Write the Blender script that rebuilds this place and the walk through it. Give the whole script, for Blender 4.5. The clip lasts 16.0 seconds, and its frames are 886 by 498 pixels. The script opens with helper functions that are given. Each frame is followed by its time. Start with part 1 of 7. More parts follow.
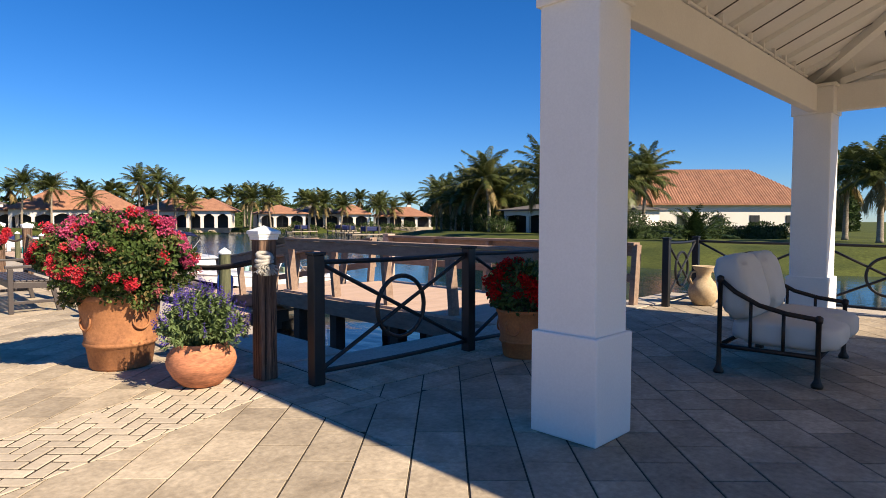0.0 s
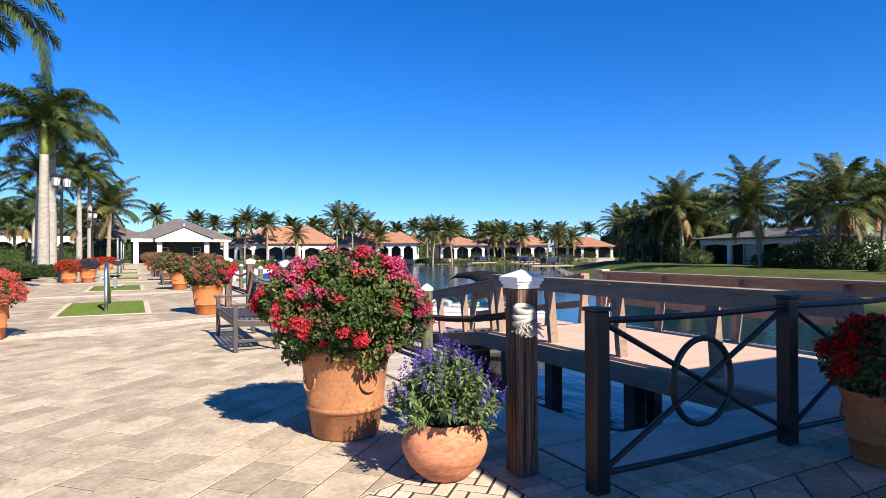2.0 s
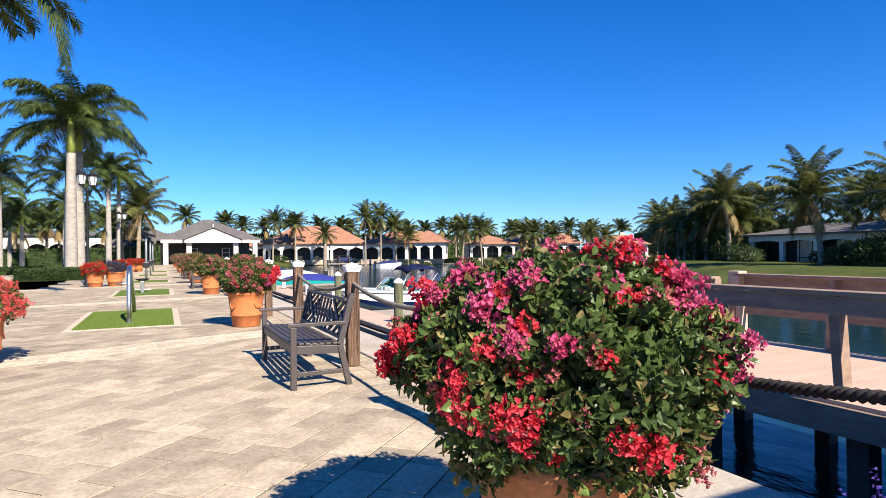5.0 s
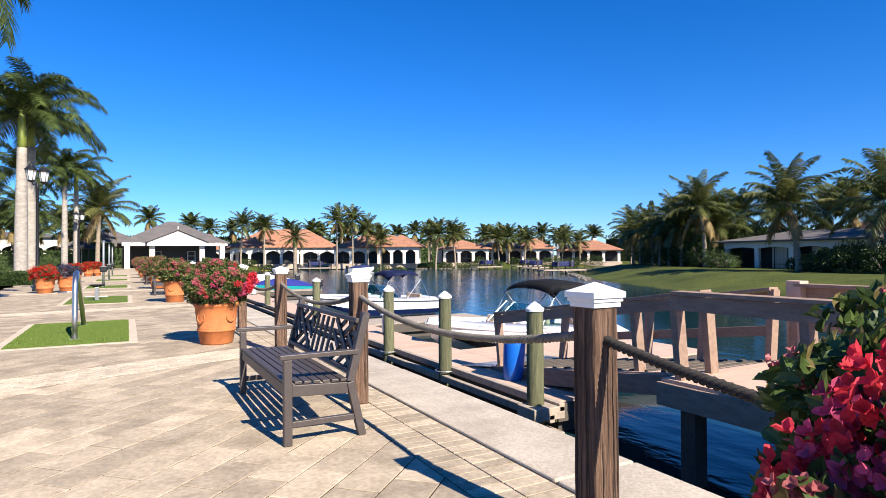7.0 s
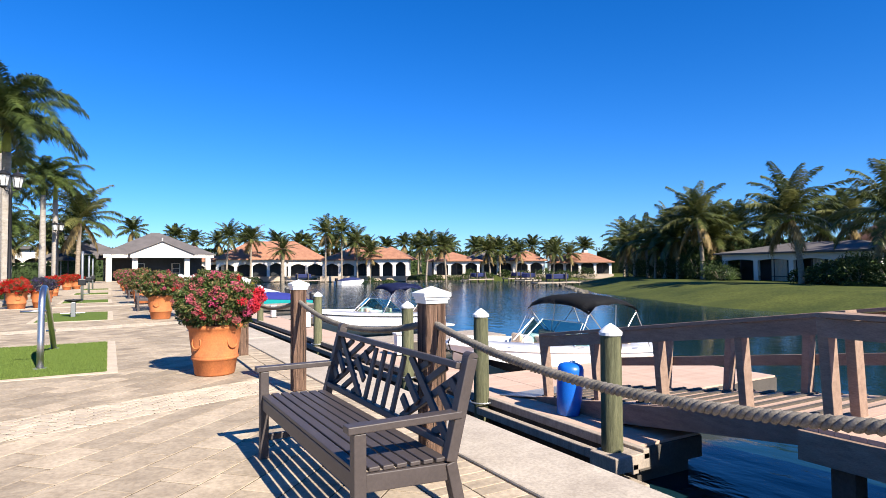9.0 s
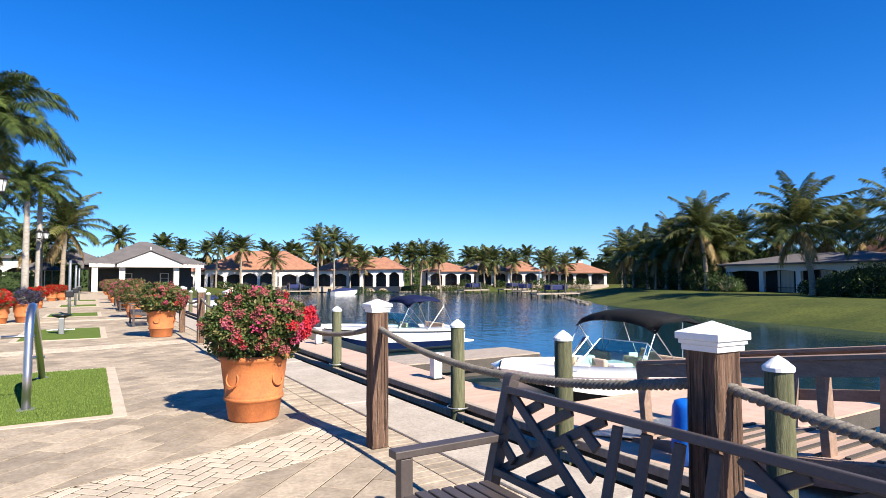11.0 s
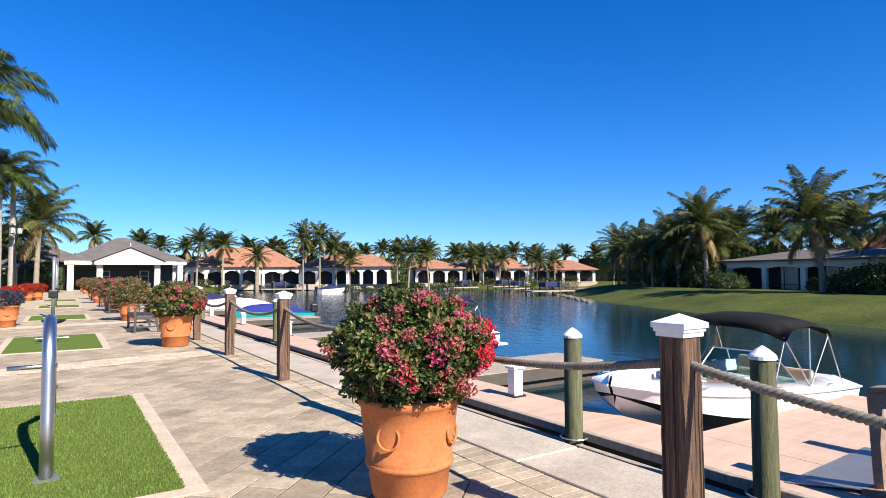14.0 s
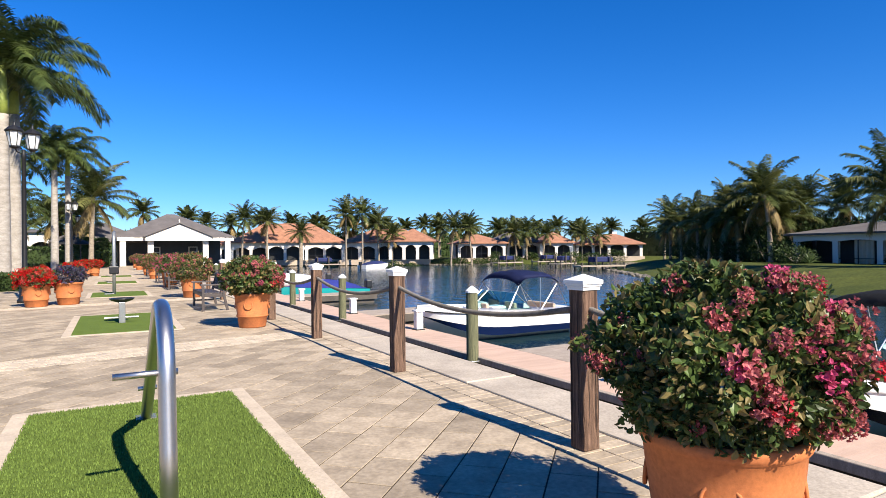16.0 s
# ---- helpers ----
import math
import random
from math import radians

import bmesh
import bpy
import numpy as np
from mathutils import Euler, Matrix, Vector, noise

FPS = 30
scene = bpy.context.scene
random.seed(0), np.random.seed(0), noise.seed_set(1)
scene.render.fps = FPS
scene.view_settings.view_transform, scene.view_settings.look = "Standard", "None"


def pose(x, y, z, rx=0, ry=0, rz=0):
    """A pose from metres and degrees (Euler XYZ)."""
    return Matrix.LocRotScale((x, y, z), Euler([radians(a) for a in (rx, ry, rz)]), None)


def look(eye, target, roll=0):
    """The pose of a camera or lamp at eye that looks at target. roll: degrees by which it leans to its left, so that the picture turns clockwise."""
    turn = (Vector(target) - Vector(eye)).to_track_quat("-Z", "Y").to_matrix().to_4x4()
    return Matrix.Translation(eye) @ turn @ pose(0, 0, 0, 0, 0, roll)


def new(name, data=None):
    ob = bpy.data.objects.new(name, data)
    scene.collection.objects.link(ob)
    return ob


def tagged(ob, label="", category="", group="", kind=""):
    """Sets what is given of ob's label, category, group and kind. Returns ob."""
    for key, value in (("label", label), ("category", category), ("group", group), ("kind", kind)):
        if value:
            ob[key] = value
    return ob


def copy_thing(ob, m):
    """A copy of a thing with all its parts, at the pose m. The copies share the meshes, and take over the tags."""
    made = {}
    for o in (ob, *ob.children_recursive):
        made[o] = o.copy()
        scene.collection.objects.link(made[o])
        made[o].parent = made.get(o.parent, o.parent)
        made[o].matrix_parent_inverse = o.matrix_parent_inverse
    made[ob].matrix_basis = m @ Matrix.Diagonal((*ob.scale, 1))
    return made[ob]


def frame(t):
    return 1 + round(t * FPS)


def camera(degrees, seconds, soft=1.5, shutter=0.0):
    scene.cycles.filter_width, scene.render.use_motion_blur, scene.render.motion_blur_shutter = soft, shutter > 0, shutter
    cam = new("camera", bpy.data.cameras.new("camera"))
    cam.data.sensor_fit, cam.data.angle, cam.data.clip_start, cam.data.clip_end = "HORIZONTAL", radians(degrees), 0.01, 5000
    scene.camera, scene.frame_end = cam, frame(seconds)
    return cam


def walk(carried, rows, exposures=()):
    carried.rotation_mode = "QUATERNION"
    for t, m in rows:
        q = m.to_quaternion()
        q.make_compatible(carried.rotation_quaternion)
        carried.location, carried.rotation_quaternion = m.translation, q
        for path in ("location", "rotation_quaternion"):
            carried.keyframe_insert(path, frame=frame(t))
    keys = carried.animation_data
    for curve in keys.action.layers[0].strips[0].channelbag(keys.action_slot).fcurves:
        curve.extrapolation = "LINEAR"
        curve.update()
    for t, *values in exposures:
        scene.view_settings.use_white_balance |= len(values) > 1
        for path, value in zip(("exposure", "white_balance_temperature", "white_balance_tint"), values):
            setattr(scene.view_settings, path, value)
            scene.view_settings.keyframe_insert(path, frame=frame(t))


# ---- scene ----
cam = camera(74.0, 16.0, soft=0.7)
PATH = [
    (0, (0.491, 0.86, 1.288), (1.895, 2.281, 1.193), 0.1),
    (0.5, (0.529, 1.22, 1.318), (1.761, 2.795, 1.288), -0.1),
    (1, (0.615, 1.581, 1.331), (1.661, 3.285, 1.339), -0.3),
    (1.5, (0.653, 1.902, 1.346), (1.587, 3.67, 1.361), -0.3),
    (2, (0.686, 2.271, 1.36), (1.616, 4.041, 1.37), -0.3),
    (2.5, (0.718, 2.701, 1.356), (1.599, 4.496, 1.399), -0.2),
    (3, (0.727, 3.127, 1.358), (1.55, 4.951, 1.379), -0.2),
    (3.5, (0.712, 3.505, 1.367), (1.562, 5.316, 1.369), -0.3),
    (4, (0.722, 3.915, 1.362), (1.564, 5.729, 1.369), -0.4),
    (6.3, (0.781, 5.808, 1.382), (1.684, 7.593, 1.393), -0.7),
    (6.5, (0.785, 5.966, 1.383), (1.702, 7.744, 1.397), -0.4),
    (7, (0.88, 6.39, 1.376), (1.827, 8.151, 1.399), -0.4),
    (7.5, (0.917, 6.827, 1.376), (1.876, 8.582, 1.407), -0.5),
    (8, (0.932, 7.279, 1.402), (1.892, 9.033, 1.441), -0.4),
    (8.2, (0.93, 7.461, 1.366), (1.898, 9.21, 1.42), -0.5),
    (10.3, (0.836, 9.479, 1.417), (1.847, 11.203, 1.494), -0.2),
    (10.5, (0.783, 9.703, 1.432), (1.802, 11.421, 1.518), -0.3),
    (11, (0.697, 10.189, 1.423), (1.719, 11.905, 1.522), -0.3),
    (11.5, (0.631, 10.664, 1.451), (1.655, 12.379, 1.55), -0.3),
    (12, (0.511, 11.107, 1.451), (1.534, 12.823, 1.547), -0.4),
    (12.5, (0.431, 11.606, 1.41), (1.461, 13.318, 1.499), -0.4),
    (13, (0.33, 12.081, 1.408), (1.378, 13.782, 1.498), -0.4),
    (13.5, (0.235, 12.499, 1.434), (1.302, 14.187, 1.532), -0.4),
    (14, (0.175, 12.962, 1.451), (1.26, 14.64, 1.54), -0.4),
    (14.5, (0.059, 13.455, 1.428), (1.138, 15.138, 1.506), -0.4),
    (15, (-0.057, 13.899, 1.405), (0.992, 15.601, 1.465), -0.4),
    (15.5, (-0.106, 14.382, 1.424), (0.895, 16.113, 1.46), -0.5),
    (16, (-0.144, 14.813, 1.425), (0.836, 16.556, 1.431), -0.6),
]
walk(cam, [(t, look(eye, target, roll)) for t, eye, target, roll in PATH],
     exposures=[(0, 0.82, 7400, 10), (0.5, 0.85, 7150, 10), (1.5, 1.00, 6600, 10), (4, 1.07, 6550, 10), (11, 1.09, 6450, 10), (14, 1.01, 6450, 10), (16, 0.97, 6550, 10)])

# ---- world, sun and exposure ----
SUN_TO = Vector((0.25, -1.58, 1.26)).normalized()
world = bpy.data.worlds.new("sky")
scene.world = world
world.use_nodes = True
wn, wl = world.node_tree.nodes, world.node_tree.links
sky = wn.new("ShaderNodeTexSky")
sky.sky_type, sky.sun_disc = "NISHITA", False
sky.sun_elevation = math.asin(SUN_TO.z)
sky.sun_rotation = math.atan2(SUN_TO.x, SUN_TO.y)
sky.altitude, sky.air_density, sky.dust_density, sky.ozone_density = 0, 1.0, 0.0, 4.0
tint, sat = wn.new("ShaderNodeMix"), wn.new("ShaderNodeHueSaturation")
tint.data_type, tint.blend_type = "RGBA", "MULTIPLY"
tint.inputs[0].default_value = 1.0
tint.inputs[7].default_value = (0.59, 0.82, 1.26, 1)
sat.inputs["Saturation"].default_value = 1.14
wl.new(sky.outputs[0], tint.inputs[6])
wl.new(tint.outputs[2], sat.inputs["Color"])
wl.new(sat.outputs[0], wn["Background"].inputs[0])
wn["Background"].inputs[1].default_value = 0.0675
sun = new("sun", bpy.data.lights.new("sun", "SUN"))
sun.data.energy, sun.data.angle, sun.data.color = 5.0, radians(0.53), (1.0, 0.905, 0.77)
sun.matrix_world = look(SUN_TO * 100, (0, 0, 0))


# ---- materials ----
WATER_Z, DOCK_Z = -1.25, -0.76


def material(name, color, rough=0.6, metal=0.0, var=0.25, scale=6.0, fine=60.0, bump=0.15, dist=0.01, second=None, stretch=(1, 1, 1),
             island=0.0, obj=0.0, spec=0.5, mix=0.5):
    """A procedural surface: large blotches and fine grain over the base colour, with relief."""
    m = bpy.data.materials.new(name)
    m.use_nodes = True
    n, l = m.node_tree.nodes, m.node_tree.links
    b = n["Principled BSDF"]
    b.inputs["Roughness"].default_value, b.inputs["Metallic"].default_value = rough, metal
    b.inputs["Specular IOR Level"].default_value = spec
    tc, mp = n.new("ShaderNodeTexCoord"), n.new("ShaderNodeMapping")
    mp.inputs["Scale"].default_value = stretch
    l.new(tc.outputs["Object"], mp.inputs["Vector"])
    big, small = n.new("ShaderNodeTexNoise"), n.new("ShaderNodeTexNoise")
    for t, s in ((big, scale), (small, fine)):
        t.inputs["Scale"].default_value, t.inputs["Detail"].default_value, t.inputs["Roughness"].default_value = s, 5, 0.6
        l.new(mp.outputs[0], t.inputs["Vector"])
    ramp = n.new("ShaderNodeValToRGB")
    c = Vector(color)
    d = Vector(second) if second else c * (1 - var)
    ramp.color_ramp.elements[0].position, ramp.color_ramp.elements[1].position = mix - 0.18, mix + 0.18
    ramp.color_ramp.elements[0].color, ramp.color_ramp.elements[1].color = (*d, 1), (*c, 1)
    l.new(big.outputs[0], ramp.inputs[0])
    grain = n.new("ShaderNodeMapRange")
    grain.inputs[1].default_value, grain.inputs[2].default_value = 0.3, 0.7
    grain.inputs[3].default_value, grain.inputs[4].default_value = 1 - var * 0.8, 1 + var * 0.5
    l.new(small.outputs[0], grain.inputs[0])
    value = grain.outputs[0]
    for amount, node, out in ((island, "ShaderNodeNewGeometry", "Random Per Island"), (obj, "ShaderNodeObjectInfo", "Random")):
        if amount:
            src, rng, mul = n.new(node), n.new("ShaderNodeMapRange"), n.new("ShaderNodeMath")
            rng.inputs[3].default_value, rng.inputs[4].default_value = 1 - amount, 1 + amount * 0.6
            mul.operation = "MULTIPLY"
            l.new(src.outputs[out], rng.inputs[0])
            l.new(rng.outputs[0], mul.inputs[0])
            l.new(value, mul.inputs[1])
            value = mul.outputs[0]
    hue = n.new("ShaderNodeHueSaturation")
    l.new(ramp.outputs[0], hue.inputs["Color"])
    l.new(value, hue.inputs["Value"])
    l.new(hue.outputs[0], b.inputs["Base Color"])
    if bump:
        bp = n.new("ShaderNodeBump")
        bp.inputs["Strength"].default_value, bp.inputs["Distance"].default_value = bump, dist
        l.new(small.outputs[0], bp.inputs["Height"])
        l.new(bp.outputs[0], b.inputs["Normal"])
    return m


def leafy(name, color, second, rough=0.45, through_light=0.25):
    m = material(name, color, rough, var=0.3, scale=3, fine=30, bump=0, second=second, island=0.35, spec=0.22)
    n, l = m.node_tree.nodes, m.node_tree.links
    b = n["Principled BSDF"]
    tr, mx = n.new("ShaderNodeBsdfTranslucent"), n.new("ShaderNodeMixShader")
    mx.inputs[0].default_value = through_light
    l.new(b.inputs["Base Color"].links[0].from_socket, tr.inputs["Color"])
    l.new(b.outputs[0], mx.inputs[1])
    l.new(tr.outputs[0], mx.inputs[2])
    l.new(mx.outputs[0], n["Material Output"].inputs[0])
    return m


M = {}
M["paver"] = material("paver", (0.51, 0.415, 0.30), 0.85, var=0.3, scale=3.6, fine=26, bump=0.5, dist=0.006, second=(0.325, 0.26, 0.185), island=0.24, obj=0.24, spec=0.25, mix=0.45)
M["brick"] = material("band_brick", (0.61, 0.51, 0.38), 0.85, var=0.2, scale=2.0, fine=30, bump=0.3, dist=0.005, second=(0.46, 0.38, 0.29), island=0.15, obj=0.15, spec=0.25)
M["joint"] = material("joint_sand", (0.075, 0.06, 0.045), 0.95, var=0.3, scale=5, fine=80, bump=0.4, spec=0.1)
M["concrete"] = material("coping_concrete", (0.52, 0.45, 0.36), 0.85, var=0.28, scale=1.9, fine=45, bump=0.3, dist=0.006, second=(0.37, 0.315, 0.25), spec=0.25)
M["seawall"] = material("seawall_concrete", (0.16, 0.15, 0.13), 0.9, var=0.4, scale=1.2, fine=20, bump=0.4, dist=0.02)
M["border"] = material("border_stone", (0.58, 0.48, 0.36), 0.85, var=0.2, scale=4, fine=50, bump=0.3, second=(0.45, 0.37, 0.28), spec=0.25)
M["stucco"] = material("white_stucco", (0.80, 0.77, 0.72), 0.8, var=0.05, scale=1.5, fine=70, bump=0.12, dist=0.004, spec=0.3)
M["house_white"] = material("house_stucco", (0.72, 0.67, 0.60), 0.8, var=0.06, scale=0.6, fine=15, bump=0.05)
M["ceiling"] = material("white_painted_boards", (0.82, 0.80, 0.75), 0.6, var=0.04, scale=2, fine=40, bump=0.06)
M["iron"] = material("black_iron", (0.012, 0.012, 0.013), 0.5, var=0.3, scale=8, fine=90, bump=0.1, dist=0.002)
M["bronze"] = material("dark_bronze", (0.05, 0.032, 0.024), 0.42, metal=0.6, var=0.3, scale=10, fine=80, bump=0.15, dist=0.003)
M["cushion"] = material("cream_cushion", (0.62, 0.57, 0.50), 0.95, var=0.06, scale=5, fine=200, bump=0.2, dist=0.002, spec=0.1)
M["post"] = material("weathered_post", (0.30, 0.185, 0.125), 0.85, var=0.6, scale=5, fine=26, bump=1.0, dist=0.02, second=(0.085, 0.052, 0.038), stretch=(9, 9, 0.32), spec=0.2, obj=0.15)
M["crack"] = material("post_crack", (0.03, 0.02, 0.015), 0.95, var=0.3, bump=0)
M["piling"] = material("green_piling", (0.18, 0.18, 0.10), 0.85, var=0.35, scale=5, fine=30, bump=0.6, dist=0.012, second=(0.085, 0.09, 0.052), stretch=(6, 6, 0.5), spec=0.2, obj=0.15)
M["cap"] = material("white_cap", (0.82, 0.82, 0.80), 0.45, var=0.06, scale=8, fine=80, bump=0.05)
M["rope"] = material("grey_rope", (0.235, 0.21, 0.18), 0.9, var=0.45, scale=12, fine=140, bump=0.6, dist=0.003, second=(0.15, 0.135, 0.11), spec=0.12)
M["frayed"] = material("pale_frayed_rope", (0.50, 0.47, 0.42), 0.95, var=0.35, scale=20, fine=160, bump=0.5, dist=0.003, second=(0.32, 0.29, 0.25), spec=0.1)
M["dark_rope"] = material("tarred_rope", (0.05, 0.044, 0.04), 0.85, var=0.35, scale=12, fine=140, bump=0.5, dist=0.003, spec=0.2)
M["bench"] = material("grey_brown_bench_paint", (0.072, 0.058, 0.054), 0.5, var=0.2, scale=6, fine=60, bump=0.15, dist=0.002, stretch=(1, 1, 1))
M["terracotta"] = material("terracotta", (0.58, 0.20, 0.066), 0.8, var=0.22, scale=3.5, fine=45, bump=0.3, dist=0.004, second=(0.40, 0.135, 0.052), spec=0.25, obj=0.08)
M["terracotta_brown"] = material("weathered_terracotta", (0.47, 0.205, 0.09), 0.8, var=0.3, scale=3.5, fine=45, bump=0.35, dist=0.004, second=(0.27, 0.115, 0.055), spec=0.25)
M["terracotta_old"] = material("stained_terracotta", (0.58, 0.23, 0.12), 0.8, var=0.3, scale=5, fine=40, bump=0.25, dist=0.004, second=(0.13, 0.055, 0.035), spec=0.25, stretch=(0.6, 0.6, 2.2), mix=0.36)
M["clay"] = material("pale_clay", (0.55, 0.42, 0.26), 0.8, var=0.2, scale=6, fine=40, bump=0.25, second=(0.40, 0.27, 0.15))
M["soil"] = material("potting_soil", (0.03, 0.022, 0.016), 0.95, bump=0.6)
M["leaf"] = leafy("bush_leaf", (0.125, 0.185, 0.05), (0.034, 0.06, 0.019), 0.36)
M["leaf_brown"] = leafy("bronze_leaf", (0.27, 0.22, 0.085), (0.13, 0.10, 0.035))
M["sage"] = leafy("sage_leaf", (0.21, 0.28, 0.11), (0.11, 0.165, 0.06))
M["magenta"] = leafy("magenta_bract", (0.80, 0.17, 0.32), (0.55, 0.06, 0.16), 0.6, 0.35)
M["frond_pale"] = leafy("pale_frond", (0.27, 0.26, 0.09), (0.13, 0.145, 0.045), 0.4, 0.25)
M["red"] = leafy("red_bract", (0.86, 0.09, 0.12), (0.66, 0.025, 0.05), 0.6, 0.35)
M["faded"] = leafy("faded_bract", (0.62, 0.19, 0.20), (0.38, 0.10, 0.10), 0.6, 0.3)
M["coral"] = leafy("coral_flower", (0.86, 0.20, 0.17), (0.72, 0.09, 0.085), 0.6, 0.35)
M["geranium"] = leafy("red_geranium", (0.66, 0.012, 0.012), (0.45, 0.006, 0.006), 0.6, 0.3)
M["violet"] = leafy("violet_flower", (0.14, 0.09, 0.42), (0.085, 0.05, 0.28), 0.6, 0.3)
M["darkpurple"] = leafy("dark_foliage", (0.07, 0.06, 0.10), (0.04, 0.05, 0.05), 0.6, 0.2)
M["frond"] = leafy("palm_frond", (0.14, 0.16, 0.048), (0.042, 0.06, 0.019), 0.34, 0.25)
M["frond_dry"] = leafy("dry_frond", (0.34, 0.25, 0.10), (0.2, 0.14, 0.06), 0.6, 0.2)
M["royal"] = leafy("royal_frond", (0.125, 0.165, 0.045), (0.035, 0.06, 0.018), 0.36, 0.25)
M["hedge"] = leafy("hedge_leaf", (0.058, 0.095, 0.024), (0.024, 0.042, 0.012), 0.5, 0.12)
M["yellow"] = leafy("yellow_shrub", (0.55, 0.42, 0.03), (0.3, 0.28, 0.03), 0.5, 0.2)
M["trunk_grey"] = material("royal_trunk", (0.42, 0.38, 0.33), 0.85, var=0.25, scale=3, fine=18, bump=0.5, dist=0.02, second=(0.27, 0.24, 0.20), stretch=(1, 1, 2.5))
M["trunk"] = material("palm_trunk", (0.36, 0.30, 0.225), 0.9, var=0.3, scale=4, fine=16, bump=0.6, dist=0.03, second=(0.20, 0.16, 0.12), stretch=(1, 1, 3))
M["shaft"] = material("crownshaft", (0.30, 0.36, 0.07), 0.5, var=0.2, scale=2, fine=20, bump=0.05, second=(0.2, 0.26, 0.05))
M["grass"] = material("lawn", (0.095, 0.11, 0.024), 0.9, var=0.45, scale=0.25, fine=6, bump=0.5, dist=0.04, second=(0.042, 0.058, 0.014), spec=0.15)
M["turf"] = material("green_turf", (0.12, 0.175, 0.035), 0.95, var=0.35, scale=2.5, fine=160, bump=0.8, dist=0.008, second=(0.105, 0.15, 0.03), spec=0.1)
M["blade"] = material("turf_blade", (0.135, 0.195, 0.04), 0.8, var=0.2, bump=0, second=(0.12, 0.18, 0.036), island=0.4, spec=0.2)
M["dock"] = material("dock_boards", (0.56, 0.40, 0.31), 0.85, var=0.12, scale=1.5, fine=40, bump=0.2, dist=0.004, second=(0.48, 0.34, 0.26), stretch=(1, 4, 1), island=0.06, spec=0.2)
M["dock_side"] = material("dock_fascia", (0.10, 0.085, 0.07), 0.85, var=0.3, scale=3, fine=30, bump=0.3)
M["dock_wood"] = material("grey_dock_wood", (0.44, 0.365, 0.29), 0.85, var=0.3, scale=3, fine=40, bump=0.4, second=(0.29, 0.24, 0.19), stretch=(1, 5, 1))
M["rail_wood"] = material("weathered_rail_wood", (0.34, 0.24, 0.182), 0.85, var=0.25, scale=4, fine=40, bump=0.4, dist=0.006, second=(0.235, 0.16, 0.12), stretch=(4, 1, 4), spec=0.2)
M["steel"] = material("brushed_steel", (0.58, 0.57, 0.56), 0.36, metal=1.0, var=0.06, scale=5, fine=60, bump=0.03)
M["steel_dull"] = material("painted_steel", (0.30, 0.31, 0.31), 0.4, metal=0.5, var=0.15, scale=5, fine=60, bump=0.05)
M["black"] = material("black_plastic", (0.015, 0.015, 0.016), 0.4, var=0.2, bump=0.05)
M["canvas_black"] = material("black_canvas", (0.017, 0.018, 0.02), 0.85, var=0.2, scale=4, fine=90, bump=0.2)
M["canvas_navy"] = material("navy_canvas", (0.012, 0.022, 0.10), 0.8, var=0.2, scale=4, fine=90, bump=0.2)
M["canvas_blue"] = material("blue_canvas", (0.02, 0.03, 0.22), 0.8, var=0.2, scale=4, fine=90, bump=0.2)
M["gel_white"] = material("white_gelcoat", (0.83, 0.82, 0.80), 0.22, var=0.03, scale=2, fine=20, bump=0.0)
M["gel_navy"] = material("navy_gelcoat", (0.010, 0.022, 0.085), 0.15, var=0.1, scale=2, fine=20, bump=0.0)
M["gel_black"] = material("black_gelcoat", (0.012, 0.012, 0.014), 0.15, var=0.1, bump=0.0)
M["gel_teal"] = material("turquoise_gelcoat", (0.02, 0.36, 0.36), 0.25, var=0.06, bump=0.0)
M["gel_red"] = material("red_stripe", (0.45, 0.02, 0.03), 0.25, var=0.06, bump=0.0)
M["vinyl"] = material("tan_vinyl", (0.62, 0.47, 0.33), 0.5, var=0.08, scale=4, fine=60, bump=0.08)
M["barrel"] = material("blue_barrel_plastic", (0.008, 0.14, 0.62), 0.38, var=0.12, scale=4, fine=40, bump=0.04)
M["roof_tile"] = material("terracotta_roof", (0.43, 0.205, 0.12), 0.85, var=0.3, scale=1.2, fine=7, bump=0.3, second=(0.29, 0.135, 0.08), island=0.2)
M["roof_grey"] = material("grey_shingle", (0.14, 0.125, 0.12), 0.9, var=0.25, scale=0.8, fine=10, bump=0.3, second=(0.095, 0.085, 0.082))
# near-black for painted interior shade behind openings, and for dark window panes
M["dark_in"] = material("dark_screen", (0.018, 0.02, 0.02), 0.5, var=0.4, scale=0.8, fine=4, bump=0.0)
M["wall_tan"] = material("tan_stucco", (0.50, 0.40, 0.30), 0.85, var=0.1, scale=1, fine=20, bump=0.05)
M["stone"] = material("rip_rap", (0.17, 0.15, 0.12), 0.9, var=0.3, scale=4, fine=30, bump=0.4, island=0.3)
M["lamp_glass"] = material("frosted_lamp_glass", (0.75, 0.75, 0.72), 0.3, var=0.05, bump=0.0)


def glass_material(name="tinted_glass", color=(0.55, 0.78, 0.75)):
    m = bpy.data.materials.new(name)
    m.use_nodes = True
    b = m.node_tree.nodes["Principled BSDF"]
    b.inputs["Base Color"].default_value = (*color, 1)
    b.inputs["Roughness"].default_value, b.inputs["Transmission Weight"].default_value, b.inputs["IOR"].default_value = 0.03, 1.0, 1.1
    return m


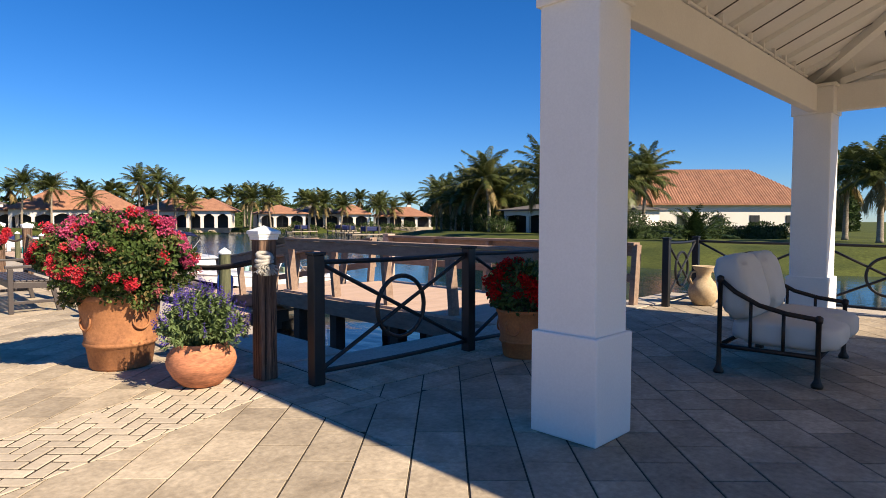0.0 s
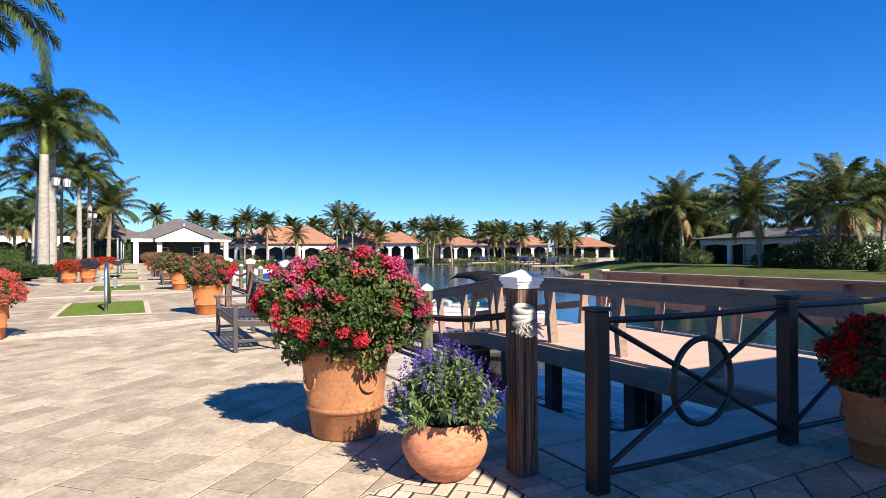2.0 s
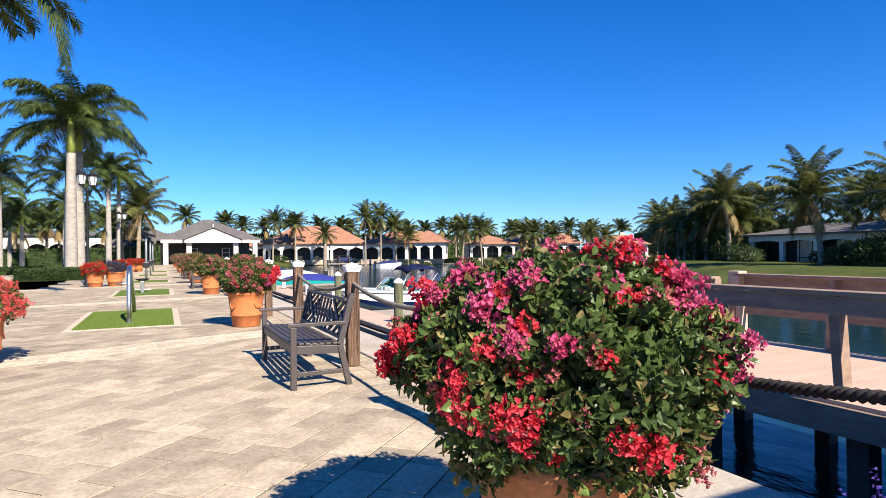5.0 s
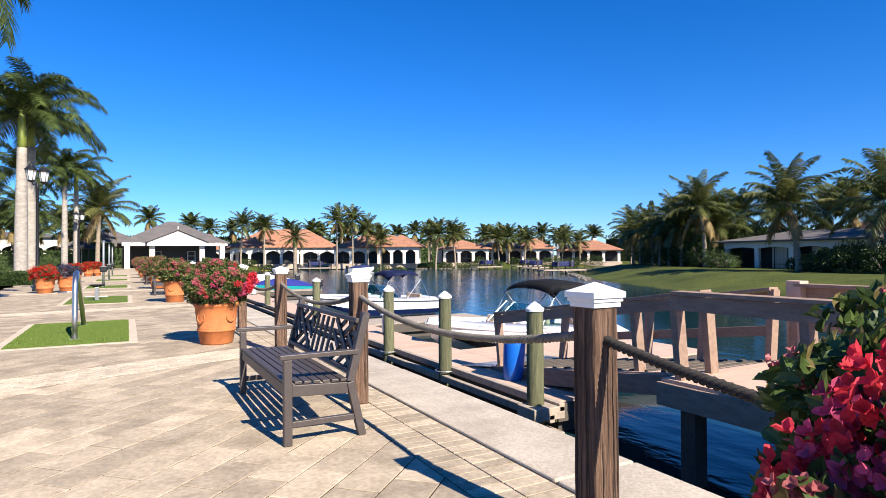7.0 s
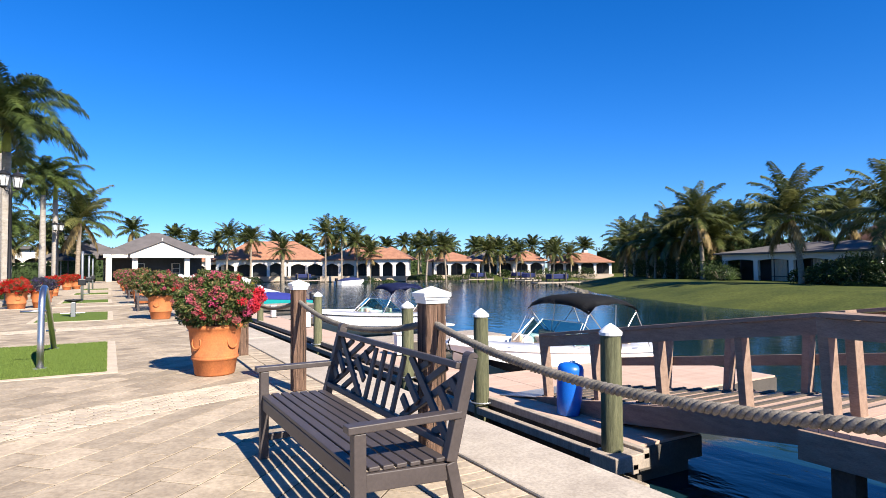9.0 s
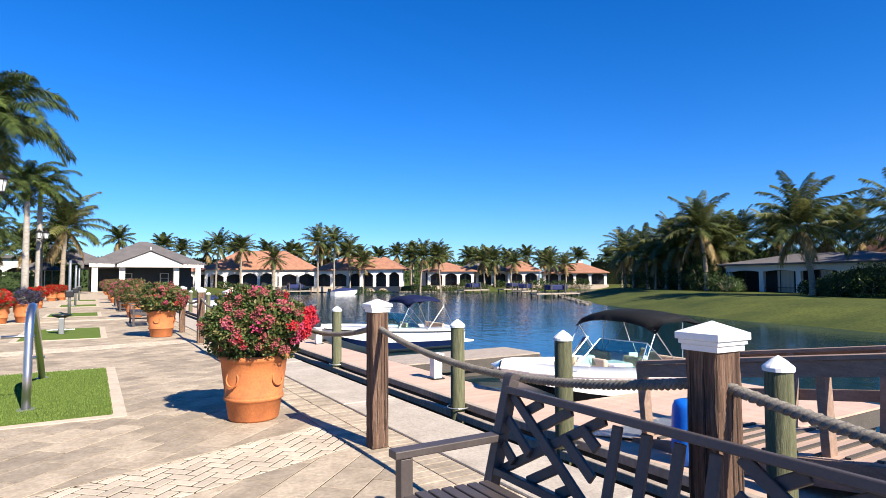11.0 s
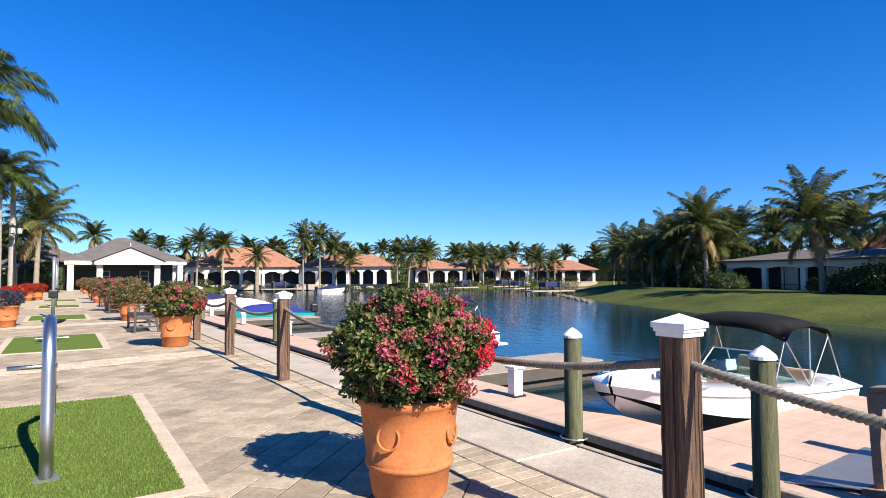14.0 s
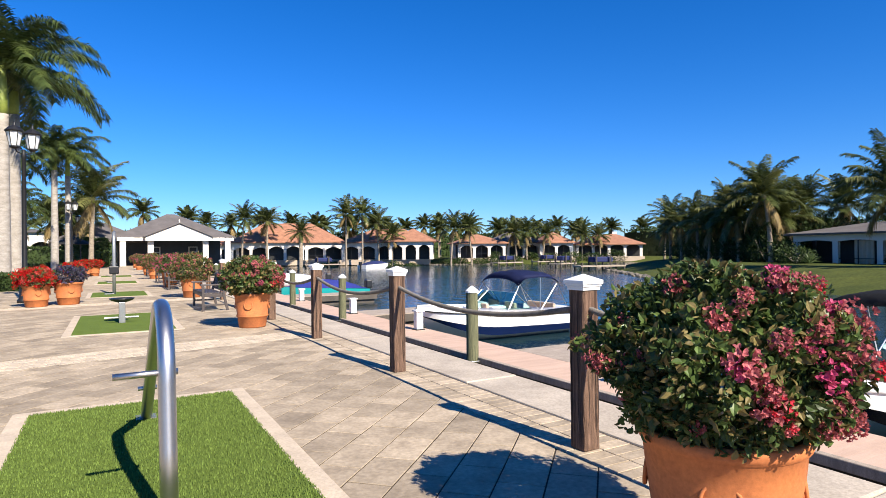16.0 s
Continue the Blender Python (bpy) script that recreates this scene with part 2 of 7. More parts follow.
def water_material():
    m = bpy.data.materials.new("lake_water")
    m.use_nodes = True
    n, l = m.node_tree.nodes, m.node_tree.links
    b = n["Principled BSDF"]
    b.inputs["Base Color"].default_value = (0.006, 0.025, 0.034, 1)
    b.inputs["Roughness"].default_value, b.inputs["IOR"].default_value = 0.11, 1.33
    tc, mp = n.new("ShaderNodeTexCoord"), n.new("ShaderNodeMapping")
    mp.inputs["Rotation"].default_value, mp.inputs["Scale"].default_value = (0, 0, 0.5), (1, 0.45, 1)
    l.new(tc.outputs["Object"], mp.inputs["Vector"])
    a, c = n.new("ShaderNodeTexNoise"), n.new("ShaderNodeTexNoise")
    a.inputs["Scale"].default_value, a.inputs["Detail"].default_value = 1.6, 4
    c.inputs["Scale"].default_value, c.inputs["Detail"].default_value = 0.05, 2
    l.new(mp.outputs[0], a.inputs["Vector"])
    l.new(tc.outputs["Object"], c.inputs["Vector"])
    mul = n.new("ShaderNodeMath")
    mul.operation = "MULTIPLY"
    l.new(a.outputs[0], mul.inputs[0])
    l.new(c.outputs[0], mul.inputs[1])
    bp = n.new("ShaderNodeBump")
    bp.inputs["Strength"].default_value, bp.inputs["Distance"].default_value = 1.0, 0.17
    far, lee, calm = n.new("ShaderNodeVectorMath"), n.new("ShaderNodeMapRange"), n.new("ShaderNodeMath")
    far.operation, calm.operation = "DISTANCE", "MULTIPLY"
    far.inputs[1].default_value = (30, 16, WATER_Z)
    lee.inputs[1].default_value, lee.inputs[2].default_value, lee.inputs[3].default_value, lee.inputs[4].default_value = 14, 42, 0.12, 1.0
    l.new(tc.outputs["Object"], far.inputs[0])
    l.new(far.outputs["Value"], lee.inputs[0])
    l.new(mul.outputs[0], calm.inputs[0])
    l.new(lee.outputs[0], calm.inputs[1])
    l.new(calm.outputs[0], bp.inputs["Height"])
    l.new(bp.outputs[0], b.inputs["Normal"])
    return m


M["screen_glass"] = glass_material("teal_screen_glass", (0.13, 0.34, 0.34))
M["water"] = water_material()


# ---- mesh helpers ----
def finish(name, bm, mat_key, parent=None, label="", smooth=False, at=None):
    """Links a bmesh as one mesh object, under a parent when one is given."""
    me = bpy.data.meshes.new(name)
    if smooth:
        for f in bm.faces:
            f.smooth = True
    bm.to_mesh(me)
    bm.free()
    me.materials.append(M[mat_key])
    ob = new(name, me)
    if parent is not None:
        ob.parent = parent
    if at is not None:
        ob.matrix_basis = at
    if label:
        ob["label"] = label
    return ob


def part(name, bm, mat_key, parent, label="", smooth=False, at=None):
    return finish(name, bm, mat_key, parent, label, smooth, at)


def thing(name, label, category, m=None, group="", kind=""):
    ob = new(name)
    ob.empty_display_size = 0.2
    if m is not None:
        ob.matrix_basis = m
    return tagged(ob, label, category, group, kind)


def faces_of(bm, verts, faces):
    vs = [bm.verts.new(v) for v in verts]
    for f in faces:
        bm.faces.new([vs[i] for i in f])
    return vs


BOX = ((0, 3, 2, 1), (4, 5, 6, 7), (0, 1, 5, 4), (1, 2, 6, 5), (2, 3, 7, 6), (3, 0, 4, 7))


def box(bm, x0, x1, y0, y1, z0, z1, m=None, bev=0.0):
    """A box, with chamfered edges when bev is given."""
    if bev:
        b2 = bmesh.new()
        box(b2, x0, x1, y0, y1, z0, z1)
        bmesh.ops.bevel(b2, geom=b2.edges[:], offset=bev, segments=2, affect="EDGES", profile=0.5)
        add(bm, b2, m)
        return
    vs = [Vector((x, y, z)) for z in (z0, z1) for x, y in ((x0, y0), (x1, y0), (x1, y1), (x0, y1))]
    faces_of(bm, [m @ v if m else v for v in vs], BOX)


def add(bm, b2, m=None):
    b2.verts.ensure_lookup_table()
    b2.verts.index_update()
    faces_of(bm, [m @ v.co if m else v.co.copy() for v in b2.verts], [[v.index for v in f.verts] for f in b2.faces])
    b2.free()


def beam(bm, p, q, w, h, up=(0, 0, 1), bev=0.0):
    """A bar of section w by h from p to q."""
    p, q = Vector(p), Vector(q)
    d = q - p
    z = d.normalized()
    x = Vector(up).cross(z)
    if x.length < 1e-4:
        x = Vector((1, 0, 0)).cross(z)
    x.normalize()
    y = z.cross(x)
    m = Matrix((x, y, z)).transposed().to_4x4()
    m.translation = p
    box(bm, -w / 2, w / 2, -h / 2, h / 2, 0, d.length, m, bev)


def tube(bm, pts, r, n=8, close=False, radii=None):
    """A round tube along points."""
    pts = [Vector(p) for p in pts]
    rings, k = [], len(pts)
    ref = None
    for i, p in enumerate(pts):
        a = pts[(i - 1) % k] if close or i else p
        b = pts[(i + 1) % k] if close or i < k - 1 else p
        t = (b - a).normalized()
        if ref is None:
            ref = Vector((0, 0, 1)) if abs(t.z) < 0.9 else Vector((1, 0, 0))
        u = t.cross(ref)
        if u.length < 1e-5:
            u = t.orthogonal()
        u.normalize()
        v = u.cross(t)
        ref = v
        rr = radii[i] if radii else r
        rings.append([bm.verts.new(p + rr * (math.cos(2 * math.pi * j / n) * u + math.sin(2 * math.pi * j / n) * v)) for j in range(n)])
    for i in range(k if close else k - 1):
        s, e = rings[i], rings[(i + 1) % k]
        for j in range(n):
            bm.faces.new((s[j], s[(j + 1) % n], e[(j + 1) % n], e[j]))
    if not close:
        bm.faces.new(rings[0][::-1])
        bm.faces.new(rings[-1])


def lathe(bm, profile, n=32, m=None, close_top=False):
    """A turned shape from (radius, height) pairs, closed below."""
    rings = []
    for r, z in profile:
        ring = []
        for j in range(n):
            a = 2 * math.pi * j / n
            v = Vector((r * math.cos(a), r * math.sin(a), z))
            ring.append(bm.verts.new(m @ v if m else v))
        rings.append(ring)
    for s, e in zip(rings, rings[1:]):
        for j in range(n):
            bm.faces.new((s[j], s[(j + 1) % n], e[(j + 1) % n], e[j]))
    bm.faces.new(rings[0][::-1])
    if close_top:
        bm.faces.new(rings[-1])


def raw(name, verts, faces, mat_key, parent=None, label="", smooth=False, at=None):
    me = bpy.data.meshes.new(name)
    me.from_pydata([tuple(v) for v in verts], [], faces)
    me.materials.append(M[mat_key])
    if smooth:
        me.polygons.foreach_set("use_smooth", [True] * len(me.polygons))
    ob = new(name, me)
    if parent is not None:
        ob.parent = parent
    if at is not None:
        ob.matrix_basis = at
    if label:
        ob["label"] = label
    return ob


# ---- ground and lake ----
SHORE = [(3.83, 5.55), (10.9, 5.55), (10.9, -40), (44, -40), (37, -4), (29, 13), (31.5, 23), (33.5, 33), (42, 52), (61, 78), (76, 86),
         (92, 92), (90, 100), (62, 106), (50, 113), (28, 130), (18, 116), (13, 97), (3.83, 97)]


def shore_distance(x, y):
    """Distance to the shoreline, negative in the lake."""
    best, inside = 1e9, False
    for (ax, ay), (bx, by) in zip(SHORE, SHORE[1:] + SHORE[:1]):
        dx, dy = bx - ax, by - ay
        t = max(0.0, min(1.0, ((x - ax) * dx + (y - ay) * dy) / (dx * dx + dy * dy)))
        best = min(best, math.hypot(x - ax - t * dx, y - ay - t * dy))
        if (ay > y) != (by > y) and x < ax + (y - ay) / (by - ay) * dx:
            inside = not inside
    return -best if inside else best


def ground_height(x, y):
    d = shore_distance(x, y)
    if d < 0:
        return max(-3.0, -1.32 + d * 0.5)
    s = min(1.0, d / (4.5 if y > 88 else 9.0))
    base = -1.32 + (1.32 - 0.12) * (s * s * (3 - 2 * s))
    if -60 < x < 11.2 and y < 96.5:
        base = min(base, -0.16)
    return base + (0.06 * noise.noise((x * 0.15, y * 0.15, 0)) if d > 4 and x > 11.2 else 0)


def build_ground():
    xs = [-3000, -900, -350, -160, -90] + [-60 + 2.0 * i for i in range(86)] + [125, 150, 220, 450, 1000, 3000]
    ys = [-3000, -900, -350, -150, -80] + [-46 + 2.0 * i for i in range(94)] + [160, 200, 300, 600, 1200, 3000]
    verts = [(x, y, ground_height(x, y)) for y in ys for x in xs]
    w = len(xs)
    faces = [(j * w + i, j * w + i + 1, (j + 1) * w + i + 1, (j + 1) * w + i) for j in range(len(ys) - 1) for i in range(w - 1)]
    ob = raw("ground", verts, faces, "grass", smooth=True)
    tagged(ob, "green mown lawn sloping down to the lake", "lawn", kind="structure")
    wt = raw("water", [(3.5, -60, WATER_Z), (120, -60, WATER_Z), (120, 140, WATER_Z), (3.5, 140, WATER_Z)], [(0, 1, 2, 3)], "water")
    tagged(wt, "calm dark blue lake water with small ripples", "water", kind="structure")


build_ground()


def clip(poly, a, b, c):
    """The part of a polygon where a x + b y <= c."""
    out = []
    for p, q in zip(poly, poly[1:] + poly[:1]):
        dp, dq = a * p[0] + b * p[1] - c, a * q[0] + b * q[1] - c
        if dp <= 0:
            out.append(p)
        if (dp < 0) != (dq < 0) and abs(dp - dq) > 1e-9:
            t = dp / (dp - dq)
            out.append((p[0] + t * (q[0] - p[0]), p[1] + t * (q[1] - p[1])))
    return out


def area(poly):
    return 0.5 * sum(p[0] * q[1] - q[0] * p[1] for p, q in zip(poly, poly[1:] + poly[:1]))


def slab_piece(poly, z, gap=0.0052, cham=0.0025, drop=0.02):
    """Vertices and faces of one paving stone: a flat top, a chamfer and sides that go down into the joint."""
    sign = 1 if area(poly) > 0 else -1

    def inset(by):
        out = []
        for (ax, ay), (bx, by_), (cx, cy) in zip(poly[-1:] + poly[:-1], poly, poly[1:] + poly[:1]):
            d1, d2 = math.hypot(bx - ax, by_ - ay) or 1, math.hypot(cx - bx, cy - by_) or 1
            n1 = (-(by_ - ay) / d1 * sign, (bx - ax) / d1 * sign)
            n2 = (-(cy - by_) / d2 * sign, (cx - bx) / d2 * sign)
            k = by / max(0.35, 1 + n1[0] * n2[0] + n1[1] * n2[1])
            out.append((bx + (n1[0] + n2[0]) * k, by_ + (n1[1] + n2[1]) * k))
        return out
    n = len(poly)
    top = [(*p, z) for p in inset(gap + cham)]
    mid = [(*p, z - cham) for p in inset(gap)]
    low = [(*p, z - drop) for p in inset(gap)]
    faces = [tuple(range(n))]
    for i in range(n):
        j = (i + 1) % n
        faces += [(n + i, n + j, j, i), (2 * n + i, 2 * n + j, n + j, n + i)]
    return top + mid + low, faces


BANDS = [(4.32, 0.36), (14.42, 0.36), (24.45, 0.2), (34.4, 0.2)]
BAND_HALF = 0.42
EDGE_X = 2.62
MATS = [(17.37, 21.12), (27.0, 30.65), (37.3, 40.1), (47.2, 50.0), (56.5, 59.4)]
MAT_X = (-0.79, 0.9)


def build_paving():
    bm = bmesh.new()
    box(bm, -14, 3.4, -25, 97, -0.30, -0.006)
    box(bm, 3.4, 10.3, -25, 5.2, -0.30, -0.006)
    floor = finish("pavement", bm, "joint")
    tagged(floor, "beige stone paver promenade with dark sandy joints and stains", "paving", kind="structure")
    c = math.sqrt(0.5)
    u, v = (c, c), (-c, c)
    w, ln = 0.30, 0.45
    regions = []
    lines = [(-20.0, 0.0)] + BANDS + [(62.0, 0.0)]
    for (c0, s0), (c1, s1) in zip(lines, lines[1:]):
        regions.append((s0, c0 + BAND_HALF, s1, c1 - BAND_HALF))
    near, rest = [], []
    zrng = random.Random(5)
    for i in range(-75, 190):
        for j in range(-45, 125):
            o = (i + (0.5 if j % 2 else 0.0)) * ln
            px, py = o * u[0] + j * w * v[0], o * u[1] + j * w * v[1]
            if not (-9 < px < 11 and -8 < py < 46) or (px > 3.2 and py > 6):
                continue
            if py > 34 and px < -4:
                continue
            quad = [(px + a * u[0] + b * v[0], py + a * u[1] + b * v[1]) for a, b in ((-ln / 2, -w / 2), (ln / 2, -w / 2), (ln / 2, w / 2), (-ln / 2, w / 2))]
            for s0, y0, s1, y1 in regions:
                poly = clip(clip(quad, s0, -1, -y0), -s1, 1, y1)
                if len(poly) < 3:
                    continue
                # the terrace side keeps its pavers right up to the fence line
                pieces = [poly]
                if py > 3.6:
                    west, east = clip(poly, 1, 0, EDGE_X), clip(poly, -1, 0, -EDGE_X)
                    east = clip(east, 0, 1, 4.098) if len(east) > 2 else []
                    pieces = [west, east]
                    far_side = clip(clip(poly, 0, 1, 4.98 if px > 6.5 else 4.45), -1, 0, -(EDGE_X + 0.53))
                    far_side = clip(far_side, 0, -1, -4.102) if len(far_side) > 2 else []
                    pieces.append(far_side)
                dist = math.hypot(px - 1.0, (py - 8) * 0.35)
                for piece in pieces:
                    piece = clip(piece, 1, 0, 10.2) if len(piece) > 2 else piece
                    if len(piece) < 3 or abs(area(piece)) < 0.0012:
                        continue
                    (near if -0.9 < px < EDGE_X and 1.5 < py < 15.5 else rest).append((dist, piece))
    near.sort(key=lambda e: e[0])
    shapes = {}
    made = 0
    for k, (dist, poly) in enumerate(near):
        cx, cy = sum(p[0] for p in poly) / len(poly), sum(p[1] for p in poly) / len(poly)
        if made < 300:
            key = tuple((round(p[0] - cx, 3), round(p[1] - cy, 3)) for p in poly)
            if key not in shapes:
                vs, fs = slab_piece([(p[0] - cx, p[1] - cy) for p in poly], 0.0)
                me = bpy.data.meshes.new("paver")
                me.from_pydata(vs, [], fs)
                me.materials.append(M["paver_piece"])
                shapes[key] = me
            ob = new("paver", shapes[key])
            ob.parent = floor
            ob.location = (cx, cy, zrng.uniform(-0.002, 0.001))
            made += 1
        else:
            rest.append((dist, poly))
    verts, faces = [], []
    for _, poly in rest:
        vs, fs = slab_piece(poly, zrng.uniform(-0.002, 0.001))
        n = len(verts)
        verts += vs
        faces += [tuple(n + i for i in f) for f in fs]
    tagged(raw("paver_field", verts, faces, "paver", floor), kind="stuff")
    # far promenade and the strip along the coping
    verts, faces = [], []
    y = 4.1
    while y < 60:
        for x0, x1 in ((EDGE_X, EDGE_X + 0.265), (EDGE_X + 0.265, EDGE_X + 0.53)):
            vs, fs = slab_piece([(x0, y), (x1, y), (x1, y + 0.12), (x0, y + 0.12)], zrng.uniform(-0.002, 0.001), gap=0.0045)
            n = len(verts)
            verts += vs
            faces += [tuple(n + i for i in f) for f in fs]
        y += 0.12
    x = EDGE_X + 0.54
    while x < 6.3:
        for y0 in (4.455, 4.72):
            vs, fs = slab_piece([(x, y0), (x + 0.12, y0), (x + 0.12, y0 + 0.262), (x, y0 + 0.262)], 0.004 + zrng.uniform(-0.002, 0.001), gap=0.0045, drop=0.012)
            n = len(verts)
            verts += vs
            faces += [tuple(n + i for i in f) for f in fs]
        x += 0.12
    tagged(raw("edge_course", verts, faces, "paver", floor), kind="stuff")
    # herringbone bands of small bricks
    count = 0
    verts, faces = [], []
    bshapes = {}
    for bi, (c0, s0) in enumerate(BANDS):
        for i in range(-95, 96):
            for j in range(-95, 96):
                if (i - j) % 4 != 0:
                    continue
                for kind in (0, 1):
                    a, b = 0.1 * i, 0.1 * j
                    quad = [(a, b), (a + 0.2, b), (a + 0.2, b + 0.1), (a, b + 0.1)] if kind == 0 else [(a + 0.3, b), (a + 0.4, b), (a + 0.4, b + 0.2), (a + 0.3, b + 0.2)]
                    poly = [(p[0] * c - p[1] * c - 0.6, p[0] * c + p[1] * c + c0) for p in quad]
                    poly = clip(clip(poly, s0, -1, -(c0 - BAND_HALF)), -s0, 1, c0 + BAND_HALF)
                    poly = clip(clip(poly, 1, 0, EDGE_X), -1, 0, 9.0) if len(poly) > 2 else poly
                    if len(poly) < 3 or abs(area(poly)) < 0.0008:
                        continue
                    cx, cy = sum(p[0] for p in poly) / len(poly), sum(p[1] for p in poly) / len(poly)
                    if bi < 2 and cx > (0.2 if bi == 0 else 1.0) and count < 290:
                        key = tuple((round(p[0] - cx, 3), round(p[1] - cy, 3)) for p in poly)
                        if key not in bshapes:
                            vs, fs = slab_piece([(p[0] - cx, p[1] - cy) for p in poly], 0.0, gap=0.0085, cham=0.003)
                            me = bpy.data.meshes.new("brick")
                            me.from_pydata(vs, [], fs)
                            me.materials.append(M["brick_piece"])
                            bshapes[key] = me
                        ob = new("brick", bshapes[key])
                        ob.parent = floor
                        ob.location = (cx, cy, zrng.uniform(-0.002, 0.002))
                        count += 1
                    else:
                        vs, fs = slab_piece(poly, zrng.uniform(-0.002, 0.002), gap=0.0085, cham=0.003)
                        n = len(verts)
                        verts += vs
                        faces += [tuple(n + q for q in f) for f in fs]
    tagged(raw("brick_field", verts, faces, "brick", floor), kind="stuff")
    # plain far paving
    verts = [(-9, 46, -0.003), (EDGE_X, 46, -0.003), (EDGE_X, 97, -0.003), (-9, 97, -0.003), (-14, -25, -0.004), (-9, -25, -0.004), (-9, 97, -0.004), (-14, 97, -0.004),
             (-9, 34, -0.006), (-3.9, 34, -0.006), (-3.9, 46, -0.006), (-9, 46, -0.006), (-9, -25, -0.005), (10.2, -25, -0.005), (10.2, -7.8, -0.005), (-9, -7.8, -0.005)]
    raw("far_paving", verts, [(0, 1, 2, 3), (4, 5, 6, 7), (8, 9, 10, 11), (12, 13, 14, 15)], "paver", floor)


def world_grain(key, name):
    """The same stone for pieces that are objects of their own: the blotches follow the place, not the piece."""
    m = M[key].copy()
    m.name = name
    n, l = m.node_tree.nodes, m.node_tree.links
    g = n.new("ShaderNodeNewGeometry")
    for node in n:
        if node.bl_idname == "ShaderNodeMapping":
            l.new(g.outputs["Position"], node.inputs["Vector"])
    M[name] = m


world_grain("paver", "paver_piece")
world_grain("brick", "brick_piece")


def build_coping():
    rng = random.Random(2)
    y = 5.56
    root = thing("seawall", "pale concrete coping on a dark concrete seawall", "seawall", kind="structure")
    while y < 97:
        ln = 3.66
        bm = bmesh.new()
        box(bm, 3.165, 3.83, y + 0.008, min(97, y + ln) - 0.008, -0.28, 0.012 + rng.uniform(-0.003, 0.003), bev=0.015)
        part("coping_stone", bm, "concrete", root)
        y += ln
    x = 3.165
    while x < 10.9:
        bm = bmesh.new()
        box(bm, x + 0.006, min(10.9, x + 2.58) - 0.006, 5.0, 5.555, -0.28, 0.008, bev=0.015)
        part("coping_stone", bm, "concrete", root)
        x += 2.58
    bm = bmesh.new()
    box(bm, 10.23, 10.9, -25, 4.99, -0.28, 0.01, bev=0.015)
    part("coping_stone", bm, "concrete", root)
    bm = bmesh.new()
    box(bm, 3.3, 3.74, 5.5, 97, -3.2, -0.281)
    box(bm, 3.3, 10.8, 5.1, 5.49, -3.2, -0.281)
    box(bm, 10.3, 10.8, -25, 5.09, -3.2, -0.281)
    part("wall_face", bm, "seawall", root)


build_coping()


# ---- terrace pavilion ----
COL = [(3.60, 2.80), (8.76, 2.80), (3.60, -2.70), (8.76, -2.70)]


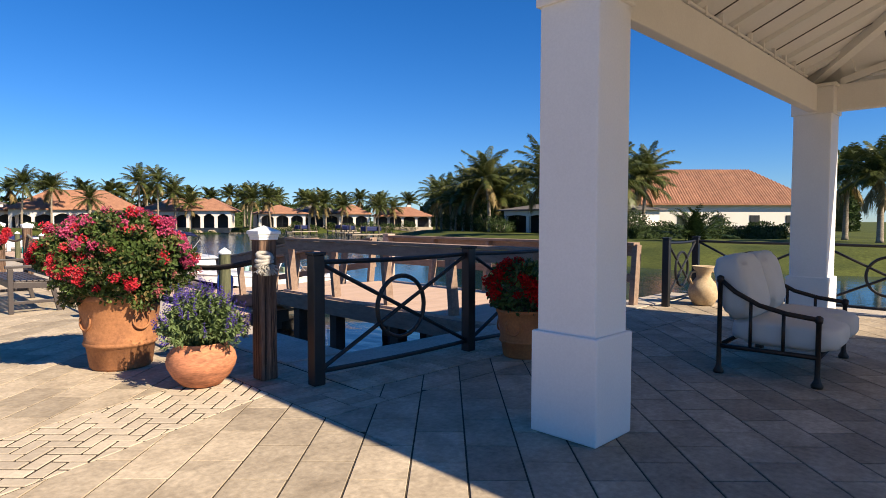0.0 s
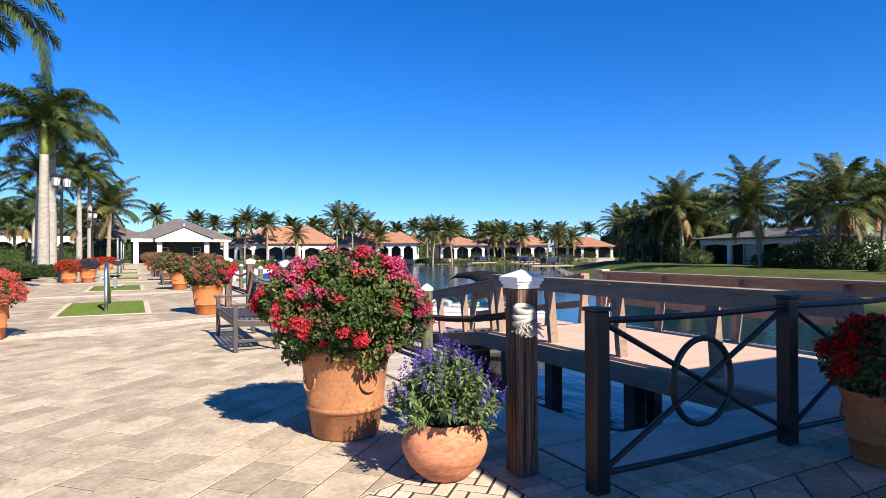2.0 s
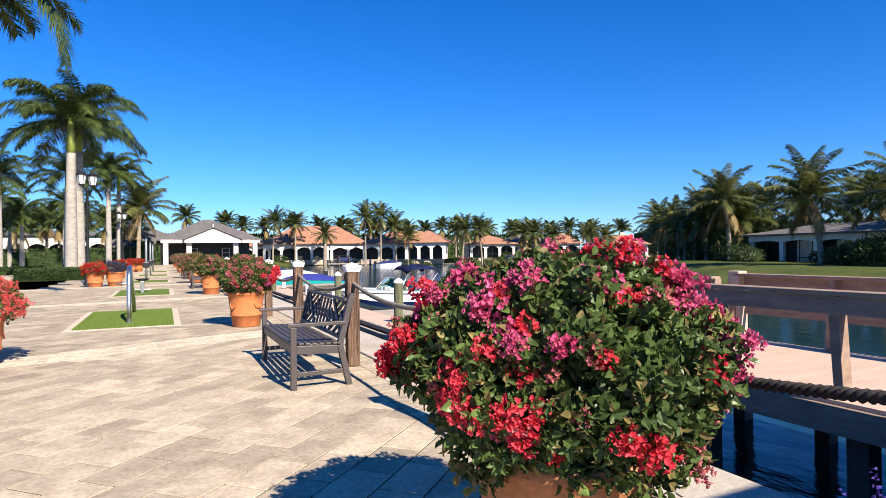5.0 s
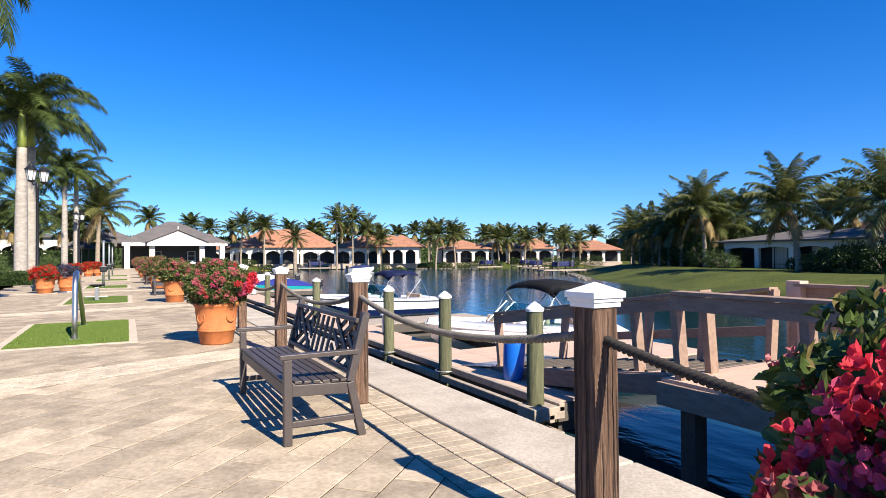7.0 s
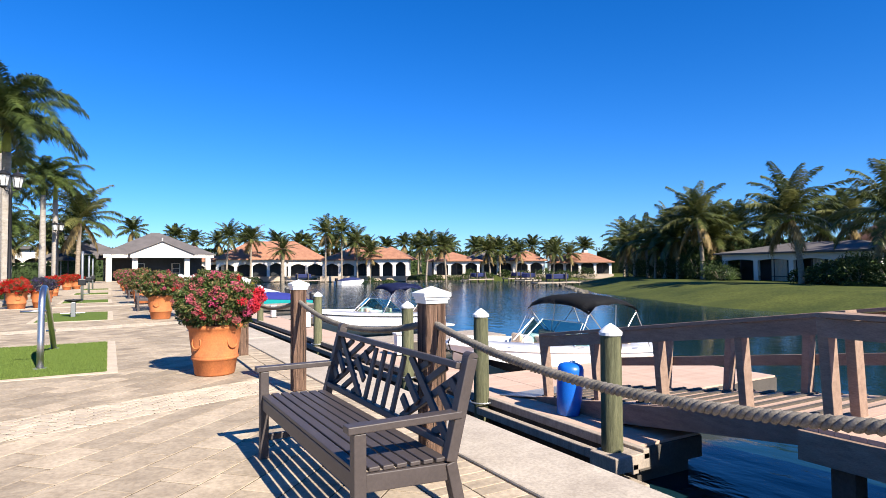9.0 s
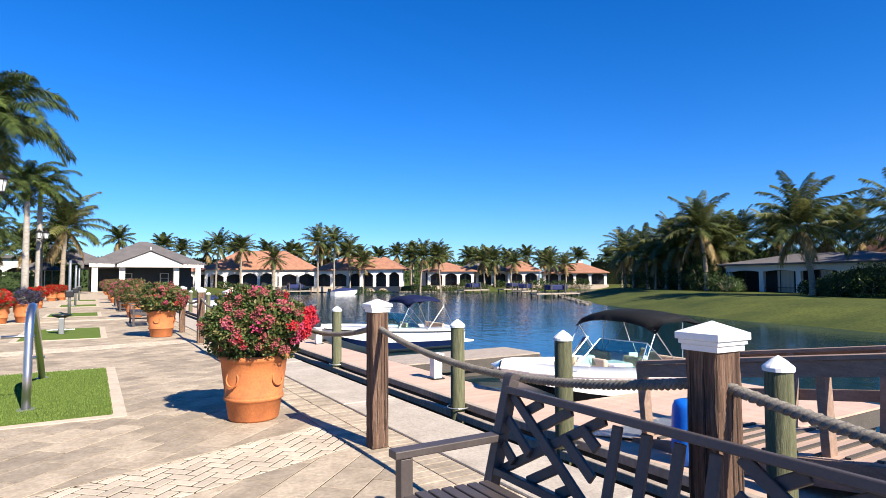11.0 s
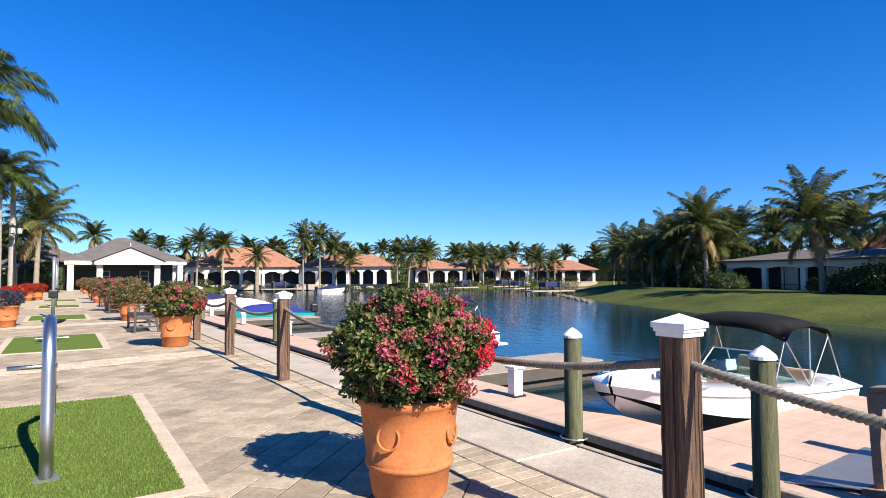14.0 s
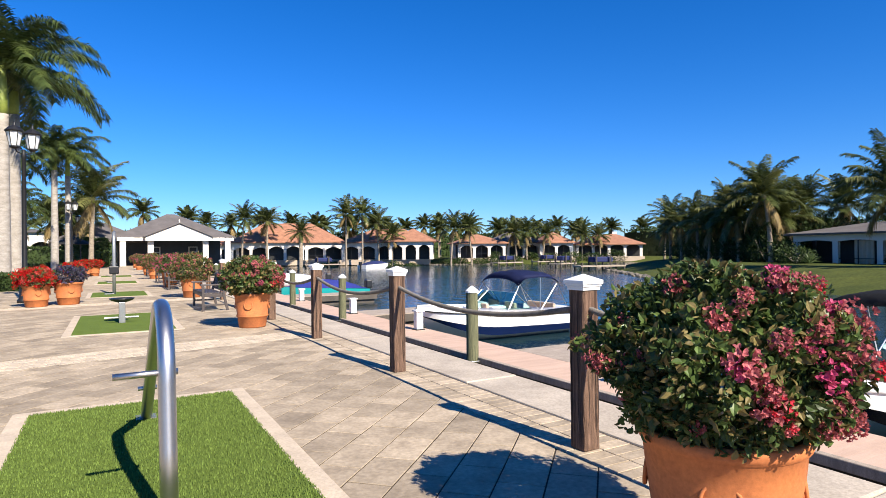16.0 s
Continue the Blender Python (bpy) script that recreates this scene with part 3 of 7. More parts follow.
def build_pavilion():
    root = thing("pavilion", "white painted open pavilion with square columns", "pavilion")
    for cx, cy in COL:
        bm = bmesh.new()
        box(bm, cx - 0.18, cx + 0.18, cy - 0.2, cy + 0.2, 0.6, 2.6, bev=0.012)
        col = part("column", bm, "stucco", root)
        bm = bmesh.new()
        box(bm, cx - 0.205, cx + 0.205, cy - 0.228, cy + 0.228, 0, 0.625, bev=0.012)
        part("plinth", bm, "stucco", col)
        bm = bmesh.new()
        box(bm, cx - 0.20, cx + 0.20, cy - 0.222, cy + 0.222, 2.56, 2.87, bev=0.01)
        box(bm, cx - 0.22, cx + 0.22, cy - 0.242, cy + 0.242, 2.871, 2.91, bev=0.01)
        part("capital", bm, "stucco", col)
    for p, q in (((3.30, 2.80), (8.94, 2.80)), ((3.30, -2.70), (8.94, -2.70)), ((3.60, -2.59), (3.60, 2.69)), ((8.76, -2.59), (8.76, 2.69))):
        bm = bmesh.new()
        beam(bm, (*p, 2.745), (*q, 2.745), 0.10, 0.31, bev=0.01)
        part("beam", bm, "stucco", root)
    # a hipped roof: four slopes up to one apex, eaves level all round
    x0, x1, y0, y1, eave = 3.26, 9.02, -3.06, 3.07, 2.97
    apex = Vector(((x0 + x1) / 2, (y0 + y1) / 2, 4.31))
    corners = [Vector((x0, y0, eave)), Vector((x1, y0, eave)), Vector((x1, y1, eave)), Vector((x0, y1, eave))]
    up = Vector((0, 0, 1))
    for k in range(4):
        a, b = corners[k], corners[(k + 1) % 4]
        bm = bmesh.new()
        faces_of(bm, [a, b, apex, a + up * 0.05, b + up * 0.05, apex + up * 0.05], [(0, 2, 1), (3, 4, 5), (0, 1, 4, 3), (1, 2, 5, 4), (2, 0, 3, 5)])
        part("ceiling_panel", bm, "ceiling", root)
        bm = bmesh.new()
        o = (a + b) / 2 - apex
        o.z = 0
        o = o.normalized() * 0.08
        faces_of(bm, [a + up * 0.055 + o, b + up * 0.055 + o, apex + up * 0.06, a + up * 0.14 + o, b + up * 0.14 + o, apex + up * 0.15], [(0, 2, 1), (3, 4, 5), (0, 1, 4, 3), (1, 2, 5, 4), (2, 0, 3, 5)])
        part("roof_slope", bm, "roof_grey", root)
        bm = bmesh.new()
        inn = -o.normalized()
        beam(bm, a + inn * 0.03 - up * 0.03, b + inn * 0.03 - up * 0.03, 0.05, 0.15)
        part("fascia", bm, "stucco", root)
        bm = bmesh.new()
        beam(bm, a - up * 0.06, apex - up * 0.06, 0.11, 0.11)
        part("hip_rafter", bm, "ceiling", root)
        mid = (a + b) / 2
        for j in range(-3, 4):
            t = j / 3.7
            foot = mid + (b - a) / 2 * t
            top = foot + (apex - mid) * (1 - abs(t))
            bm = bmesh.new()
            beam(bm, foot - up * 0.02, top - up * 0.02, 0.13, 0.05)
            part("rafter", bm, "ceiling", root)
            t2 = (j + 0.5) / 3.7
            foot = mid + (b - a) / 2 * t2
            top = foot + (apex - mid) * (1 - abs(t2))
            bm = bmesh.new()
            beam(bm, foot - up * 0.003, top - up * 0.003, 0.012, 0.010)
            part("panel_seam", bm, "bench", root)
        # a thin conduit with its clips along the beam
        bm = bmesh.new()
        p, q = a.lerp(b, 0.1) + inn * 0.24 + up * 0.02, a.lerp(b, 0.9) + inn * 0.24 + up * 0.02
        tube(bm, [p, q], 0.014, 6)
        for j in range(13):
            c = p.lerp(q, (j + 0.5) / 13)
            box(bm, c.x - 0.018, c.x + 0.018, c.y - 0.018, c.y + 0.018, c.z - 0.03, c.z + 0.07)
        part("conduit", bm, "stucco", root)
    for x in (3.60, 8.76):
        for ya, yb, za, zb in ((2.55, 1.5, 2.93, 3.24), (1.9, 1.9, 2.92, 3.16), (1.5, 1.5, 2.92, 3.22), (1.9, 1.2, 2.93, 3.2)):
            bm = bmesh.new()
            beam(bm, (x, ya, za), (x, yb, zb), 0.07, 0.08)
            part("brace", bm, "stucco", root)


build_pavilion()


# ---- iron fence ----
def fence_panel(p, q, first, name_group):
    p, q = Vector((*p, 0)), Vector((*q, 0))
    d = q - p
    ln = d.length
    root = thing("iron_fence_panel", "black iron fence panel with crossed bars and a ring", "fence", group=name_group)
    root.matrix_basis = Matrix.Translation(p) @ Matrix.Rotation(math.atan2(d.y, d.x), 4, "Z")
    for x in ([0, ln] if first else [ln]):
        bm = bmesh.new()
        box(bm, x - 0.05, x + 0.05, -0.05, 0.05, 0, 1.02, bev=0.006)
        box(bm, x - 0.06, x + 0.06, -0.06, 0.06, 1.021, 1.045, bev=0.006)
        part("post", bm, "iron", root)
    for z in (0.965, 0.10):
        bm = bmesh.new()
        tube(bm, [(0.05 + (ln - 0.1) * k / 8, 0, z - (0.012 * math.sin(math.pi * k / 8))) for k in range(9)], 0.02, 8)
        part("rail", bm, "iron", root)
    for za, zb in ((0.95, 0.12), (0.12, 0.95)):
        bm = bmesh.new()
        tube(bm, [(0.05, 0, za), (ln - 0.05, 0, zb)], 0.018, 8)
        part("cross_bar", bm, "iron", root)
    bm = bmesh.new()
    tube(bm, [(ln / 2 + 0.27 * math.cos(a), 0, 0.535 + 0.27 * math.sin(a)) for a in [2 * math.pi * k / 32 for k in range(32)]], 0.02, 8, close=True)
    part("ring", bm, "iron", root)


fence_panel((3.0, 4.81), (4.75, 4.81), True, "terrace fence")
fence_panel((4.75, 4.81), (6.42, 4.81), False, "terrace fence")
fence_panel((9.12, 4.79), (10.42, 4.88), True, "terrace fence")
for k in range(5):
    fence_panel((10.42, 4.88 - 1.75 * k), (10.42, 4.88 - 1.75 * (k + 1)), False, "terrace fence")


# ---- wooden posts with rope ----
def rope_points(a, b, sag, n):
    return [a.lerp(b, i / n) - Vector((0, 0, sag * 4 * (i / n) * (1 - i / n))) for i in range(n + 1)]


def rope_parts(root, pts, key, r=0.0138, pitch=0.092):
    """Three twisted strands."""
    s = 0.0
    strands = [[], [], []]
    for i, p in enumerate(pts):
        if i:
            s += (p - pts[i - 1]).length
        t = (pts[min(i + 1, len(pts) - 1)] - pts[max(i - 1, 0)]).normalized()
        u = t.cross(Vector((0, 0, 1)))
        if u.length < 1e-4:
            u = Vector((1, 0, 0))
        u.normalize()
        v = u.cross(t)
        for k in range(3):
            a = 2 * math.pi * (s / pitch + k / 3)
            strands[k].append(p + r * (math.cos(a) * u + math.sin(a) * v))
    for k in range(3):
        bm = bmesh.new()
        tube(bm, strands[k], r * 0.9, 7)
        part("strand", bm, key, root, smooth=True)


POST_Y = [5.30 + 3.175 * k for k in range(28)]
POST_Y[0], POST_Y[1] = 5.26, 8.47


def build_post():
    root = thing("wooden_post", "weathered square wooden post with a white pyramid cap", "post", group="promenade posts")
    bm = bmesh.new()
    box(bm, -0.073, 0.073, -0.073, 0.073, 0.0, 1.17, bev=0.011)
    bmesh.ops.subdivide_edges(bm, edges=[e for e in bm.edges if abs(e.verts[0].co.z - e.verts[1].co.z) > 0.5], cuts=12)
    rng = random.Random(3)
    for v in bm.verts:
        v.co.x += rng.uniform(-0.003, 0.003)
        v.co.y += rng.uniform(-0.003, 0.003)
    part("shaft", bm, "post", root)
    bm = bmesh.new()
    for face in range(4):
        for x in [rng.uniform(-0.056, 0.056) for _ in range(7)]:
            z = rng.choice((0.02, rng.uniform(0.1, 0.6)))
            top = min(1.12, z + rng.uniform(0.25, 0.95))
            wide = rng.choice((0.0012, 0.002, 0.0035))
            last = None
            for k in range(9):
                zz = z + (top - z) * k / 8
                xx, w = x + rng.uniform(-0.0012, 0.0012) + 0.003 * math.sin(k * 0.6 + x * 60), wide * math.sin(math.pi * (k + 0.3) / 8.6) + 0.0006
                out = -0.0765 if face < 2 else 0.0765
                a, b = (xx - w, out), (xx + w, out)
                if face % 2:
                    a, b = (out, xx - w), (out, xx + w)
                cur = [bm.verts.new((*a, zz)), bm.verts.new((*b, zz))]
                if last:
                    bm.faces.new((last[0], last[1], cur[1], cur[0]))
                last = cur
    part("grain_crack", bm, "crack", root)
    bm = bmesh.new()
    for h, z0, z1 in ((0.082, 1.135, 1.16), (0.09, 1.16, 1.178), (0.099, 1.178, 1.205)):
        box(bm, -h, h, -h, h, z0, z1 - 0.0005, bev=0.003)
    faces_of(bm, [(-0.099, -0.099, 1.205), (0.099, -0.099, 1.205), (0.099, 0.099, 1.205), (-0.099, 0.099, 1.205), (0, 0, 1.25)], [(0, 1, 4), (1, 2, 4), (2, 3, 4), (3, 0, 4), (3, 2, 1, 0)])
    part("cap", bm, "cap", root)
    bm = bmesh.new()
    tube(bm, [(0, -0.0745, 1.0), (0, -0.0746, 1.0)], 0.027, 10)
    part("rope_hole", bm, "crack", root)
    return root


first_post = build_post()
first_post.matrix_basis = pose(2.80, POST_Y[0], 0)
for y in POST_Y[1:]:
    copy_thing(first_post, pose(2.80, y, 0, 0, 0, random.choice((0, 180)) + random.uniform(-2, 2)))
rope_root = thing("rope", "thick grey twisted rope sagging between wooden posts", "rope", group="promenade ropes")
rope_parts(rope_root, rope_points(Vector((0, 0, 1.01)), Vector((0, 3.175, 1.01)), 0.165, 190), "rope")
rope_root.matrix_basis = pose(2.80, POST_Y[1], 0)
for y in POST_Y[2:-1]:
    copy_thing(rope_root, pose(2.80, y, 0))
dark_rope = thing("rope", "dark tarred twisted rope hanging from the first post", "rope", group="promenade ropes")
rope_parts(dark_rope, rope_points(Vector((2.80, POST_Y[0], 0.98)), Vector((2.80, POST_Y[1], 1.0)), 0.16, 190), "dark_rope")
knot = thing("rope_knot", "frayed grey rope end knotted at the first post", "rope")
bm = bmesh.new()
for k, (z, r) in enumerate(((1.015, 0.052), (0.985, 0.06), (0.95, 0.06))):
    tube(bm, [(2.745 + r * math.cos(a), 5.167 + 0.04 * math.sin(a) - 0.015, z + 0.018 * math.sin(a + k)) for a in [2 * math.pi * i / 14 for i in range(14)]], 0.02, 7, close=True)
part("coil", bm, "frayed", knot, smooth=True)
bm = bmesh.new()
rng = random.Random(9)
for k in range(260):
    a = Vector((2.745 + rng.uniform(-0.055, 0.055), 5.14 + rng.uniform(-0.035, 0.03), 0.925 + rng.uniform(-0.03, 0.02)))
    b = a + Vector((rng.uniform(-0.04, 0.04), rng.uniform(-0.04, 0.02), -rng.uniform(0.015, 0.05)))
    tube(bm, [a, a.lerp(b, 0.5) + Vector((rng.uniform(-0.012, 0.012), -0.01, 0)), b], 0.0035, 4)
part("frayed_end", bm, "frayed", knot)


# ---- dock, pilings and ramp ----
def plank_deck(name, x0, x1, y0, y1, z, across, label, key="dock", pitch=0.14):
    root = thing(name, label, "dock")
    bm = bmesh.new()
    if across == "y":
        n = max(1, round((x1 - x0) / pitch))
        for k in range(n):
            a = x0 + (x1 - x0) * k / n
            box(bm, a + 0.001, a + (x1 - x0) / n - 0.001, y0, y1, z - 0.035, z)
    else:
        n = max(1, round((y1 - y0) / pitch))
        for k in range(n):
            a = y0 + (y1 - y0) * k / n
            box(bm, x0, x1, a + 0.001, a + (y1 - y0) / n - 0.001, z - 0.035, z)
    tagged(part("decking", bm, key, root), kind="stuff")
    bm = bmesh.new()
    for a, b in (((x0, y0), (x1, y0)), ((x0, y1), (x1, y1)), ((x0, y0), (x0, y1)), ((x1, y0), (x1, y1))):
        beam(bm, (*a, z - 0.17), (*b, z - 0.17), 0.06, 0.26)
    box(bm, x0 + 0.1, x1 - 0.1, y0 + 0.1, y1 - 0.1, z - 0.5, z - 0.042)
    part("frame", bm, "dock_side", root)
    return root


plank_deck("main_dock", 6.42, 7.55, 13.2, 96, DOCK_Z, "x", "long tan boarded floating dock beside the seawall")
plank_deck("landing_dock", 7.56, 12.2, 15.0, 18.0, DOCK_Z, "y", "wide tan boarded dock landing under the ramp")
for k, (y, ln) in enumerate(((23.6, 4.4), (33.6, 4.4), (43.5, 4.4), (53.5, 4.4), (63.5, 4.4), (73.5, 4.4))):
    d = plank_deck("finger_dock", 7.56, 7.56 + ln, y, y + 1.7, DOCK_Z, "y", "tan boarded finger dock between boat slips", "dock_wood")
for x0, x1, z in ((6.30, 6.40, DOCK_Z + 0.02), (6.12, 6.22, DOCK_Z - 0.12)):
    bm = bmesh.new()
    box(bm, x0, x1, 13.0, 96, z - 0.12, z, bev=0.012)
    tagged(finish("dock_fender", bm, "dock_wood"), "long weathered timber fender beside the dock", "fender")


def build_piling():
    root = thing("piling", "round green treated wooden piling with a white cone cap", "piling", group="dock pilings")
    bm = bmesh.new()
    lathe(bm, [(0.126, -3.0), (0.126, -1.0), (0.123, 0.0), (0.119, 0.60)], 18)
    part("shaft", bm, "piling", root, smooth=True)
    bm = bmesh.new()
    lathe(bm, [(0.134, 0.565), (0.136, 0.60), (0.125, 0.615), (0.068, 0.665), (0.006, 0.705)], 18)
    part("cap", bm, "cap", root)
    bm = bmesh.new()
    tube(bm, [(0.19 * math.cos(a), 0.19 * math.sin(a), DOCK_Z - 0.05) for a in [2 * math.pi * k / 16 for k in range(16)]], 0.014, 6, close=True)
    part("pile_ring", bm, "steel_dull", root)
    return root


pil = build_piling()
pil.matrix_basis = pose(6.08, 13.27, 0)
for x, y in ((6.24, 16.3), (6.2, 18.95), (6.25, 25.0), (6.4, 33.2), (6.4, 39.3), (6.4, 46), (6.4, 53), (6.4, 60)):
    copy_thing(pil, pose(x, y, 0, 0, 0, 40 * y))


def rail_run(root, a, b, posts, lean, z_of, rails=(0.99, 0.50, 0.22)):
    """A timber guard rail along a line: leaning posts, a flat cap and lower boards."""
    a, b = Vector((*a, 0)), Vector((*b, 0))
    side = (b - a).normalized().cross(Vector((0, 0, 1))) * lean
    for k in range(posts + 1):
        p = a.lerp(b, k / posts)
        z = z_of(p)
        bm = bmesh.new()
        beam(bm, p + Vector((0, 0, z - 0.28)) + side * 0.12, p + Vector((0, 0, z + 0.98)), 0.14, 0.09, up=(b - a).normalized(), bev=0.005)
        part("rail_post", bm, "rail_wood", root)
    for h in rails:
        bm = bmesh.new()
        o = -side * 0.055 if h < 0.9 else Vector((0, 0, 0))
        pa, pb = a + Vector((0, 0, z_of(a) + h)) + o, b + Vector((0, 0, z_of(b) + h)) + o
        beam(bm, pa, pb, 0.20 if h > 0.9 else 0.04, 0.045 if h > 0.9 else 0.14, bev=0.004)
        part("rail_cap" if h > 0.9 else "rail_board", bm, "rail_wood", root)
    bm = bmesh.new()
    o = Vector((0, 0, 0.88))
    beam(bm, a + o + Vector((0, 0, z_of(a))) - side * 0.05, b + o + Vector((0, 0, z_of(b))) - side * 0.05, 0.04, 0.16)
    part("rail_board", bm, "rail_wood", root)


PIER_Z = -0.05


def ramp_z(p):
    return PIER_Z + (DOCK_Z + 0.05 - PIER_Z) * max(0.0, min(1.0, (p.y - 11.0) / 4.7))


def build_pier():
    root = thing("pier", "weathered timber pier on posts with leaning guard rails", "pier")
    n = 44
    for k in range(n):
        bm = bmesh.new()
        y = 5.57 + (11.2 - 5.57) * k / n
        box(bm, 6.32, 9.0, y + 0.003, y + (11.2 - 5.57) / n - 0.003, PIER_Z - 0.04, PIER_Z)
        part("board", bm, "dock", root)
    bm = bmesh.new()
    for x in (6.30, 7.65, 9.02):
        box(bm, x - 0.04, x + 0.04, 5.6, 11.22, PIER_Z - 0.30, PIER_Z - 0.041)
    part("frame", bm, "rail_wood", root)
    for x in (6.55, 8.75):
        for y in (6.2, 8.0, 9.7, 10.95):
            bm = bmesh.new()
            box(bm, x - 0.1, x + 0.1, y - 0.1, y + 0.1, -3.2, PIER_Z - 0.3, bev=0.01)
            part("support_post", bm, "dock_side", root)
    rail_run(root, (6.34, 5.2), (6.34, 11.0), 4, 1, lambda p: PIER_Z, (0.99,))
    rail_run(root, (8.98, 5.2), (8.98, 11.2), 4, -1, lambda p: PIER_Z, (0.99, 0.45))
    bm = bmesh.new()
    box(bm, 8.88, 9.08, 11.1, 11.3, PIER_Z, 1.0, bev=0.01)
    part("corner_post", bm, "dock", root)
    ramp = thing("ramp", "sloping timber gangway down to the dock", "ramp")
    for k in range(34):
        bm = bmesh.new()
        y0, y1 = 11.0 + 4.7 * k / 34, 11.0 + 4.7 * (k + 1) / 34
        z0, z1 = ramp_z(Vector((0, y0, 0))) + 0.004, ramp_z(Vector((0, y1, 0))) + 0.004
        vs = [(6.95, y0 + 0.003, z0 - 0.04), (8.65, y0 + 0.003, z0 - 0.04), (8.65, y1 - 0.003, z1 - 0.04), (6.95, y1 - 0.003, z1 - 0.04)]
        faces_of(bm, vs + [(x, y, z + 0.04) for x, y, z in vs], BOX)
        part("board", bm, "dock", ramp)
        # likely traction cleats, coloured dark to paint the ramp's shadow stripes
        if k % 2:
            bm = bmesh.new()
            beam(bm, (6.98, (y0 + y1) / 2, (z0 + z1) / 2 + 0.012), (8.62, (y0 + y1) / 2, (z0 + z1) / 2 + 0.012), 0.055, 0.024)
            part("cleat", bm, "dock_side", ramp)
    bm = bmesh.new()
    for x in (6.93, 8.67):
        beam(bm, (x, 11.0, ramp_z(Vector((0, 11, 0))) - 0.16), (x, 15.7, ramp_z(Vector((0, 15.7, 0))) - 0.12), 0.06, 0.26)
    part("stringer", bm, "rail_wood", ramp)
    rail_run(ramp, (6.98, 11.1), (6.98, 15.6), 4, 1, ramp_z, (0.99,))
    rail_run(ramp, (8.62, 11.3), (8.62, 15.6), 4, -1, ramp_z, (0.99, 0.42))
    bm = bmesh.new()
    faces_of(bm, [(6.9, 15.7, DOCK_Z + 0.055), (8.7, 15.7, DOCK_Z + 0.055), (8.7, 16.4, DOCK_Z + 0.012), (6.6, 16.3, DOCK_Z + 0.012), (6.9, 15.7, DOCK_Z + 0.045), (8.7, 15.7, DOCK_Z + 0.045), (8.7, 16.4, DOCK_Z + 0.004), (6.6, 16.3, DOCK_Z + 0.004)],
             [(0, 1, 2, 3), (7, 6, 5, 4), (0, 4, 5, 1), (1, 5, 6, 2), (2, 6, 7, 3), (3, 7, 4, 0)])
    part("hinge_plate", bm, "steel_dull", ramp, "dark steel transition plate")


build_pier()


# ---- plants in pots ----
def leaf_faces(verts, faces, p, d, n, ln, w, fold=0.25):
    """One pointed leaf, folded along its midrib."""
    d, n = d.normalized(), n.normalized()
    s = d.cross(n)
    if s.length < 1e-4:
        s = d.orthogonal()
    s.normalize()
    n = s.cross(d)
    k = len(verts)
    verts += [p, p + d * ln * 0.5 + s * w * 0.5 + n * w * fold, p + d * ln - n * ln * 0.1, p + d * ln * 0.5 - s * w * 0.5 + n * w * fold, p + d * ln * 0.48]
    faces += [(k, k + 1, k + 4), (k + 1, k + 2, k + 4), (k + 2, k + 3, k + 4), (k + 3, k, k + 4)]


def round_leaf_faces(verts, faces, p, d, n, ln, w):
    """One ovate leaf with a curved blade, folded along its midrib."""
    d = d.normalized()
    s = d.cross(n)
    if s.length < 1e-4:
        s = d.orthogonal()
    s.normalize()
    n = s.cross(d)
    k = len(verts)
    for t, half in ((0.25, 0.40), (0.52, 0.5), (0.78, 0.33)):
        c = p + d * ln * t - n * ln * 0.22 * t * t
        verts += [c + s * w * half + n * w * 0.16, c - n * w * 0.04, c - s * w * half + n * w * 0.16]
    verts += [p, p + d * ln - n * ln * 0.24]
    faces += [(k + 9, k, k + 1), (k + 9, k + 1, k + 2), (k, k + 3, k + 4, k + 1), (k + 1, k + 4, k + 5, k + 2), (k + 3, k + 6, k + 7, k + 4), (k + 4, k + 7, k + 8, k + 5), (k + 6, k + 10, k + 7), (k + 7, k + 10, k + 8)]


def bract_faces(verts, faces, p, d, n, ln, w):
    """One rounded papery bract, cupped."""
    d = d.normalized()
    s = d.cross(n)
    if s.length < 1e-4:
        s = d.orthogonal()
    s.normalize()
    n = s.cross(d)
    k = len(verts)
    verts += [p, p + d * ln * 0.35 + s * w * 0.48 + n * w * 0.22, p + d * ln * 0.75 + s * w * 0.36 + n * w * 0.3, p + d * ln + n * w * 0.12, p + d * ln * 0.75 - s * w * 0.36 + n * w * 0.3,
              p + d * ln * 0.35 - s * w * 0.48 + n * w * 0.22, p + d * ln * 0.55]
    faces += [(k, k + 1, k + 6), (k + 1, k + 2, k + 6), (k + 2, k + 3, k + 6), (k + 3, k + 4, k + 6), (k + 4, k + 5, k + 6), (k + 5, k, k + 6)]


def rand_dir(rng):
    z, a = rng.uniform(-1, 1), rng.uniform(0, 2 * math.pi)
    r = math.sqrt(1 - z * z)
    return Vector((r * math.cos(a), r * math.sin(a), z))


def lump(d, seed):
    """An uneven crown outline."""
    return 1 + 0.20 * noise.noise(Vector((d.x * 1.7 + seed, d.y * 1.7, d.z * 1.7))) + 0.24 * noise.noise(Vector((d.x * 4.5, d.y * 4.5 + seed, d.z * 4.5)))


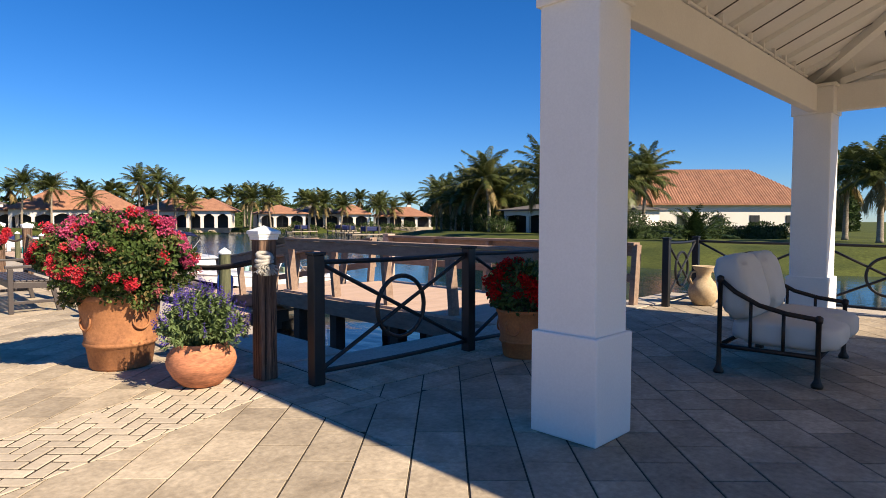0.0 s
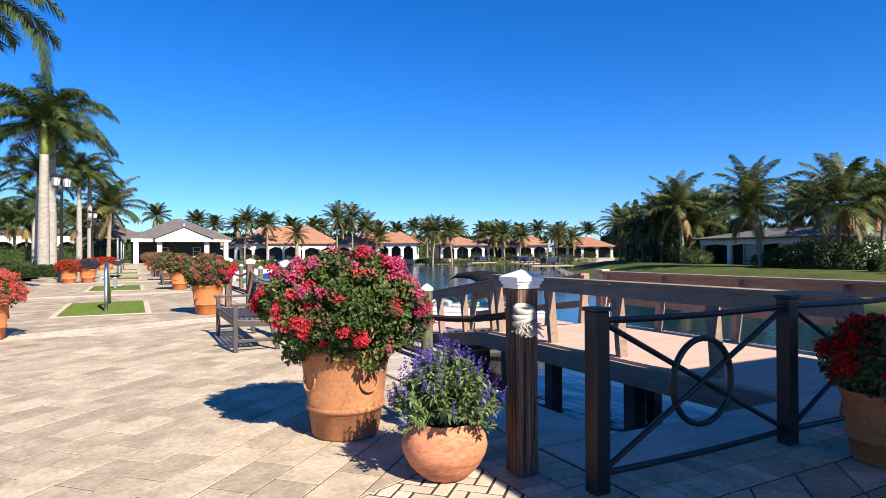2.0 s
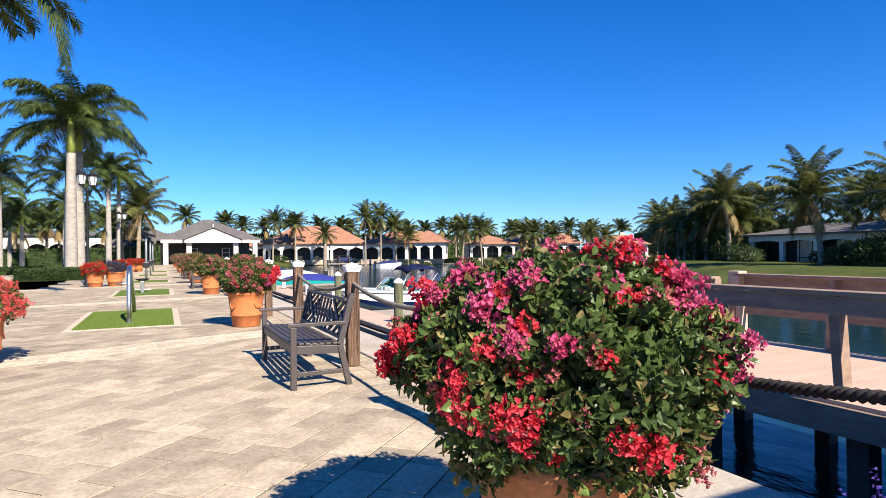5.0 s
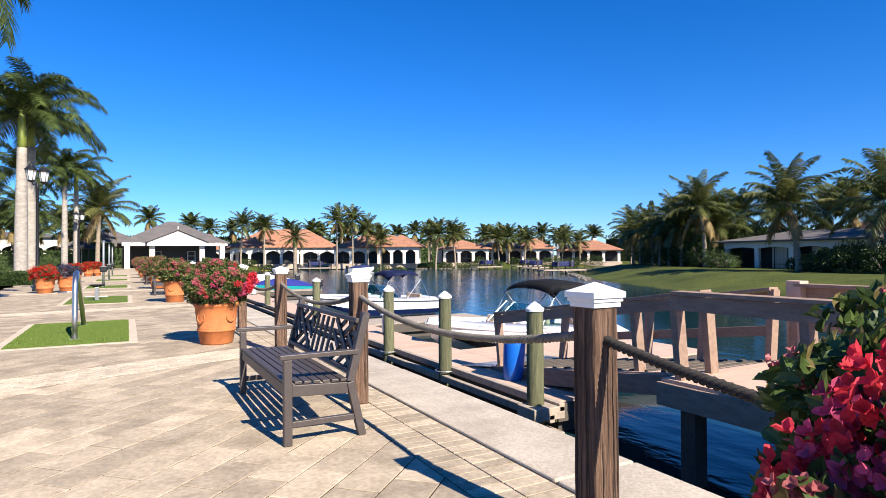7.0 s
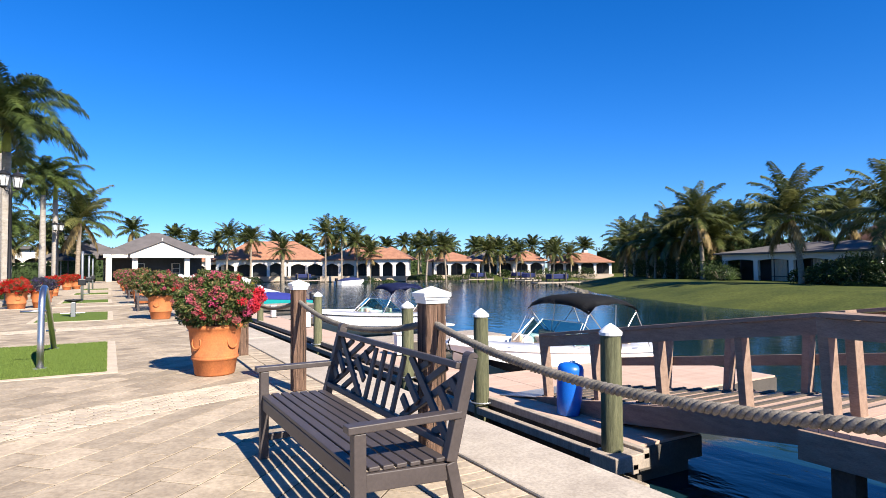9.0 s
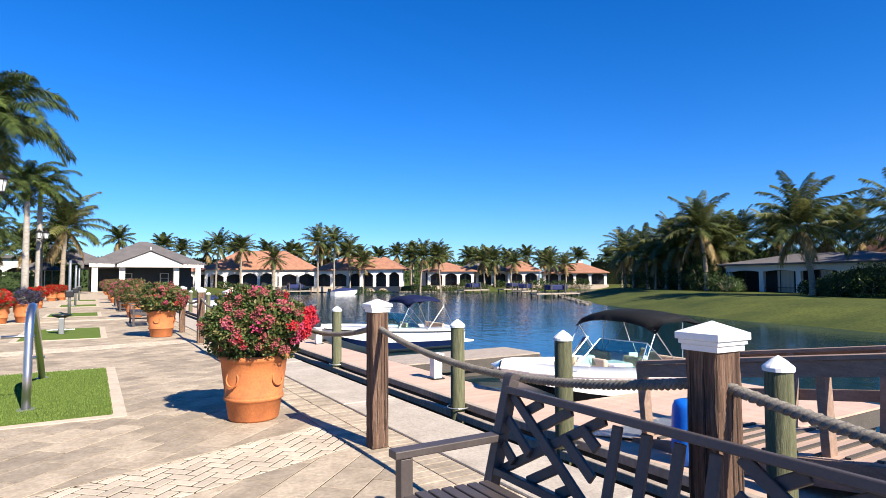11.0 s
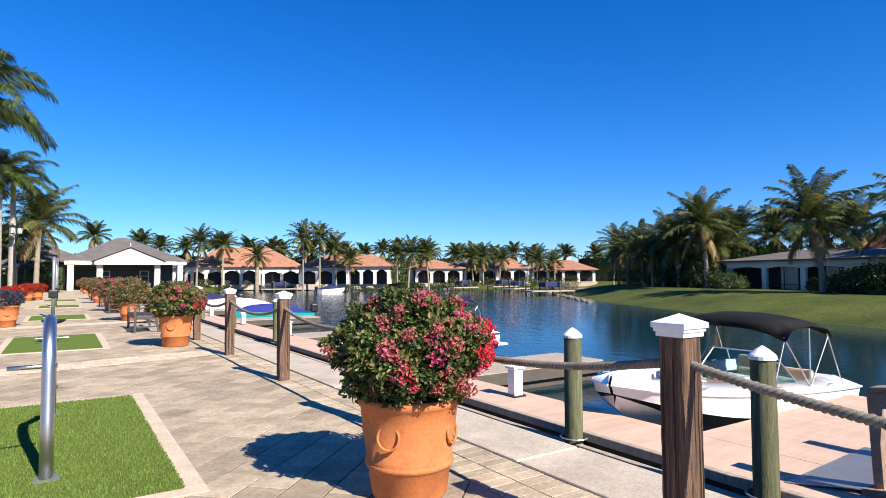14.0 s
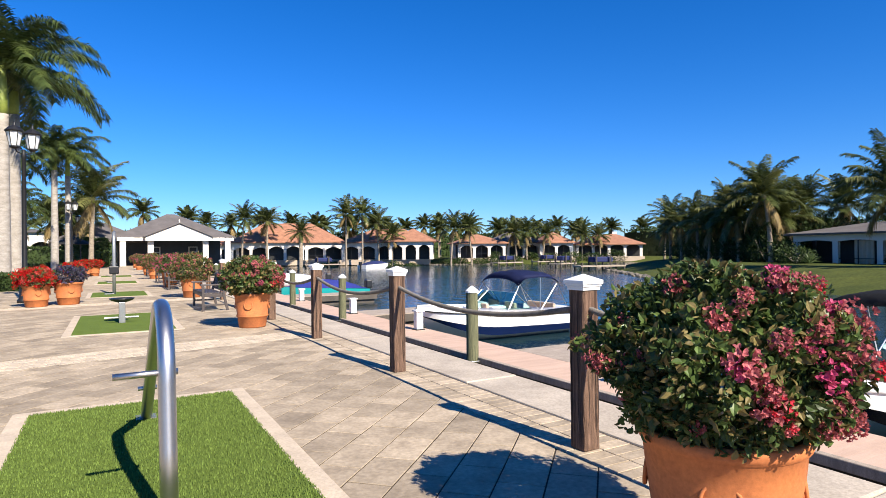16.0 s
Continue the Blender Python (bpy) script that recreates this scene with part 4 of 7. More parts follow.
def leaf_cloud(rng, center, radii, count, ln, seed=0.0, shell=0.35, low=-0.75, blade=leaf_faces):
    verts, faces = [], []
    c, r = Vector(center), Vector(radii)
    while count > 0:
        d = rand_dir(rng)
        if d.z < low:
            continue
        k = lump(d, seed) * (1 - shell * rng.random() ** 2)
        p = c + Vector((d.x * r.x, d.y * r.y, d.z * r.z)) * k
        out = (d + rand_dir(rng) * 0.9 + Vector((0, 0, 0.1))).normalized()
        nor = (d + rand_dir(rng) * 0.6)
        s = ln * rng.uniform(0.6, 1.25)
        blade(verts, faces, p, out, nor, s, s * rng.uniform(0.5, 0.68))
        count -= 1
    return verts, faces


def bloom_cluster(verts, faces, rng, p, d, size, petals):
    # small heads of three bracts, gathered in a ragged ball
    for _ in range(int(petals * 1.7)):
        q = p + rand_dir(rng) * size * 0.62 * rng.random() ** 0.45
        axis = (d * 0.7 + (q - p) / size * 1.2 + rand_dir(rng) * 0.6).normalized()
        e = axis.orthogonal().normalized()
        f = axis.cross(e)
        a0 = rng.uniform(0, 6.28)
        for k in range(3):
            a = a0 + k * 2.1 + rng.uniform(-0.3, 0.3)
            o = (e * math.cos(a) + f * math.sin(a)) + axis * rng.uniform(0.3, 1.1)
            bract_faces(verts, faces, q, o, axis, size * rng.uniform(0.15, 0.23), size * rng.uniform(0.13, 0.2))


def flower_mix(rng, center, radii, spots, seed=0.0):
    """Blossom clusters on the crown: spots are (colour, number, direction or None, spread, size, petals)."""
    c, r = Vector(center), Vector(radii)
    out = {}
    for key, number, way, spread, size, petals in spots:
        vs, fs = out.setdefault(key, ([], []))
        made = 0
        while made < number:
            d = rand_dir(rng)
            if way is not None:
                d = (Vector(way).normalized() + d * spread).normalized()
            if d.z < -0.6:
                continue
            p = c + Vector((d.x * r.x, d.y * r.y, d.z * r.z)) * lump(d, seed) * rng.uniform(0.98, 1.06)
            bloom_cluster(vs, fs, rng, p, d, size * rng.uniform(0.7, 1.3), petals)
            made += 1
    return out


def pot_body(root, h, r0, r1, key="terracotta", medallion=True):
    """A large thrown pot: rim, band and a round medallion."""
    bm = bmesh.new()
    prof = [(r0 * 0.94, 0.0), (r0, 0.02), (r0 + (r1 - r0) * 0.30, h * 0.30)]
    prof += [(r0 + (r1 - r0) * 0.31 + 0.016, h * 0.315), (r0 + (r1 - r0) * 0.33 + 0.020, h * 0.335), (r0 + (r1 - r0) * 0.35 + 0.016, h * 0.355), (r0 + (r1 - r0) * 0.36 + 0.006, h * 0.37),
             (r0 + (r1 - r0) * 0.38 + 0.010, h * 0.385), (r0 + (r1 - r0) * 0.40, h * 0.40), (r0 + (r1 - r0) * 0.75, h * 0.72)]
    prof += [(r1 * 0.975, h * 0.90), (r1 * 1.02, h * 0.915), (r1 * 1.045, h * 0.95), (r1 * 1.04, h * 0.99), (r1 * 1.0, h), (r1 * 0.93, h * 0.99), (r1 * 0.90, h * 0.92), (r1 * 0.88, h * 0.88)]
    lathe(bm, prof, 44)
    part("pot", bm, key, root, smooth=True)
    bm = bmesh.new()
    lathe(bm, [(0.001, h * 0.87), (r1 * 0.89, h * 0.875)], 30)
    part("soil", bm, "soil", root)
    if medallion:
        for a in (-75, 15, 105, 195):
            bm = bmesh.new()
            rr = r0 + (r1 - r0) * 0.66
            m = Matrix.Rotation(radians(a), 4, "Z") @ Matrix.Translation((rr + 0.002, 0, h * 0.66)) @ Matrix.Rotation(radians(-6), 4, "Y")
            ring = [m @ Vector((0.0, 0.075 * math.cos(t), 0.075 * math.sin(t))) for t in [2 * math.pi * k / 24 for k in range(24)]]
            tube(bm, ring, 0.009, 6, close=True)
            part("medallion", bm, key, root, smooth=True)


def bush_pot(label, m, spots, leaves, brown, seed, radii=(0.60, 0.60, 0.44), h=0.66, r0=0.25, r1=0.335, ln=0.062, cz=0.94, leaf="leaf", group="", key="terracotta", cat="potted plant"):
    rng = random.Random(seed)
    root = thing("flower_pot", label, cat, group=group)
    pot_body(root, h, r0, r1, key)
    center = (0, 0, cz)
    blade = round_leaf_faces if leaves > 3000 else leaf_faces
    vs, fs = leaf_cloud(rng, center, radii, leaves, ln, seed * 1.3, low=-0.8, blade=blade)
    tagged(raw("foliage", vs, fs, leaf, root), kind="stuff")
    if brown:
        vs, fs = leaf_cloud(rng, center, [r * 1.02 for r in radii], brown, ln, seed * 1.3, shell=0.15, low=-0.8, blade=blade)
        tagged(raw("bronze_foliage", vs, fs, "leaf_brown", root), kind="stuff")
    for key2, (vs, fs) in flower_mix(rng, center, radii, spots, seed * 1.3).items():
        tagged(raw("blossom", vs, fs, key2, root), kind="stuff")
    bm = bmesh.new()
    for k in range(34):
        d = rand_dir(rng)
        d.z = abs(d.z) * 0.8 + 0.1
        e = Vector((d.x * radii[0], d.y * radii[1], cz + (d.z - 0.3) * radii[2])) * 0.93
        b = Vector((rng.uniform(-0.09, 0.09), rng.uniform(-0.09, 0.09), h * 0.86))
        tube(bm, [b, b.lerp(e, 0.5) + Vector((0, 0, 0.06)), e], 0.006, 4)
    tagged(part("branching", bm, "trunk", root), kind="stuff")
    root.matrix_basis = m
    return root


MIX_NEAR = [("magenta", 36, (0.85, -0.3, 0.35), 0.55, 0.082, 30), ("magenta", 24, (0.3, -0.35, 1.0), 0.7, 0.075, 28), ("red", 8, (0.5, -0.6, 0.5), 0.6, 0.075, 30), ("magenta", 9, (-0.7, -0.5, 0.6), 0.35, 0.085, 30),
            ("red", 12, (-0.8, -0.6, 0.05), 0.45, 0.08, 36), ("red", 10, None, 1, 0.078, 36), ("red", 8, (-0.8, 0.42, 0.28), 0.28, 0.10, 46), ("magenta", 6, (-0.7, 0.42, 0.6), 0.28, 0.09, 36), ("faded", 46, None, 1, 0.06, 16)]
MIX_FAR = [("faded", 20, (-0.4, -0.7, 0.3), 0.95, 0.09, 34), ("faded", 26, None, 1, 0.065, 20), ("magenta", 6, (-0.3, -0.75, 0.2), 0.8, 0.08, 24), ("red", 24, (0.75, -0.66, 0.05), 0.28, 0.105, 40), ("red", 5, (-0.4, -0.7, 0.2), 0.9, 0.075, 26),
           ("magenta", 22, (0.65, -0.7, -0.15), 0.35, 0.085, 26)]
MIX_PINK = [("magenta", 120, None, 1, 0.08, 16), ("faded", 50, None, 1, 0.07, 14)]
MIX_DRY = [("faded", 90, None, 1, 0.07, 16), ("magenta", 30, None, 1, 0.07, 14)]
bush_pot("large terracotta pot with magenta and red bougainvillea", pose(2.10, 6.56, 0), MIX_NEAR, 19000, 1500, 11, group="promenade pots", radii=(0.55, 0.55, 0.41), cz=0.94, ln=0.041, key="terracotta_brown")
bush_pot("large terracotta pot with faded pink bougainvillea", pose(2.15, 16.45, 0, 0, 0, 20), MIX_FAR, 11500, 2200, 23, group="promenade pots", ln=0.042, radii=(0.48, 0.48, 0.36), cz=0.95)
bush_pot("large terracotta pot with pink and red bougainvillea", pose(2.2, 26.5, 0, 0, 0, 50), MIX_FAR, 3600, 1100, 31, group="promenade pots", ln=0.07, radii=(0.54, 0.54, 0.37), cz=0.95)
dry_pot = bush_pot("large terracotta pot with bronze leaved bougainvillea", pose(2.1, 35.5, 0, 0, 0, 70), MIX_DRY, 1800, 1600, 37, group="promenade pots", ln=0.08)
pink_pot = bush_pot("large terracotta pot with bright magenta bougainvillea", pose(2.0, 42.5, 0), MIX_PINK, 1800, 500, 41, group="promenade pots", ln=0.08)
for k, y in enumerate((52.3, 59.5, 66.5, 74, 82)):
    copy_thing(pink_pot if k % 2 else dry_pot, pose(1.95 if k != 2 else 2.6, y, 0, 0, 0, 50 * k))


def salvia_pot():
    rng = random.Random(7)
    root = thing("flower_pot", "round stained terracotta bowl with violet flowering sage", "potted plant")
    bm = bmesh.new()
    prof = [(0.12, 0.0), (0.15, 0.012), (0.215, 0.08), (0.252, 0.15), (0.262, 0.20), (0.25, 0.25), (0.215, 0.295), (0.19, 0.315), (0.20, 0.335), (0.195, 0.345), (0.17, 0.335), (0.165, 0.30)]
    lathe(bm, prof, 40)
    part("pot", bm, "terracotta_old", root, smooth=True)
    bm = bmesh.new()
    lathe(bm, [(0.001, 0.31), (0.17, 0.312)], 24)
    part("soil", bm, "soil", root)
    vs, fs = [], []
    fv, ff = [], []
    bm = bmesh.new()
    for k in range(230):
        a, r = rng.uniform(0, 2 * math.pi), rng.random() ** 0.6
        tip = Vector((math.cos(a) * r * 0.36, math.sin(a) * r * 0.34, 0.70 - 0.32 * r * r + rng.uniform(-0.06, 0.07)))
        base = Vector((math.cos(a) * r * 0.12, math.sin(a) * r * 0.12, 0.32))
        mid = base.lerp(tip, 0.55) + Vector((0, 0, 0.07))
        tube(bm, [base, mid, tip], 0.003, 4)
        for j in range(26):
            t = rng.uniform(0.2, 1.0)
            p = base.lerp(mid, t * 2) if t < 0.5 else mid.lerp(tip, t * 2 - 1)
            d = (rand_dir(rng) + Vector((math.cos(a) * 0.4, math.sin(a) * 0.4, -0.1))).normalized()
            s = rng.uniform(0.04, 0.075)
            leaf_faces(vs, fs, p, d, Vector((0, 0, 1)) + rand_dir(rng) * 0.5, s, s * 0.34)
        if rng.random() < 0.45:
            up = (Vector((math.cos(a) * r * 0.45, math.sin(a) * r * 0.45, 1)) + rand_dir(rng) * 0.2).normalized()
            sl = rng.uniform(0.07, 0.15)
            for j in range(22):
                p = tip + up * sl * j / 22 + rand_dir(rng) * 0.008
                leaf_faces(fv, ff, p, rand_dir(rng) + up * 0.5, up + rand_dir(rng), 0.018 * (1.15 - j / 30), 0.012, 0.3)
    tagged(part("branching", bm, "sage", root), kind="stuff")
    tagged(raw("foliage", vs, fs, "sage", root), kind="stuff")
    tagged(raw("spike_bloom", fv, ff, "violet", root), kind="stuff")
    root.matrix_basis = pose(2.36, 5.45, 0)


salvia_pot()
SMALL = dict(radii=(0.47, 0.47, 0.28), h=0.60, r0=0.26, r1=0.34, cz=0.78)
bush_pot("terracotta pot of red geraniums in the pavilion's shade", pose(4.97, 4.3, 0), [("geranium", 46, None, 1, 0.10, 40)], 1700, 0, 51, radii=(0.31, 0.31, 0.24), h=0.46, r0=0.19, r1=0.25, cz=0.64)
bush_pot("terracotta pot overflowing with coral pink flowers", pose(-1.42, 13.9, 0), [("coral", 330, None, 1, 0.075, 14)], 1500, 0, 53, radii=(0.52, 0.52, 0.32), h=0.60, r0=0.26, r1=0.33, cz=0.80, group="lamp side pots")
red_l = bush_pot("terracotta pot overflowing with scarlet flowers", pose(-1.98, 34.4, 0), [("geranium", 150, None, 1, 0.11, 14), ("coral", 70, None, 1, 0.09, 12)], 900, 0, 57, group="lamp side pots", ln=0.09, **SMALL)
dark_l = bush_pot("terracotta pot of dark purple foliage", pose(-1.25, 34.75, 0), [("violet", 40, None, 1, 0.06, 10)], 1500, 0, 59, leaf="darkpurple", group="lamp side pots", ln=0.08, radii=(0.45, 0.45, 0.25), h=0.64, r0=0.26, r1=0.36, cz=0.82)
copy_thing(red_l, pose(-1.75, 46.5, 0, 0, 0, 40))
copy_thing(red_l, pose(-1.7, 58.5, 0, 0, 0, 90))
copy_thing(red_l, pose(-1.2, 60, 0, 0, 0, 130))


# ---- benches ----
def build_bench():
    root = thing("garden_bench", "grey brown painted bench with a lattice back", "bench", group="promenade benches")
    L = 1.93

    def p(name, a, b, w, h, up=(0, 0, 1)):
        bm = bmesh.new()
        beam(bm, a, b, w, h, up, bev=0.005)
        part(name, bm, "bench", root)
    for y in (0.035, L - 0.035):
        p("front_leg", (0.03, y, 0), (0.03, y, 0.625), 0.06, 0.06, (0, 1, 0))
        p("back_leg", (0.60, y, 0), (0.505, y, 0.42), 0.06, 0.06, (0, 1, 0))
        p("back_upright", (0.505, y, 0.4215), (0.633, y, 0.915), 0.06, 0.06, (0, 1, 0))
        bm = bmesh.new()
        for yy in (y - 0.03, y + 0.03):
            ring = [bm.verts.new((0.634 + 0.03 * math.cos(a), yy, 0.915 + 0.03 * math.sin(a))) for a in [math.pi * i / 10 for i in range(11)]]
            bm.faces.new(ring if yy > y else ring[::-1])
        low, high = list(bm.verts)[:11], list(bm.verts)[11:]
        for i in range(10):
            bm.faces.new((low[i], high[i], high[i + 1], low[i + 1]))
        bmesh.ops.recalc_face_normals(bm, faces=bm.faces)
        part("rounded_top", bm, "bench", root)
        p("armrest", (-0.03, y, 0.645), (0.565, y, 0.645), 0.075, 0.036)
        p("side_rail", (0.06, y, 0.395), (0.49, y, 0.375), 0.035, 0.085)
        p("stretcher", (0.06, y, 0.15), (0.555, y, 0.15), 0.04, 0.045)
    p("seat_rail", (0.03, 0.066, 0.395), (0.03, L - 0.066, 0.395), 0.035, 0.085)
    p("seat_rail", (0.485, 0.066, 0.385), (0.485, L - 0.066, 0.385), 0.035, 0.08)
    for k in range(7):
        x = 0.04 + 0.07 * k
        p("seat_slat", (x, 0.03, 0.452 - 0.003 * k), (x, L - 0.03, 0.452 - 0.003 * k), 0.055, 0.022)

    def back(y, t):
        return Vector((0.515 + 0.122 * t, y, 0.46 + 0.47 * t))
    p("top_rail", back(0.066, 0.86), back(L - 0.066, 0.86), 0.035, 0.105, (0.97, 0, -0.25))
    p("lower_rail", back(0.066, 0.06), back(L - 0.066, 0.06), 0.035, 0.06, (0.97, 0, -0.25))

    def lath(a, b, off):
        n = Vector((0.97, 0, -0.25)) * off
        p("lattice_bar", back(*a) + n, back(*b) + n, 0.047, 0.018, (0.97, 0, -0.25))
    w = (L - 0.14) / 3
    for k in range(3):
        y0 = 0.07 + w * k
        if k == 1:
            for j in range(4):
                lath((y0 + w * (0.14 + 0.24 * j), 0.1), (y0 + w * (0.14 + 0.24 * j), 0.8), 0.0)
            continue

        def at(u, v):
            return y0 + w * u, 0.08 + 0.74 * v
        lath(at(0, 0), at(1, 1), 0.0)
        lath(at(0, 1), at(1, 0), 0.019)
        for q in (0.33, 0.66):
            lath(at(q, 1), at((q + 1) / 2, (q + 1) / 2), 0.019)
            lath(at(1 - q, 0), at((1 - q) / 2, (1 - q) / 2), 0.019)
            lath(at(0, q), at((1 - q) / 2, (1 + q) / 2), 0.0)
            lath(at(1, 1 - q), at((1 + q) / 2, (1 - q) / 2), 0.0)
    return root


bench = build_bench()
bench.matrix_basis = pose(1.88, 10.68, 0)
for y in (30.2, 40.2, 46.2, 56):
    copy_thing(bench, pose(1.75, y, 0))


# ---- exercise stations on turf ----
def turf_mat(y0, y1, blades):
    root = thing("turf_mat", "green artificial turf mat with a pale stone border", "turf mat", group="exercise mats")
    bm = bmesh.new()
    box(bm, MAT_X[0], MAT_X[1], y0, y1, -0.01, 0.012)
    part("turf", bm, "turf", root)
    for x0, x1, a, b in ((MAT_X[0] - 0.14, MAT_X[1] + 0.14, y0 - 0.14, y0 - 0.002), (MAT_X[0] - 0.14, MAT_X[1] + 0.14, y1 + 0.002, y1 + 0.14),
                         (MAT_X[0] - 0.14, MAT_X[0] - 0.002, y0, y1), (MAT_X[1] + 0.002, MAT_X[1] + 0.14, y0, y1)):
        bm = bmesh.new()
        box(bm, x0, x1, a, b, -0.01, 0.007, bev=0.003)
        part("border", bm, "border", root)
    if blades:
        rng = random.Random(4)
        verts, faces = [], []
        for _ in range(blades):
            x, y = rng.uniform(MAT_X[0] - 0.01, MAT_X[1] + 0.012), rng.uniform(y0 - 0.01, y1 + 0.012)
            a, h = rng.uniform(0, 6.28), rng.uniform(0.012, 0.024)
            dx, dy = math.cos(a) * 0.004, math.sin(a) * 0.004
            k = len(verts)
            verts += [(x - dx, y - dy, 0.011), (x + dx, y + dy, 0.011), (x + dy * 2 * rng.uniform(-1, 1), y + dx * 2 * rng.uniform(-1, 1), 0.011 + h)]
            faces.append((k, k + 1, k + 2))
        tagged(raw("turf_fibre", verts, faces, "blade", root), kind="stuff")


for k, (a, b) in enumerate(MATS):
    turf_mat(a, b, 42000 if k == 0 else 0)


def build_hoop():
    root = thing("exercise_hoop", "bent stainless steel exercise bar with side handles", "exercise bar")
    pts = [Vector((0.10, 18.10, 0.0)), Vector((0.10, 18.17, 0.4)), Vector((0.10, 18.22, 0.74))]
    for k in range(1, 14):
        a = math.pi - math.pi * 0.72 * k / 13
        pts.append(Vector((0.10, 18.60 + 0.38 * math.cos(a), 0.76 + 0.36 * math.sin(a))))
    pts += [Vector((0.10, 19.35, 0.74)), Vector((0.10, 19.95, 0.40)), Vector((0.10, 20.52, 0.0))]
    bm = bmesh.new()
    tube(bm, pts, 0.044, 16)
    part("tube", bm, "steel", root, smooth=True)
    for y, z in ((18.235, 0.80), (20.0, 0.37)):
        bm = bmesh.new()
        tube(bm, [(-0.15 if y < 19 else 0.02, y, z), (0.155, y, z)], 0.017, 10)
        part("handle", bm, "steel", root, smooth=True)
    for y in (18.10, 20.52):
        bm = bmesh.new()
        box(bm, 0.02, 0.18, y - 0.08, y + 0.08, 0.012, 0.02)
        part("foot_plate", bm, "steel_dull", root)


build_hoop()


def build_step_stand():
    root = thing("exercise_stand", "low grey steel stand with a dished seat", "exercise stand")
    bm = bmesh.new()
    box(bm, -0.06, 0.06, -0.16, 0.16, 0.012, 0.44, bev=0.012)
    part("pedestal", bm, "steel_dull", root)
    bm = bmesh.new()
    lathe(bm, [(0.06, 0.42), (0.2, 0.47), (0.24, 0.505), (0.235, 0.515), (0.12, 0.485), (0.01, 0.48)], 24)
    part("seat", bm, "black", root, "black dished seat")
    bm = bmesh.new()
    tube(bm, [(-0.32, -0.05, 0.12), (0.3, -0.05, 0.12)], 0.02, 8)
    part("foot_bar", bm, "steel_dull", root)
    root.matrix_basis = pose(0.02, 28.7, 0)


build_step_stand()


def build_pole_station():
    root = thing("exercise_pole", "tall grey steel exercise pole with a black pad", "exercise pole", group="pole stations")
    bm = bmesh.new()
    tube(bm, [(0, 0, 0), (0, 0, 1.0), (0.0, 0.02, 2.0), (0.0, 0.12, 2.16), (0, 0.3, 2.2)], 0.055, 12)
    part("pole", bm, "steel_dull", root, smooth=True)
    bm = bmesh.new()
    box(bm, -0.15, 0.15, -0.1, 0.12, 0.72, 1.0, bev=0.03)
    part("pad", bm, "black", root)
    bm = bmesh.new()
    box(bm, -0.3, 0.0, -0.14, 0.14, 0.014, 0.04, bev=0.006)
    part("foot_plate", bm, "steel_dull", root)
    root.matrix_basis = pose(-0.1, 38.7, 0)
    for y in (48.6, 58):
        copy_thing(root, pose(-0.1, y, 0))


build_pole_station()


# ---- terrace furniture ----
def build_chair():
    root = thing("loveseat", "cream cushioned outdoor loveseat with a dark bronze frame", "sofa")

    def bar(name, pts, r=0.018):
        bm = bmesh.new()
        tube(bm, pts, r, 8)
        part(name, bm, "bronze", root, smooth=True)
    # x runs from the seat's back to its front, y across
    for y in (0.0, 1.36):
        for x, h in ((0.0, 0.82), (0.72, 0.55)):
            bm = bmesh.new()
            lathe(bm, [(0.042, 0.0), (0.045, 0.02), (0.026, 0.055), (0.020, 0.09), (0.019, h - 0.05), (0.028, h - 0.04), (0.03, h), (0.012, h + 0.012)], 12, Matrix.Translation((x, y, 0)))
            part("leg", bm, "bronze", root, smooth=True)
        bar("arm_rail", [(0.0, y, 0.80), (0.12, y, 0.70), (0.3, y, 0.605), (0.5, y, 0.555), (0.72, y, 0.53)], 0.02)
        bar("seat_rail", [(0.0, y, 0.235), (0.72, y, 0.235)], 0.02)
        for x in (0.24, 0.48):
            bar("spindle", [(x, y, 0.235), (x, y, 0.63 if x < 0.3 else 0.56)], 0.014)
    for x in (0.0, 0.72):
        bar("cross_rail", [(x, 0.0, 0.235), (x, 1.36, 0.235)], 0.02)
    bar("top_rail", [(0.0, 0.0, 0.79), (0.0, 1.36, 0.79)], 0.02)
    bar("brace", [(0.0, 0.68, 0.235), (0.72, 0.68, 0.235)], 0.014)

    def cushion(name, x0, x1, y0, y1, z0, z1, m=None):
        bm = bmesh.new()
        bmesh.ops.create_cube(bm, size=1)
        bmesh.ops.subdivide_edges(bm, edges=bm.edges[:], cuts=7, use_grid_fill=True)
        for v in bm.verts:
            n = [abs(c) * 2 for c in v.co]
            k = 1 - 0.17 * (sum(c ** 4 for c in n) - max(n) ** 4)
            v.co = Vector((v.co.x * k * (x1 - x0) + (x0 + x1) / 2, v.co.y * k * (y1 - y0) + (y0 + y1) / 2, v.co.z * k * (z1 - z0) + (z0 + z1) / 2))
            v.co += 0.012 * Vector((noise.noise(v.co * 6), noise.noise(v.co * 6 + Vector((9, 0, 0))), noise.noise(v.co * 6 + Vector((0, 9, 0)))))
            if m:
                v.co = m @ v.co
        part(name, bm, "cushion", root, smooth=True)
    cushion("seat_cushion", 0.05, 0.86, 0.03, 0.69, 0.25, 0.49)
    cushion("seat_cushion", 0.05, 0.86, 0.67, 1.33, 0.25, 0.49)
    t = Matrix.Translation((0.10, 0, 0.44)) @ Matrix.Rotation(radians(-14), 4, "Y")
    cushion("back_cushion", -0.10, 0.20, 0.03, 0.69, 0.0, 0.56, t)
    cushion("back_cushion", -0.10, 0.20, 0.67, 1.33, 0.0, 0.56, t)
    root.matrix_basis = pose(5.66, 2.74, 0, 0, 0, -86)


build_chair()


